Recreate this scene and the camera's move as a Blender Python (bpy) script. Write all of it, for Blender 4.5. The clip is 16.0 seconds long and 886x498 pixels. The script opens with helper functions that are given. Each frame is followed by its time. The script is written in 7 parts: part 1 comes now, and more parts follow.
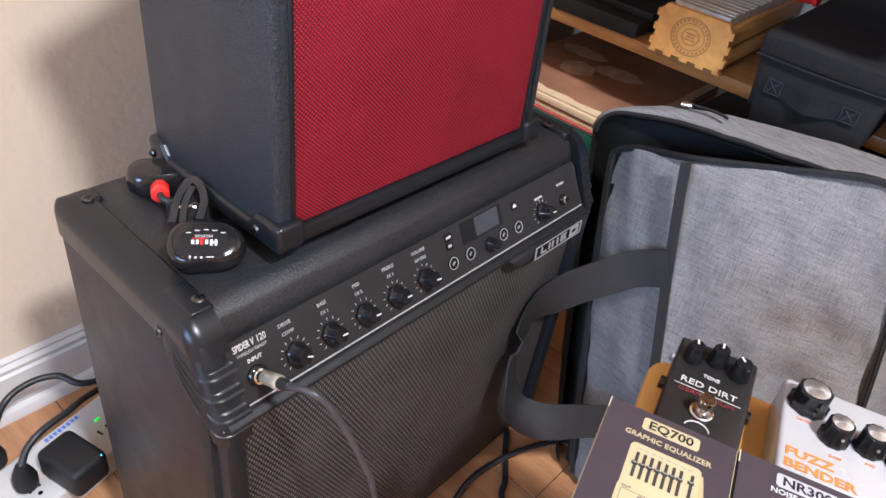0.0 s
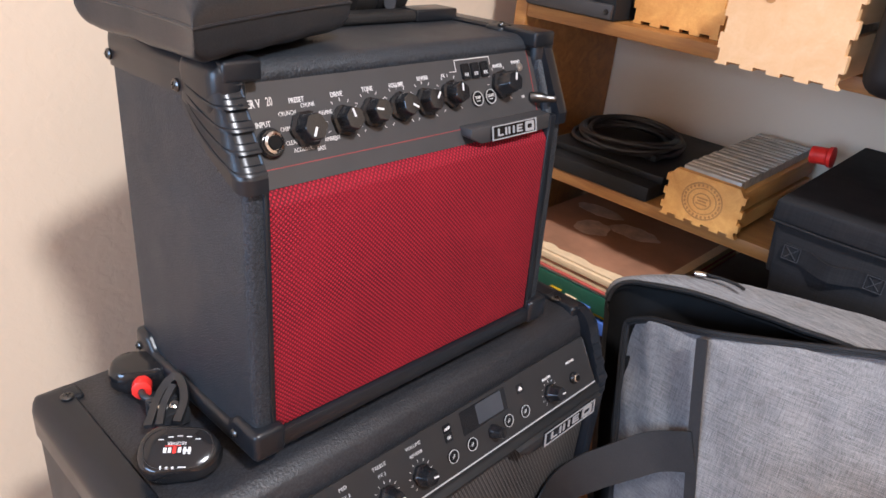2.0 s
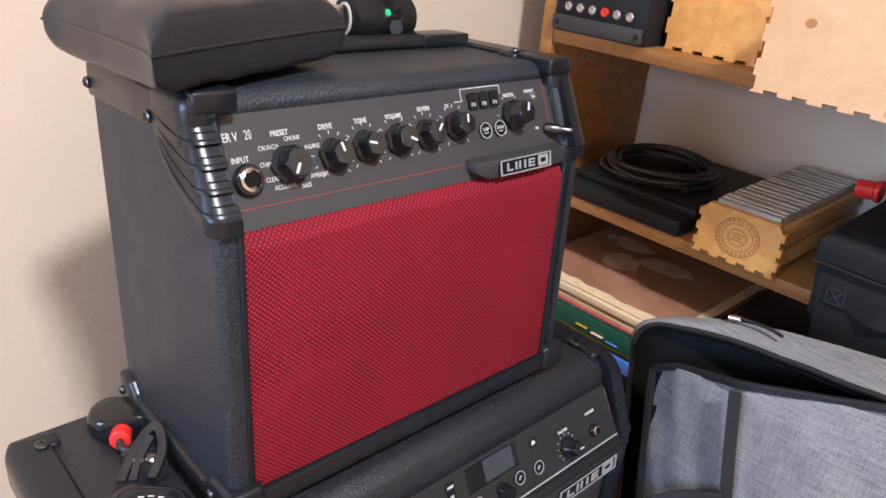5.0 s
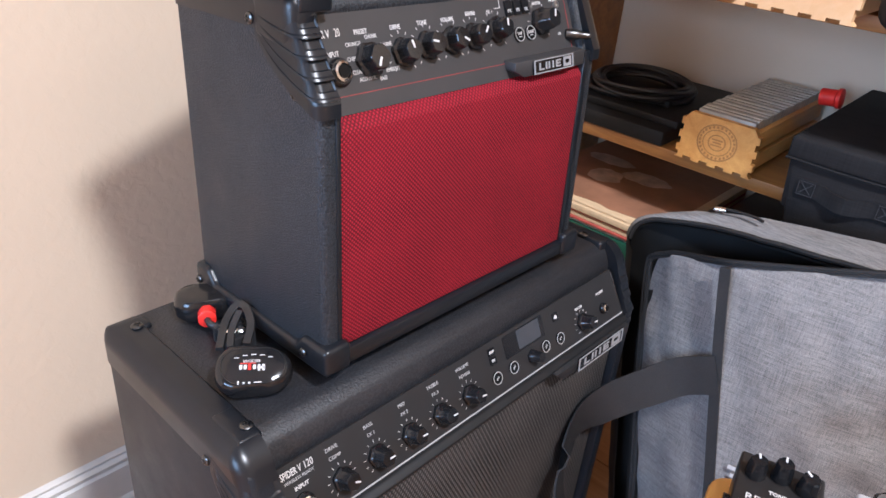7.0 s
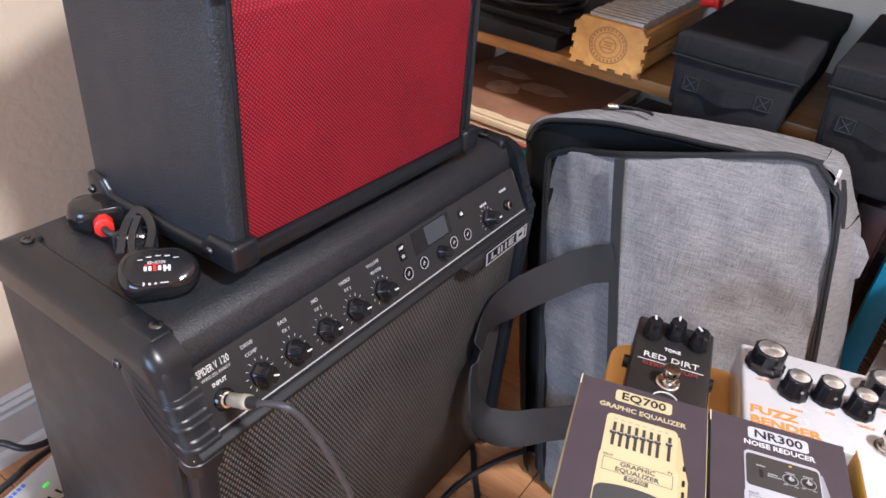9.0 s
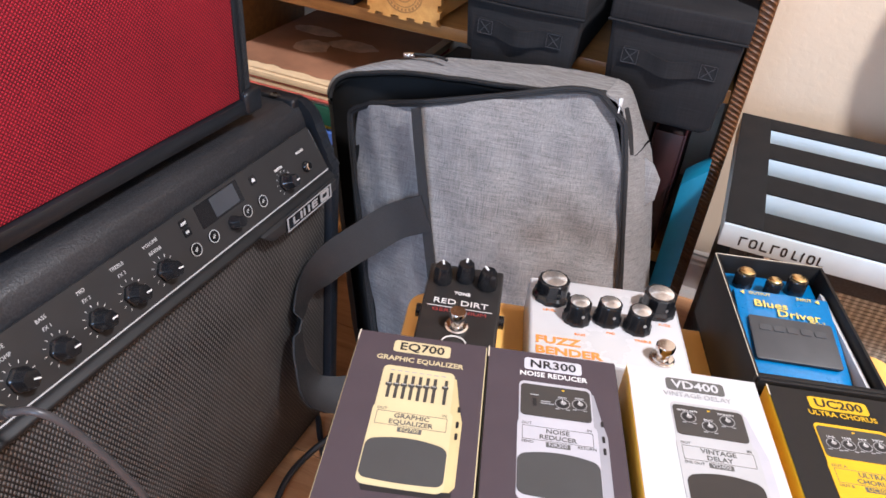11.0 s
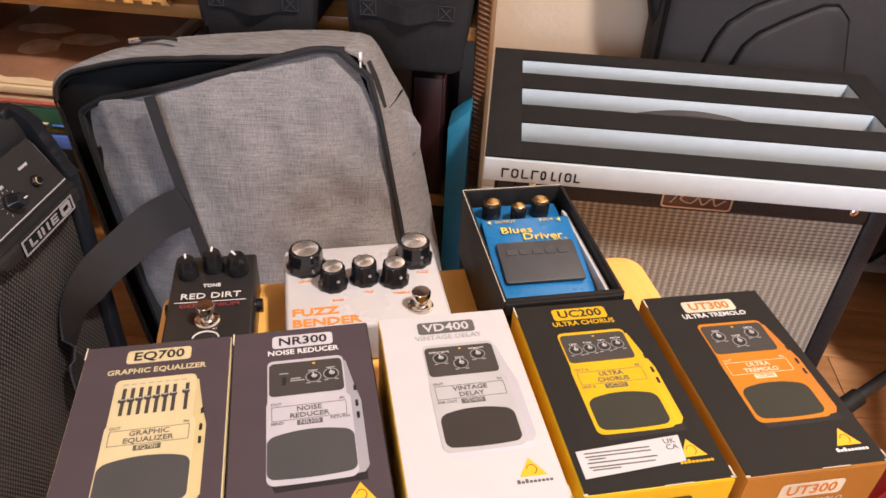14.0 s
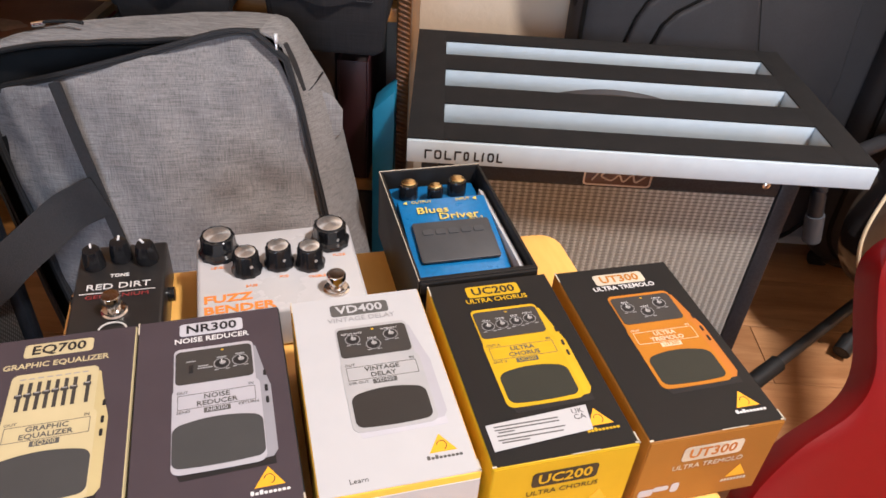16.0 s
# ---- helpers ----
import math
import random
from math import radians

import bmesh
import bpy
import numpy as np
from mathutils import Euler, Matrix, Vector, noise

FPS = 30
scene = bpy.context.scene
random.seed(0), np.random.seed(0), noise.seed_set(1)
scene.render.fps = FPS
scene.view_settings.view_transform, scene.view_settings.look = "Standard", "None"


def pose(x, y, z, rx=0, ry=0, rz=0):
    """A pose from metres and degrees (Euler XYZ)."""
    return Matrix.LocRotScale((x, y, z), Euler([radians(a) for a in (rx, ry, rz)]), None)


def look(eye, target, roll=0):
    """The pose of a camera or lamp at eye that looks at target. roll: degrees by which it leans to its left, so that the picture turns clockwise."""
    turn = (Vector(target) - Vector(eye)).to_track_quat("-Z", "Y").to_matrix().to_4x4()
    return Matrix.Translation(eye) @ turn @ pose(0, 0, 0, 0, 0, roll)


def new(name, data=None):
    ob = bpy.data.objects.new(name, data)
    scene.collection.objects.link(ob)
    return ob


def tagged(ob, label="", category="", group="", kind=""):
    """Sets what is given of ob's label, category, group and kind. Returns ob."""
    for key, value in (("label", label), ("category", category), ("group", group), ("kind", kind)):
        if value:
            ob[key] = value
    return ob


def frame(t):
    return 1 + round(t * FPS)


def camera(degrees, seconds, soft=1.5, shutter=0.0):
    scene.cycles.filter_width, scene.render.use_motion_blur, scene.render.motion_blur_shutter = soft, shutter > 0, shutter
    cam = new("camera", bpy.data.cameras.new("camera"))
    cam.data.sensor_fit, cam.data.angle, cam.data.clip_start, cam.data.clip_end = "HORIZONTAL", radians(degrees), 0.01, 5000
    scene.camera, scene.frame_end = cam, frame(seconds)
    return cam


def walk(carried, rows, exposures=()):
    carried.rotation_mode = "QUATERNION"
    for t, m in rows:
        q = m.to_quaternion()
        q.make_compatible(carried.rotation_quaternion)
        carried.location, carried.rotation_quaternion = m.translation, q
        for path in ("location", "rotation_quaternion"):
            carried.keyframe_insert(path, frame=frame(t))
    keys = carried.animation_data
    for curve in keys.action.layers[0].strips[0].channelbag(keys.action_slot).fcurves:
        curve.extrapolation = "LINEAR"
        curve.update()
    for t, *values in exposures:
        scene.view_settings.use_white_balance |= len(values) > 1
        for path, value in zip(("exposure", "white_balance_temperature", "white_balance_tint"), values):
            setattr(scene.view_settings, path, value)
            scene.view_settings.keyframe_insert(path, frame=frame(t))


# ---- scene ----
from mathutils.geometry import tessellate_polygon

# ---- camera and walk ----
cam = camera(62.31, 16.0, soft=1.6)
ROWS = [
    (0, (0.0604, 0.0504, 0.8360), (-52.49, -36.77, 8.85)),
    (0.5, (0.0606, 0.0498, 0.8435), (-51.73, -34.75, 8.01)),
    (1, (0.0699, 0.0523, 0.8648), (-50.49, -31.45, 6.97)),
    (1.5, (0.0823, 0.0524, 0.8742), (-49.19, -28.85, 6.19)),
    (2, (0.1161, 0.0621, 0.8616), (-47.82, -26.65, 5.68)),
    (2.5, (0.1445, 0.0725, 0.8583), (-46.33, -25.25, 5.34)),
    (3, (0.1619, 0.0777, 0.8567), (-45.23, -24.66, 5.35)),
    (5.5, (0.1679, 0.0792, 0.8563), (-44.51, -25.28, 5.08)),
    (6, (0.1420, 0.0748, 0.8630), (-45.54, -26.17, 4.99)),
    (6.5, (0.0934, 0.0659, 0.8601), (-46.97, -27.44, 4.80)),
    (7, (0.0536, 0.0636, 0.8443), (-48.87, -28.98, 4.96)),
    (7.5, (0.0322, 0.0610, 0.8299), (-50.86, -30.32, 5.20)),
    (8, (0.0245, 0.0598, 0.8237), (-52.93, -31.41, 5.69)),
    (10.5, (0.0721, 0.0068, 0.8027), (-66.96, -34.20, 6.11)),
    (11, (0.0832, -0.0081, 0.8018), (-70.09, -34.51, 6.09)),
    (11.5, (0.0919, -0.0224, 0.7982), (-73.31, -34.67, 6.28)),
    (12, (0.0995, -0.0346, 0.7981), (-76.18, -34.84, 6.29)),
    (12.5, (0.1046, -0.0457, 0.7974), (-78.70, -34.96, 5.84)),
    (13, (0.1078, -0.0561, 0.7995), (-81.03, -35.17, 5.01)),
    (13.5, (0.1107, -0.0640, 0.8015), (-83.17, -35.55, 3.92)),
    (14, (0.1139, -0.0716, 0.7978), (-85.26, -36.16, 2.99)),
    (14.5, (0.1167, -0.0795, 0.7954), (-87.06, -36.75, 2.46)),
    (15, (0.1179, -0.0850, 0.7913), (-88.52, -37.20, 2.45)),
    (15.5, (0.1154, -0.0886, 0.7924), (-89.64, -37.27, 3.10)),
    (16, (0.1143, -0.0927, 0.7951), (-90.68, -36.99, 4.47)),
]
EXPOSURES = [(0, 0.06, 5230, 14), (1.5, 0.12, 5320, 14), (3, 0.04, 5380, 14), (5.5, 0.06, 5200, 14), (7, 0.08, 5180, 14), (8, 0.08, 5200, 14),
             (10.5, 0.15, 5430, 15), (11, 0.12, 5380, 15), (12.5, -0.02, 5450, 15), (13, -0.08, 5800, 15), (13.5, -0.14, 6230, 20), (14, -0.20, 6320, 21),
             (14.5, -0.27, 6200, 19), (15.5, -0.30, 5850, 16), (16, -0.30, 5830, 16)]
walk(cam, [(t, Matrix.Translation(eye) @ pose(0, 0, 0, 90 + pitch, 0, yaw) @ pose(0, 0, 0, 0, 0, roll))
           for t, eye, (yaw, pitch, roll) in ROWS], EXPOSURES)

# ---- world and lights ----
world = bpy.data.worlds.new("world")
scene.world = world
world.use_nodes = True
sky = world.node_tree.nodes.new("ShaderNodeTexSky")
sky.sky_type, sky.sun_disc, sky.sun_elevation, sky.sun_rotation = "NISHITA", False, radians(35), radians(200)
world.node_tree.links.new(sky.outputs[0], world.node_tree.nodes["Background"].inputs[0])
world.node_tree.nodes["Background"].inputs[1].default_value = 0.08


def area_light(name, power, colour, size, m, shape="DISK", size_y=None):
    data = bpy.data.lights.new(name, "AREA")
    data.energy, data.color, data.shape, data.size = power, colour, shape, size
    if size_y:
        data.size_y = size_y
    ob = new(name, data)
    ob.matrix_world = m
    return ob


CEILING_LAMP = (0.09, -1.05, 2.42)
area_light("ceiling_lamp_light", 108, (1.0, 0.91, 0.78), 0.24, look(CEILING_LAMP, (0.09, -1.05, 0)))
# Cool light from the west; its source is unseen, a window is assumed.
area_light("assumed_window_light", 30, (0.62, 0.81, 1.0), 0.90, look((-1.46, 0.08, 1.02), (0.5, 0.08, 0.75)), "RECTANGLE", 0.70)
# ---- mesh helpers ----
def mesh_of(name, bm, material):
    bmesh.ops.recalc_face_normals(bm, faces=bm.faces)
    me = bpy.data.meshes.new(name)
    bm.to_mesh(me)
    bm.free()
    if material:
        me.materials.append(material)
    return me


def smooth(me, angle=40):
    me.polygons.foreach_set("use_smooth", [True] * len(me.polygons))
    me.set_sharp_from_angle(angle=radians(angle))


def part(name, bm, material, parent, label="", m=None):
    """Links a bmesh as one mesh object under a thing or a part."""
    me = mesh_of(name, bm, material)
    smooth(me)
    ob = new(name, me)
    if parent:
        ob.parent = parent
    if m is not None:
        ob.matrix_local = m
    return tagged(ob, label)


def thing(name, m, label, category, group="", kind=""):
    ob = new(name)
    ob.empty_display_size = 0.05
    ob.matrix_world = m
    return tagged(ob, label, category, group, kind)


def single(name, bm, material, label, category, group="", kind="", m=None):
    ob = part(name, bm, material, None, "", m)
    return tagged(ob, label, category, group, kind)


def box(lo, hi, r=0.0, seg=2, bm=None):
    """A block with rounded edges."""
    b = bmesh.new()
    bmesh.ops.create_cube(b, size=1)
    for v in b.verts:
        v.co = Vector([lo[i] + (v.co[i] + 0.5) * (hi[i] - lo[i]) for i in range(3)])
    if r:
        bmesh.ops.bevel(b, geom=b.edges[:], offset=r, segments=seg, profile=0.5, affect="EDGES")
    return join(bm, b)


def join(bm, b):
    if bm is None:
        return b
    me = bpy.data.meshes.new("tmp")
    b.to_mesh(me)
    b.free()
    bm.from_mesh(me)
    bpy.data.meshes.remove(me)
    return bm


def prism(points, along, r=0.0, seg=2, bm=None):
    """A polygon of 3D points, pushed along a vector."""
    b = bmesh.new()
    along = Vector(along)
    low = [b.verts.new(p) for p in points]
    top = [b.verts.new(Vector(p) + along) for p in points]
    b.faces.new(low)
    b.faces.new(top)
    n = len(points)
    for i in range(n):
        b.faces.new((low[i], low[(i + 1) % n], top[(i + 1) % n], top[i]))
    if r:
        bmesh.ops.recalc_face_normals(b, faces=b.faces)
        bmesh.ops.bevel(b, geom=b.edges[:], offset=r, segments=seg, profile=0.5, affect="EDGES")
    return join(bm, b)


def lathe(profile, seg=24, m=None, bm=None, wave=0.0, lobes=0):
    """A turned shape from (radius, height) pairs; wave and lobes flute its sides."""
    b = bmesh.new()
    rings = []
    for r, z in profile:
        ring = []
        for i in range(seg):
            a = 2 * math.pi * i / seg
            rr = r * (1 - wave * (0.5 + 0.5 * math.cos(lobes * a)) if lobes else 1)
            ring.append(b.verts.new((rr * math.cos(a), rr * math.sin(a), z)))
        rings.append(ring)
    for one, two in zip(rings, rings[1:]):
        for i in range(seg):
            b.faces.new((one[i], one[(i + 1) % seg], two[(i + 1) % seg], two[i]))
    b.faces.new(rings[0])
    b.faces.new(rings[-1])
    if m is not None:
        b.transform(m)
    return join(bm, b)


def curve_points(points, steps=8, closed=False):
    """A smooth line through the points."""
    p = [Vector(q) for q in points]
    n = len(p)
    out = []
    last = n if closed else n - 1
    for i in range(last):
        a, b2 = p[i], p[(i + 1) % n]
        z = p[i - 1] if (i > 0 or closed) else a + (a - b2)
        c = p[(i + 2) % n] if (i + 2 < n or closed) else b2 + (b2 - a)
        for k in range(steps):
            t = k / steps
            out.append(0.5 * ((2 * a) + (b2 - z) * t + (2 * z - 5 * a + 4 * b2 - c) * t * t + (3 * a - z - 3 * b2 + c) * t ** 3))
    if not closed:
        out.append(p[-1])
    return out


def sweep(line, section, up=(0, 0, 1), closed=False, bm=None, caps=True):
    """A cross-section of (side, up) pairs carried along a line."""
    b = bmesh.new()
    rings = []
    n = len(line)
    up = Vector(up)
    for i, p in enumerate(line):
        a = line[i - 1] if (i or closed) else p
        c = line[(i + 1) % n] if (i + 1 < n or closed) else p
        way = (Vector(c) - Vector(a)).normalized()
        side = way.cross(up)
        if side.length < 0.05:
            side = way.cross(Vector((1, 0.3, 0.1)))
        side.normalize()
        over = side.cross(way)
        rings.append([b.verts.new(Vector(p) + side * s + over * h) for s, h in section])
    k = len(section)
    pairs = list(zip(rings, rings[1:])) + ([(rings[-1], rings[0])] if closed else [])
    for one, two in pairs:
        for i in range(k):
            b.faces.new((one[i], one[(i + 1) % k], two[(i + 1) % k], two[i]))
    if caps and not closed:
        b.faces.new(rings[0])
        b.faces.new(rings[-1])
    return join(bm, b)


def circle(r, n=10, sx=1.0):
    return [(sx * r * math.cos(2 * math.pi * i / n), r * math.sin(2 * math.pi * i / n)) for i in range(n)]


def tube(points, r, steps=8, bm=None, n=10, closed=False):
    return sweep(curve_points(points, steps, closed), circle(r, n), bm=bm, closed=closed)


def rounded(w, h, r, n=5, x=0.0, y=0.0):
    """The outline of a rounded rectangle centred on x, y."""
    out = []
    for cx, cy, a0 in ((w / 2 - r, h / 2 - r, 0), (-w / 2 + r, h / 2 - r, 90), (-w / 2 + r, -h / 2 + r, 180), (w / 2 - r, -h / 2 + r, 270)):
        for i in range(n + 1):
            a = radians(a0 + 90 * i / n)
            out.append((x + cx + r * math.cos(a), y + cy + r * math.sin(a)))
    return out


def flat(outline, thick=0.0003, z=0.0, bm=None):
    """A thin printed or applied layer from a 2D outline."""
    return prism([(x, y, z) for x, y in outline], (0, 0, thick), bm=bm)


def ring_flat(outline, inner, thick=0.0003, z=0.0, bm=None):
    """A thin band between two outlines of equal count."""
    b = bmesh.new()
    rows = [[b.verts.new((x, y, h)) for x, y in o] for o, h in ((outline, z), (outline, z + thick), (inner, z + thick), (inner, z))]
    n = len(outline)
    for k in range(4):
        for i in range(n):
            b.faces.new((rows[k][i], rows[k][(i + 1) % n], rows[(k + 1) % 4][(i + 1) % n], rows[(k + 1) % 4][i]))
    return join(bm, b)


def lettering(name, body, size, material, parent, m, thick=0.0002, align="CENTER", sx=1.0, bold=0.0, shear=0.0):
    """Words in the built-in font, as a mesh that lies in the local xy plane."""
    data = bpy.data.curves.new(name, "FONT")
    data.body, data.size, data.align_x, data.align_y = body, size, align, "CENTER"
    data.extrude, data.offset, data.shear, data.resolution_u = thick, bold, shear, 2
    tmp = bpy.data.objects.new(name, data)
    scene.collection.objects.link(tmp)
    me = bpy.data.meshes.new_from_object(tmp.evaluated_get(bpy.context.evaluated_depsgraph_get()))
    bpy.data.objects.remove(tmp)
    bpy.data.curves.remove(data)
    me.transform(Matrix.Diagonal((sx, 1, 1, 1)))
    me.materials.clear()
    me.materials.append(material)
    ob = new(name, me)
    ob.parent = parent
    ob.matrix_local = m
    return ob


def bars(lines, bm=None, z=0.0, thick=0.0002):
    """Plain bars for writing that cannot be read: (x, y, w, h) each."""
    for x, y, w, h in lines:
        bm = box((x - w / 2, y - h / 2, z), (x + w / 2, y + h / 2, z + thick), bm=bm)
    return bm


def frame_of(origin, x_way, z_way):
    """A pose from an origin, the way of x and (roughly) the way of z."""
    x = Vector(x_way).normalized()
    z = Vector(z_way)
    z = (z - x * z.dot(x)).normalized()
    y = z.cross(x)
    m = Matrix((x, y, z)).transposed().to_4x4()
    m.translation = origin
    return m
# ---- materials ----
class Mat:
    """A small builder for procedural materials in object space."""

    def __init__(self, name, rough=0.5, metal=0.0, spec=0.5, coat=0.0):
        self.m = bpy.data.materials.new(name)
        self.m.use_nodes = True
        self.t = self.m.node_tree
        self.b = self.t.nodes["Principled BSDF"]
        self.b.inputs["Roughness"].default_value = rough
        self.b.inputs["Metallic"].default_value = metal
        self.b.inputs["Specular IOR Level"].default_value = spec
        self.b.inputs["Coat Weight"].default_value = coat
        self.b.inputs["Coat Roughness"].default_value = 0.08
        self.co = self.t.nodes.new("ShaderNodeTexCoord").outputs["Object"]
        self.bumped = None

    def node(self, kind, **values):
        n = self.t.nodes.new(kind)
        for k, v in values.items():
            n.inputs[k].default_value = v
        return n

    def link(self, a, b):
        self.t.links.new(a, b)

    def spaced(self, scale=(1, 1, 1), turn=(0, 0, 0)):
        n = self.node("ShaderNodeMapping")
        n.inputs["Scale"].default_value = scale
        n.inputs["Rotation"].default_value = [radians(a) for a in turn]
        self.link(self.co, n.inputs["Vector"])
        return n.outputs[0]

    def noise(self, scale, detail=4, rough=0.55, co=None, distort=0.0):
        n = self.node("ShaderNodeTexNoise", Scale=scale, Detail=detail, Roughness=rough, Distortion=distort)
        self.link(co or self.co, n.inputs["Vector"])
        return n.outputs["Fac"]

    def voronoi(self, scale, co=None, feature="F1"):
        n = self.node("ShaderNodeTexVoronoi", Scale=scale)
        n.feature = feature
        self.link(co or self.co, n.inputs["Vector"])
        return n.outputs["Distance"]

    def wave(self, scale, co=None, axis="X", distort=0.0, detail=0.0, dscale=1.0):
        n = self.node("ShaderNodeTexWave", Scale=scale, Distortion=distort, Detail=detail)
        n.inputs["Detail Scale"].default_value = dscale
        n.bands_direction = axis
        self.link(co or self.co, n.inputs["Vector"])
        return n.outputs["Fac"]

    def ramp(self, fac, stops):
        n = self.node("ShaderNodeValToRGB")
        e = n.color_ramp.elements
        while len(e) < len(stops):
            e.new(0.5)
        for s, (p, c) in zip(e, stops):
            s.position = p
            s.color = (*c, 1) if len(c) == 3 else c
        self.link(fac, n.inputs[0])
        return n.outputs[0]

    def math(self, op, a, b):
        n = self.node("ShaderNodeMath")
        n.operation = op
        for i, v in enumerate((a, b)):
            if isinstance(v, (int, float)):
                n.inputs[i].default_value = v
            else:
                self.link(v, n.inputs[i])
        return n.outputs[0]

    def mix(self, fac, a, b, mode="MIX"):
        n = self.node("ShaderNodeMix")
        n.data_type, n.blend_type = "RGBA", mode
        if isinstance(fac, (int, float)):
            n.inputs["Factor"].default_value = fac
        else:
            self.link(fac, n.inputs["Factor"])
        for s, v in ((6, a), (7, b)):
            if isinstance(v, tuple):
                n.inputs[s].default_value = (*v, 1)
            else:
                self.link(v, n.inputs[s])
        return n.outputs[2]

    def colour(self, c):
        if isinstance(c, tuple):
            self.b.inputs["Base Color"].default_value = (*c, 1)
        else:
            self.link(c, self.b.inputs["Base Color"])
        return self

    def roughness(self, fac, lo, hi):
        n = self.node("ShaderNodeMapRange")
        n.inputs["To Min"].default_value, n.inputs["To Max"].default_value = lo, hi
        self.link(fac, n.inputs["Value"])
        self.link(n.outputs[0], self.b.inputs["Roughness"])
        return self

    def bump(self, height, strength=0.5, depth=0.001):
        n = self.node("ShaderNodeBump", Strength=strength, Distance=depth)
        self.link(height, n.inputs["Height"])
        if self.bumped:
            self.link(self.bumped, n.inputs["Normal"])
        self.bumped = n.outputs[0]
        self.link(self.bumped, self.b.inputs["Normal"])
        return self

    def random(self):
        return self.node("ShaderNodeObjectInfo").outputs["Random"]


def plain(name, c, rough=0.5, metal=0.0, spec=0.5, coat=0.0, vary=0.12, scale=60, bump=0.0):
    """Paint or plastic with faint mottling and smudged gloss."""
    k = Mat(name, rough, metal, spec, coat)
    f = k.noise(scale, 5)
    k.colour(k.ramp(f, [(0.3, tuple(x * (1 - vary) for x in c)), (0.7, tuple(min(1, x * (1 + vary)) for x in c))]))
    k.roughness(k.noise(scale * 0.35, 6), max(0.02, rough - 0.1), min(1, rough + 0.12))
    if bump:
        k.bump(k.noise(scale * 20, 2), bump, 0.0004)
    return k.m


def tolex(name, c, grain=900, rough=0.42, strength=0.7, dust=0.25, slant=False):
    """Grained black vinyl with a little dust."""
    k = Mat(name, rough, spec=0.38)
    cells = k.noise(1.0, 2, 0.6, k.spaced((grain * 0.75, grain * 0.75, grain * 0.75), (20, 35, 40)) if not slant else k.spaced((grain * 0.9, grain * 0.9, grain * 0.62), (12, 0, 0)))
    k.bump(cells, strength, 0.0011 if slant else 0.0008)
    k.bump(k.noise(45, 3), 0.08, 0.002)
    dusty = k.ramp(k.noise(9, 6, 0.7), [(0.45, (0, 0, 0)), (0.85, (dust, dust, dust))])
    base = k.ramp(cells, [(0.42, tuple(x * 0.75 for x in c)), (0.62, tuple(x * (2.1 if slant else 1.4) for x in c))])
    k.colour(k.mix(dusty, base, tuple(x * 2.4 + 0.02 for x in c)))
    k.roughness(k.noise(30, 5), rough - 0.1, rough + 0.15)
    return k.m


def weave(name, c_hi, c_lo, pitch, turn, rough=0.75, depth=0.0006, axes=("X", "Z"), stretch=(1, 1, 1)):
    """Woven grille cloth: two crossing sets of threads."""
    k = Mat(name, rough, spec=0.25)
    co = k.spaced(stretch, turn)
    s = 1.0 / pitch / 20 * 2 * math.pi * 20 / 6.2832
    a = k.wave(s * 0.314, co, axes[0])
    b = k.wave(s * 0.314, co, axes[1])
    f = k.math("MULTIPLY", a, b)
    tone = k.ramp(f, [(0.05, c_lo), (0.6, c_hi)])
    k.colour(k.mix(k.ramp(k.noise(14, 4), [(0.35, (0, 0, 0)), (0.7, (0.35, 0.35, 0.35))]), tone, tuple(x * 0.72 for x in c_hi)))
    k.bump(f, 0.9, depth)
    return k.m


def wood(name, light, dark, scale=1.0, rough=0.45, turn=(0, 0, 0), coat=0.0, axis_stretch=(1, 14, 14), vary=0.15):
    """Sawn wood: long grain, pores and a tint of its own for each piece."""
    k = Mat(name, rough, coat=coat)
    info = k.random()
    shift = k.node("ShaderNodeVectorMath")
    shift.operation = "ADD"
    k.link(k.spaced(axis_stretch, turn), shift.inputs[0])
    r3 = k.math("MULTIPLY", info, 37.0)
    k.link(r3, shift.inputs[1])
    co = shift.outputs[0]
    broad = k.noise(2.2 * scale, 5, 0.6, co, 1.2)
    fine = k.noise(28 * scale, 3, 0.7, co)
    f = k.math("ADD", k.math("MULTIPLY", broad, 0.75), k.math("MULTIPLY", fine, 0.25))
    tone = k.ramp(f, [(0.32, dark), (0.5, tuple((a + b) / 2 for a, b in zip(light, dark))), (0.66, light)])
    tint = k.math("ADD", k.math("MULTIPLY", info, 2 * vary), 1 - vary)
    n = k.node("ShaderNodeVectorMath")
    n.operation = "SCALE"
    k.link(tone, n.inputs[0])
    k.link(tint, n.inputs["Scale"])
    k.colour(n.outputs[0])
    k.bump(fine, 0.12, 0.0006)
    k.roughness(broad, rough - 0.08, rough + 0.12)
    return k.m


def plaster(name, c):
    """Painted wall with a knocked-down orange-peel texture."""
    k = Mat(name, 0.7, spec=0.3)
    k.colour(k.ramp(k.noise(3, 6), [(0.3, tuple(x * 0.95 for x in c)), (0.7, c)]))
    blobs = k.ramp(k.noise(75, 2, 0.5, None, 0.3), [(0.40, (0, 0, 0)), (0.62, (1, 1, 1))])
    k.bump(blobs, 0.16, 0.0012)
    k.bump(k.noise(420, 2), 0.12, 0.0006)
    return k.m


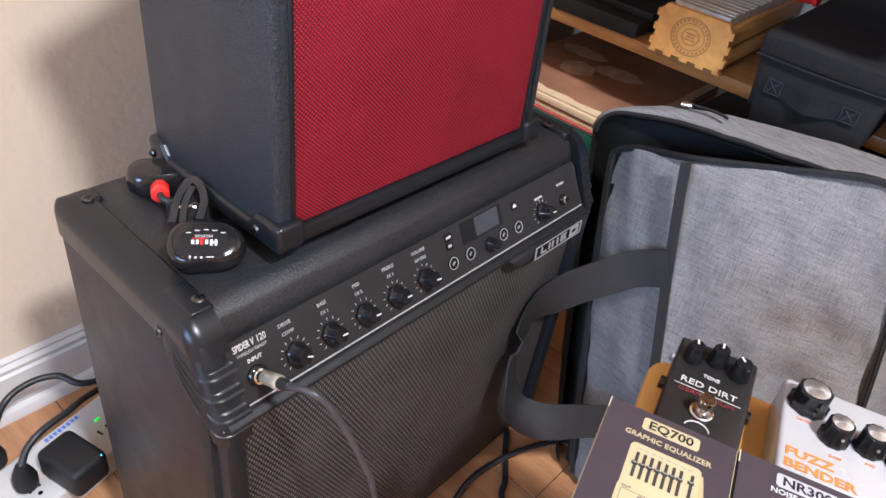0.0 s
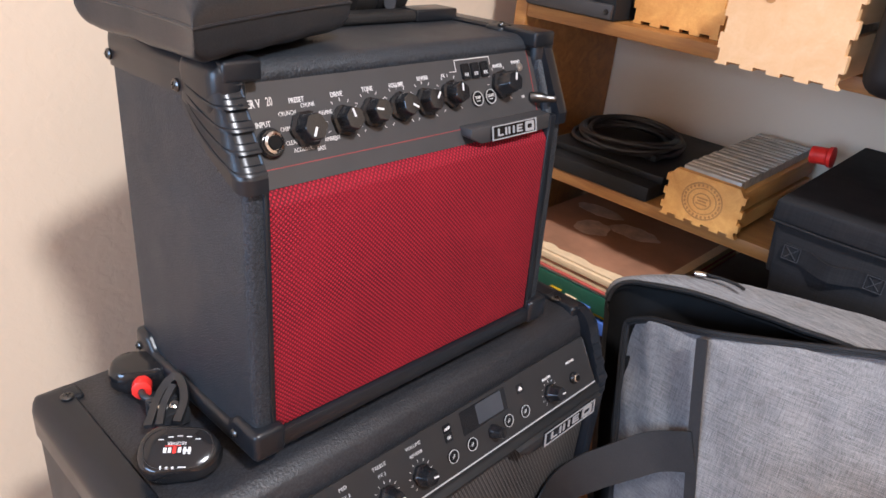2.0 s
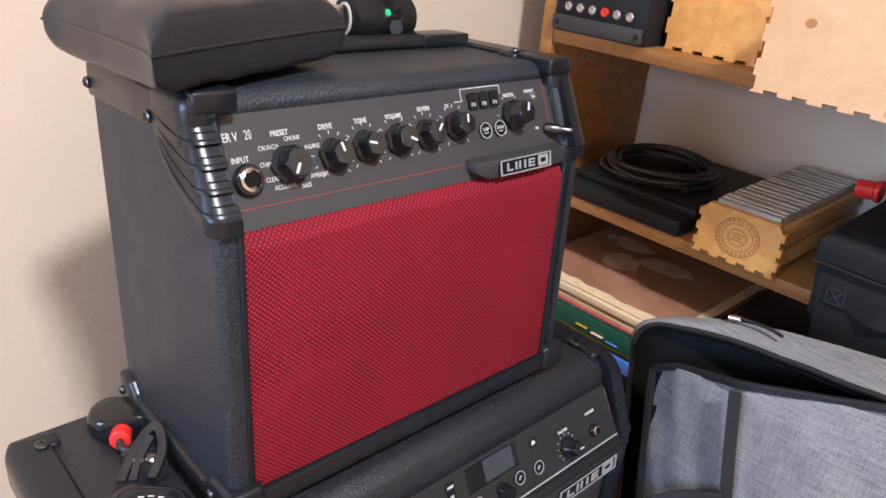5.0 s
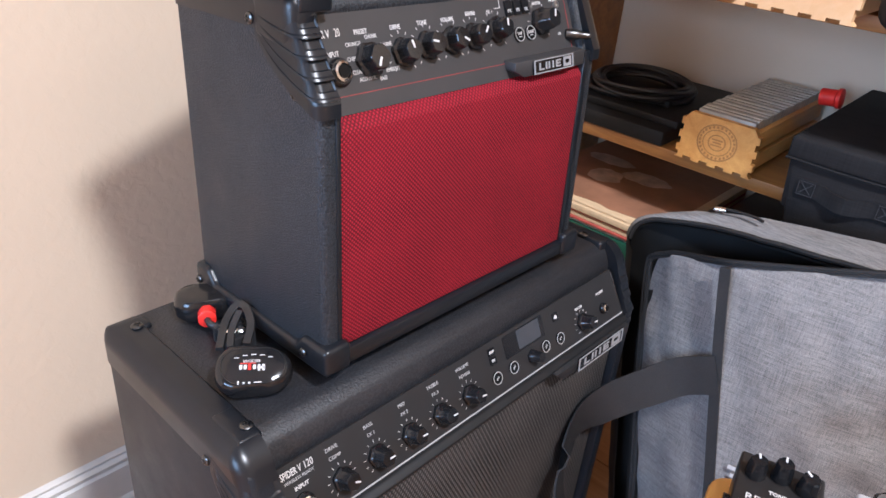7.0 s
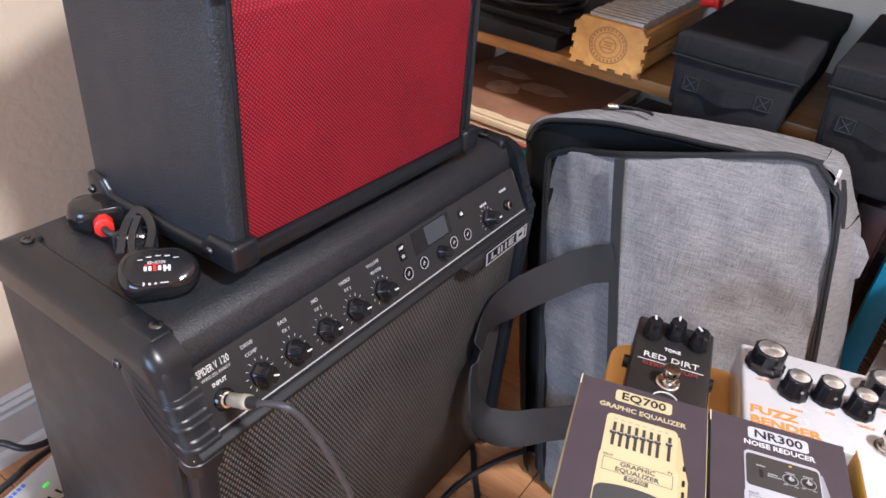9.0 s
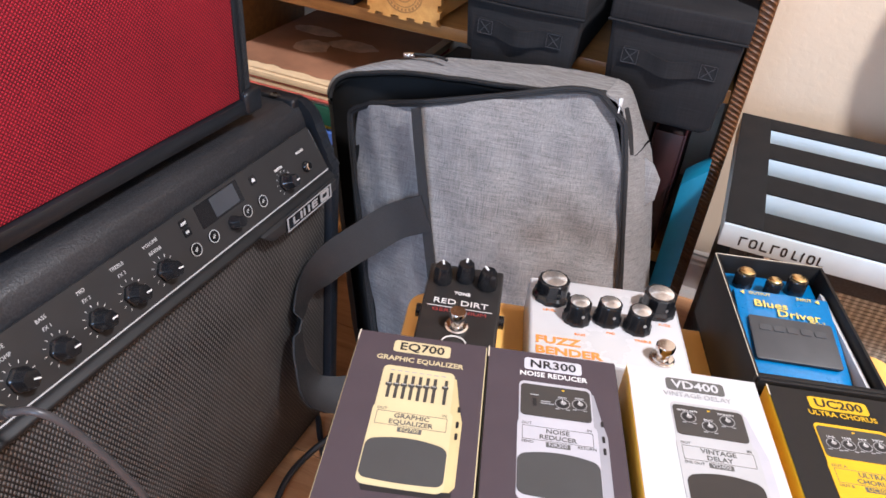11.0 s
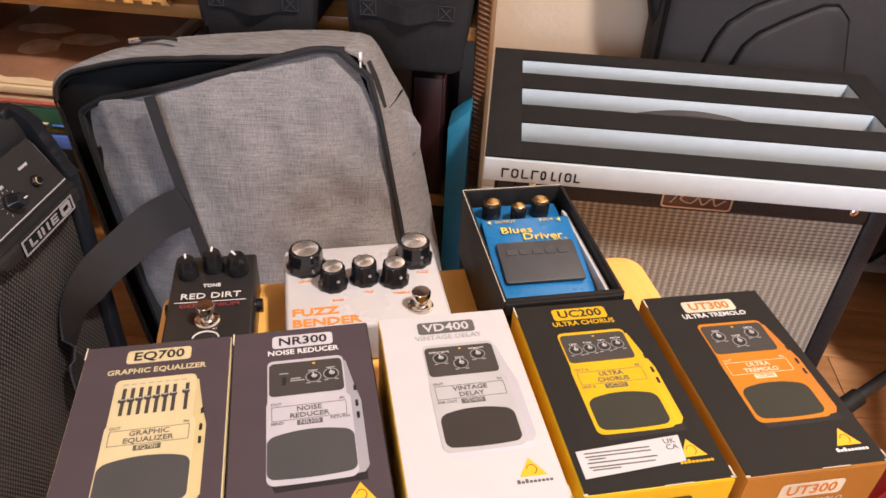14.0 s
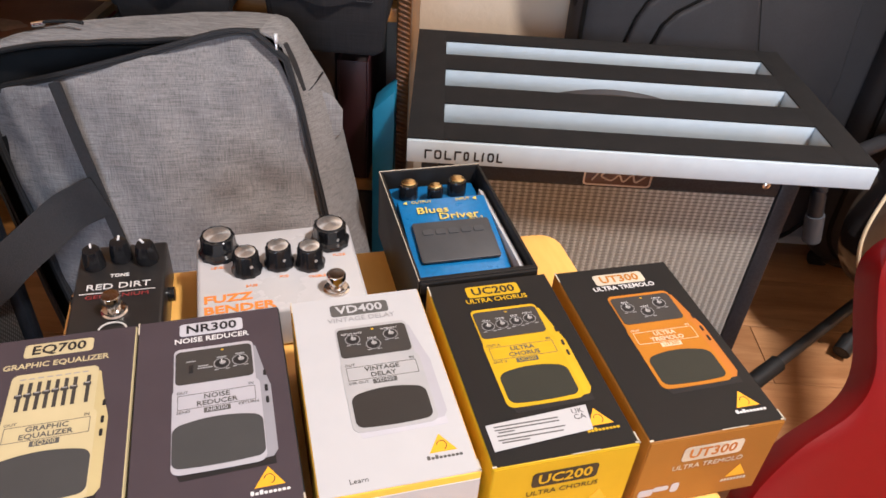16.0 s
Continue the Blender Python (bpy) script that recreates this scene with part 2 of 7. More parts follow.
def melange(name, hi, lo, pitch=0.0011):
    """Grey slubbed bag fabric, lighter and darker threads both ways."""
    k = Mat(name, 0.85, spec=0.2)
    s = 1 / pitch
    a = k.noise(1.0, 3, 0.6, k.spaced((s * 0.03, s * 0.03, s * 0.9)))
    b = k.noise(1.0, 3, 0.6, k.spaced((s * 0.9, s * 0.9, s * 0.03)))
    f = k.math("ADD", k.math("MULTIPLY", a, 0.5), k.math("MULTIPLY", b, 0.5))
    big = k.noise(12, 4)
    f2 = k.math("ADD", k.math("MULTIPLY", f, 0.86), k.math("MULTIPLY", big, 0.14))
    k.colour(k.ramp(f2, [(0.36, lo), (0.5, tuple((x + y) / 2 for x, y in zip(hi, lo))), (0.64, hi)]))
    k.bump(f, 0.4, 0.0005)
    k.bump(k.noise(22, 4), 0.30, 0.004)
    return k.m


M_WALL = plaster("wall_paint", (0.66, 0.535, 0.395))
M_CEIL = plain("ceiling_paint", (0.78, 0.75, 0.70), 0.9, vary=0.03)
M_TRIM = plain("trim_paint", (0.60, 0.56, 0.51), 0.35, vary=0.04)
M_FLOOR = wood("floor_laminate", (0.52, 0.27, 0.12), (0.30, 0.13, 0.05), 1.0, 0.30, (0, 0, 0), 0.25, (14, 1.2, 14), 0.12)
M_SHELF = wood("oak_shelf", (0.40, 0.185, 0.045), (0.21, 0.082, 0.018), 1.3, 0.45, (0, 0, 0), 0.1, (16, 1.4, 16))
M_CARVED = wood("carved_oak", (0.18, 0.066, 0.014), (0.055, 0.020, 0.006), 1.3, 0.42, (0, 0, 0), 0.15, (16, 16, 1.4))
M_PINE = wood("pine_crate", (0.74, 0.39, 0.105), (0.55, 0.24, 0.05), 1.1, 0.5, (0, 0, 0), 0.0, (14, 1.5, 14), 0.05)
M_PINE_PALE = wood("pale_pine", (0.72, 0.47, 0.25), (0.64, 0.38, 0.17), 0.9, 0.5, (0, 0, 0), 0.0, (14, 1.5, 14), 0.05)
M_BURNT = plain("burnt_stamp", (0.40, 0.19, 0.055), 0.7)
M_SEAT = wood("stool_wood", (0.88, 0.50, 0.13), (0.76, 0.39, 0.08), 0.8, 0.4, (0, 0, 0), 0.2, (10, 2.0, 14), 0.04)
M_TOLEX = tolex("black_vinyl", (0.017, 0.0172, 0.0195), 700, 0.43, 0.65, 0.10)
M_TOLEX_BLUE = tolex("coarse_black_vinyl", (0.0150, 0.0180, 0.0225), 1000, 0.43, 0.85, 0.06, True)
M_SIDE = tolex("fine_black_vinyl", (0.008, 0.0105, 0.0150), 1800, 0.40, 0.22, 0.08)
M_CORNER = plain("black_moulded_plastic", (0.0085, 0.0098, 0.0125), 0.31, spec=0.42, vary=0.1, bump=0.05)
M_PANEL = plain("panel_black", (0.034, 0.033, 0.034), 0.5, vary=0.08, scale=30)
M_DARKPANEL = plain("dark_panel_black", (0.019, 0.0185, 0.019), 0.5, spec=0.35, vary=0.08, scale=30)
M_KNOB = plain("knob_black", (0.010, 0.010, 0.011), 0.16, vary=0.2, scale=120)
M_SILVERMARK = plain("silver_mark", (0.27, 0.27, 0.275), 0.35, vary=0.05)
M_WHITE = plain("white_print", (0.58, 0.57, 0.56), 0.6, vary=0.03)
M_GREYPRINT = plain("grey_print", (0.42, 0.42, 0.42), 0.6, vary=0.05)
M_CHROME = plain("chrome", (0.72, 0.70, 0.68), 0.16, 1.0, vary=0.06)
M_BRASS = plain("brass", (0.75, 0.55, 0.25), 0.25, 1.0, vary=0.06)
M_STEEL = plain("brushed_steel", (0.58, 0.56, 0.54), 0.32, 1.0, vary=0.08)
M_REDCLOTH = weave("red_grille_cloth", (0.36, 0.011, 0.026), (0.065, 0.002, 0.006), 0.0024, (0, 45, 0))
M_REDLINE = plain("red_print", (0.24, 0.035, 0.035), 0.5)
M_DARKMESH = weave("dark_grille_cloth", (0.125, 0.118, 0.114), (0.006, 0.006, 0.006), 0.0042, (0, 45, 0), 0.5, 0.0012, ("X", "Z"), (1.35, 1, 0.75))
M_SILVER = weave("silver_grille_cloth", (0.47, 0.435, 0.37), (0.27, 0.245, 0.205), 0.0085, (0, 0, 0), 0.55, 0.001, ("X", "X"))
M_RUBBER = plain("black_rubber", (0.011, 0.011, 0.0115), 0.55, spec=0.3, vary=0.15)
M_CABLE = plain("cable_black", (0.018, 0.018, 0.02), 0.42)
M_LEAD = plain("grey_black_cable", (0.045, 0.044, 0.048), 0.38)
M_LEATHER = tolex("black_leatherette", (0.020, 0.0205, 0.0225), 1500, 0.30, 0.05, 0.10)
M_BAG = melange("grey_melange", (0.285, 0.277, 0.275), (0.094, 0.091, 0.090), 0.0006)
M_BAGBLACK = tolex("black_webbing", (0.011, 0.0105, 0.011), 1400, 0.6, 0.6, 0.1)
M_LINING = plain("black_lining", (0.0045, 0.0043, 0.0042), 0.6, spec=0.15, vary=0.2)
M_FELT = tolex("black_hook_carpet", (0.0055, 0.0050, 0.0050), 1600, 0.9, 0.9, 0.05)
M_BOARD = plain("pale_blue_white_paint", (0.50, 0.585, 0.64), 0.45, vary=0.03)
M_TEAL = plain("teal_card", (0.016, 0.20, 0.34), 0.5, vary=0.08)
M_BIN = melange("charcoal_bin_fabric", (0.020, 0.0195, 0.021), (0.010, 0.0098, 0.011), 0.0014)
M_REDGUITAR = plain("cherry_lacquer", (0.165, 0.0004, 0.0008), 0.42, spec=0.10, coat=0.45, vary=0.10, scale=8)
M_BINDING = plain("cream_binding", (0.72, 0.62, 0.44), 0.35)
M_BLACKGUITAR = plain("black_lacquer", (0.012, 0.010, 0.010), 0.14, coat=0.8)
M_GIGBAG = tolex("gig_bag_nylon", (0.023, 0.0225, 0.025), 1800, 0.6, 0.5, 0.12)
M_LCD = plain("dark_display", (0.045, 0.048, 0.055), 0.12, vary=0.05)
M_GLASSY = plain("clear_case", (0.42, 0.37, 0.29), 0.42, vary=0.25, scale=90)
M_STRIP = plain("power_strip_grey", (0.50, 0.48, 0.45), 0.4, vary=0.04)
# ---- the room ----
X0, X1, Y0, Y1, H = -1.5, 1.290, -3.0, 0.855, 2.45


def structure(name, bm, material, label, m=None):
    return single(name, bm, material, label, name.split("_")[0], kind="structure", m=m)


floor = structure("floor", box((X0, Y0, -0.08), (X1, Y1, -0.012)), M_RUBBER, "warm brown laminate plank floor")
ceiling = structure("ceiling", box((X0 - 0.1, Y0 - 0.1, H), (X1 + 0.1, Y1 + 0.1, H + 0.1)), M_CEIL, "plain white painted ceiling")
structure("wall_north", box((X0 - 0.1, Y1, -0.08), (X1 + 0.1, Y1 + 0.1, H)), M_WALL, "beige wall with orange-peel plaster texture")
structure("wall_east", box((X1, Y0 - 0.1, -0.08), (X1 + 0.1, Y1, H)), M_WALL, "beige wall with orange-peel plaster texture")
structure("wall_south", box((X0 - 0.1, Y0 - 0.1, -0.08), (X1, Y0, H)), M_WALL, "beige plastered wall behind the camera")
# Unseen west wall; the opening is added to suit the assumed window light.
west = box((X0 - 0.1, Y0, -0.08), (X0, -0.41, H))
west = box((X0 - 0.1, 0.57, -0.08), (X0, Y1, H), bm=west)
west = box((X0 - 0.1, -0.41, -0.08), (X0, 0.57, 0.63), bm=west)
west = box((X0 - 0.1, -0.41, 1.41), (X0, 0.57, H), bm=west)
structure("wall_west", west, M_WALL, "unseen beige plastered wall with an opening added for an assumed window")


def baseboard(name, length, m):
    """A moulded skirting board, run along x, facing -y."""
    profile = [(0, 0), (-0.024, 0), (-0.024, 0.012), (-0.021, 0.020), (-0.014, 0.024), (-0.014, 0.092), (-0.010, 0.096), (-0.012, 0.102), (-0.012, 0.106), (-0.006, 0.111), (-0.007, 0.117), (-0.002, 0.121), (0, 0.122)]
    return structure(name, prism([(0, y, z * 0.74) for y, z in profile], (length, 0, 0)), M_TRIM, "white moulded baseboard along the wall", m)


baseboard("baseboard_north", X1 - X0, pose(X0, Y1 - 0.0005, 0))
baseboard("baseboard_east", Y1 - Y0 - 0.02, pose(X1 - 0.0005, Y1 - 0.02, 0, 0, 0, -90))


def bookcase():
    """Oak bookcase with a carved right-hand upright, against the east wall."""
    t = thing("bookcase", pose(1.017, -0.034, 0), "brown oak bookcase with a carved front upright", "bookcase")
    d, w, h = 0.271, 0.815, 1.75
    part("side_panel", box((0.002, -0.006, 0), (d, 0.0088, h), 0.002), M_SHELF, t)
    part("side_panel", box((0, w - 0.022, 0), (d, w, h), 0.002), M_SHELF, t)
    carved = box((-0.006, -0.008, 0), (0.020, 0.010, h), 0.003)
    part("carved_upright", carved, M_CARVED, t, "dark oak front post with a carved rope pattern")
    rope = None
    for i in range(210):
        z = 0.03 + i * 0.0066
        rope = tube([(-0.0062, -0.006, z), (-0.0080, -0.002, z + 0.003), (-0.0080, 0.003, z + 0.005), (-0.0062, 0.008, z + 0.007)], 0.0019, 3, rope, 6)
    part("rope_carving", rope, M_CARVED, t)
    for z in (0.06, 0.212, 0.464, 0.692, 1.10, 1.45):
        part("shelf", box((0.0, 0.0102, z), (d - 0.004, w - 0.023, z + 0.018), 0.0015), M_SHELF, t)
    part("top_board", box((-0.01, -0.01, h), (d, w + 0.01, h + 0.022), 0.003), M_SHELF, t)
    return t


bookcase()


def floor_planks():
    """Laminate boards along y, each its own piece."""
    wd, ln = 0.126, 1.21
    meshes = {}
    i = 0
    x = X0
    while x < X1 - 0.001:
        w1 = min(wd, X1 - x)
        y = Y0 - (0.37 * i % 1) * ln
        while y < Y1:
            a, b = max(y, Y0), min(y + ln, Y1)
            key = (round(w1, 4), round(b - a, 4))
            if b - a > 0.01:
                if key not in meshes:
                    me = mesh_of("plank", box((0, 0, -0.0118), (w1 - 0.0012, b - a - 0.0012, 0.0), 0.0006, 1), M_FLOOR)
                    meshes[key] = me
                ob = new("plank", meshes[key])
                ob.parent = floor
                ob.location = (x, a, 0)
            y += ln
        x += wd
        i += 1


floor_planks()
# ---- the two amplifiers ----
M_LINE = plain("bright_line", (0.42, 0.42, 0.43), 0.4, vary=0.05)
M_SCREW = plain("blackened_steel", (0.12, 0.12, 0.12), 0.30, 1.0, vary=0.2)

def screw(parent, m, r=0.0048):
    s = part("screw", lathe([(r, 0), (r, 0.0008), (r * 0.75, 0.0018), (0.0004, 0.0022)], 14), M_SCREW, parent, "dark cross-head screw", m)
    cut = box((-r * 0.55, -r * 0.12, 0.0020), (r * 0.55, r * 0.12, 0.0026))
    cut = box((-r * 0.12, -r * 0.55, 0.0020), (r * 0.12, r * 0.55, 0.0026), bm=cut)
    part("cross_slot", cut, M_KNOB, s)
    return s


def control_knob(parent, m, r, h, turn, pointer=True):
    """Fluted black knob on a skirt with a white pointer line."""
    k = part("knob", lathe([(r, 0), (r, h * 0.22), (r * 0.84, h * 0.32), (r * 0.74, h * 0.92), (r * 0.68, h), (r * 0.1, h * 1.01)], 36, None, None, 0.10, 6),
             M_KNOB, parent, "black fluted control knob", m @ pose(0, 0, 0, 0, 0, turn))
    if pointer:
        line = box((-r * 0.065, r * 0.06, h * 1.003), (r * 0.065, r * 0.58, h * 1.03))
        part("pointer", line, M_WHITE, k, "white pointer line")
    return k


def tick_ring(parent, m, r, a0=-140, a1=140, n=11, dots=True):
    bm = None
    for i in range(n):
        a = radians(90 + a0 + (a1 - a0) * i / (n - 1))
        c, s = math.cos(a), math.sin(a)
        p = [(r * c - 0.0002 * s, r * s + 0.0002 * c, 0), (r * c + 0.0002 * s, r * s - 0.0002 * c, 0),
             ((r + 0.0022) * c + 0.0002 * s, (r + 0.0022) * s - 0.0002 * c, 0), ((r + 0.0022) * c - 0.0002 * s, (r + 0.0022) * s + 0.0002 * c, 0)]
        bm = prism(p, (0, 0, 0.0002), bm=bm)
    return part("scale_marks", bm, M_WHITE, parent, "", m)


def badge(parent, m, w, h):
    """Silver-edged name plate with a plain emblem in place of its lettering."""
    out = [(-w / 2, -h / 2), (w / 2, -h / 2), (w / 2, h / 2), (-w / 2, h / 2)]
    inn = [(x * (1 - 0.05), y * 0.84) for x, y in out]
    b = part("badge", flat(out, 0.0015), M_KNOB, parent, "black name plate with silver border and emblem", m)
    part("badge_rim", ring_flat(out, inn, 0.0006, 0.0015), M_SILVERMARK, b)
    marks = bars([(-0.36 * w, 0, 0.035 * w, 0.52 * h), (-0.31 * w, -0.21 * h, 0.10 * w, 0.11 * h), (-0.20 * w, 0, 0.035 * w, 0.52 * h),
                  (-0.13 * w, 0, 0.035 * w, 0.52 * h), (-0.03 * w, 0, 0.035 * w, 0.52 * h), (0.06 * w, 0, 0.035 * w, 0.52 * h),
                  (0.12 * w, 0.21 * h, 0.10 * w, 0.11 * h), (0.12 * w, 0, 0.08 * w, 0.11 * h), (0.12 * w, -0.21 * h, 0.10 * w, 0.11 * h)], None, 0.0015, 0.0005)
    part("emblem_bars", marks, M_SILVERMARK, b)
    sq = ring_flat(rounded(0.20 * w, 0.72 * h, 0.02 * w, 3, 0.34 * w), rounded(0.11 * w, 0.30 * h, 0.02 * w, 3, 0.34 * w), 0.0005, 0.0015)
    part("emblem_square", sq, M_SILVERMARK, b)
    return b


def corner_trim(parent, w, d, h, y0, slope, band, drop, mirror, left=0.0, inner=0.0195, tab=0.0, pitch=0.0155, ribs=4, skirt=0.012, rad=0.010, roll=0.012, relief=1.0):
    """Moulded plastic: a rolled bar along a top side edge, and a louvred front corner below it."""
    outer = left - 0.0035
    top = h + 0.003
    depth = 0.034
    z0 = h - drop
    first = z0 + skirt + ribs * pitch

    def front_y(z):
        k = min(1.0, max(0.0, (z - slope[1]) / (h - slope[1])))
        return y0 - 0.004 + k * (slope[0] - y0)

    ys = front_y(top) + depth
    path = [(0, q) for q in [depth - 0.0020 * i for i in range(int((depth - rad) / 0.002) + 1)]]
    path += [(1, 90 * i / 9) for i in range(10)]
    path += [(2, i / 12) for i in range(1, 13)]
    b = bmesh.new()
    rings = []
    rows = 150
    levels = [(z0 + (top - roll - z0) * i / rows, 0.0) for i in range(rows + 1)] + [(top - roll + roll * math.sin(radians(a)), roll * (1 - math.cos(radians(a)))) for a in (12, 24, 36, 48, 60, 72, 82, 90)]
    levels = [(z0, 0.004), (z0 + 0.0012, 0.0012)] + levels[3:]
    for level, inset in levels:
        ring = []
        f = (first - level) / pitch
        g = f % 1
        inside = 0 <= f < ribs and inset == 0
        for kind, v in path:
            q = v if kind == 0 else rad * (1 - math.sin(radians(v))) if kind == 1 else 0.0
            rise = (drop - band) * 0.92 * (max(0.0, q - 0.003) / (depth - 0.003)) ** 1.7
            z = level + rise * max(0.0, 1 - (level - z0) / (top - roll - z0))
            yf = front_y(z)
            fade = min(1.0, max(0.0, (depth - 0.002 - q) / 0.012))
            out = relief * fade * (0.0016 * (g - 0.7) + (0.0005 if g > 0.84 else 0)) if inside else 0.0
            if inside and 0.10 < g < 0.55 and ((kind == 2 and v < 0.86) or (kind == 1 and v > 50)):
                out -= 0.0012
            if kind == 0:
                x, y, nx, ny = outer, yf + rad + (v - rad) * (ys - yf - rad) / (depth - rad), -1, 0
            elif kind == 1:
                a = radians(v)
                x, y, nx, ny = outer + rad - rad * math.cos(a), yf + rad - rad * math.sin(a), -math.cos(a), -math.sin(a)
            else:
                x, y, nx, ny = outer + rad + (inner - outer - rad) * v, yf, 0, -1
            ring.append(b.verts.new((min(inner, x + nx * (out - inset)), y + ny * (out - inset), z)))
        ring.append(b.verts.new((inner, ys, level)))
        rings.append(ring)
    n = len(rings[0])
    for r0, r1 in zip(rings, rings[1:]):
        for i in range(n):
            b.faces.new((r0[i], r0[(i + 1) % n], r1[(i + 1) % n], r1[i]))
    b.faces.new(rings[0])
    b.faces.new(rings[-1])
    # the bar behind the corner, and the widened pads that take the screws
    arc = [(outer + roll - roll * math.cos(radians(a)), top - roll + roll * math.sin(radians(a))) for a in range(0, 91, 10)]
    sec = [(outer, h - band)] + arc + [(outer + 0.028, top), (outer + 0.030, top - 0.002), (outer + 0.030, h - band)]
    rings = []
    for y, inset in [(ys, 0.0), (d - 0.002 - rad, 0.0)] + [(d - 0.002 - rad + rad * math.sin(radians(a)), rad * (1 - math.cos(radians(a)))) for a in (20, 40, 60, 80, 90)]:
        rings.append([b.verts.new((max(x, outer + inset), y, min(z, top - 0.4 * inset))) for x, z in sec])
    for r0, r1 in zip(rings, rings[1:]):
        for i in range(len(sec)):
            b.faces.new((r0[i], r0[(i + 1) % len(sec)], r1[(i + 1) % len(sec)], r1[i]))
    b.faces.new(rings[0])
    b.faces.new(rings[-1])
    if roll < 0.015:
        box((outer + 0.018, ys - 0.006, top - 0.008), (outer + 0.034, ys + 0.013, top + 0.0003), 0.004, 4, b)
    box((outer + 0.022, d - 0.026, top - 0.008), (outer + 0.036, d - 0.008, top + 0.0003), 0.004, 4, b)
    if tab:
        box((inner - 0.012, front_y(h - 0.009) - 0.001, h - 0.009), (inner + tab, front_y(h) + 0.030, top + 0.0004), 0.0022, 3, b)
    if roll > 0.015:
        box((outer + 0.010, front_y(top) + 0.010, top - 0.020), (outer + 0.0298, ys + 0.014, top + 0.0005), 0.0035, 4, b)
    else:
        box((outer - 0.0002, front_y(top - roll) - 0.0005, top - 0.036), (outer + 0.023, ys + 0.006, top + 0.0002), roll * 0.78, 6, b)
    if mirror:
        b.transform(Matrix.Translation((w, 0, 0)) @ Matrix.Diagonal((-1, 1, 1, 1)))
    return part("corner_trim", b, M_CORNER, parent, "moulded glossy black plastic corner with louvres")


def ring_button(parent, m, r, mark):
    b = part("button", lathe([(r, 0), (r, 0.0012), (r * 0.9, 0.0018), (0.0003, 0.0018)], 24), M_KNOB, parent, "round push button with a white ring", m)
    out = [(r * 1.0 * math.cos(radians(a)), r * math.sin(radians(a))) for a in range(0, 360, 15)]
    part("button_ring", ring_flat(out, [(x * 0.91, y * 0.91) for x, y in out], 0.0003, 0.0018), M_GREYPRINT, b)
    part("button_mark", bars(mark, None, 0.0018), M_GREYPRINT, b)
    return b


def jack(parent, m, r):
    j = part("jack_socket", lathe([(r, 0), (r, 0.002), (r * 0.85, 0.0035), (r * 0.6, 0.0036)], 24), M_KNOB, parent, "steel jack socket", m)
    part("socket_rim", lathe([(r * 0.72, 0.003), (r * 0.72, 0.0055), (r * 0.55, 0.006), (r * 0.5, 0.0045)], 20), M_CHROME, j)
    part("socket_hole", lathe([(r * 0.48, 0.0045), (r * 0.46, 0.0064), (0.0002, 0.0064)], 16), M_LINING, j)
    return j


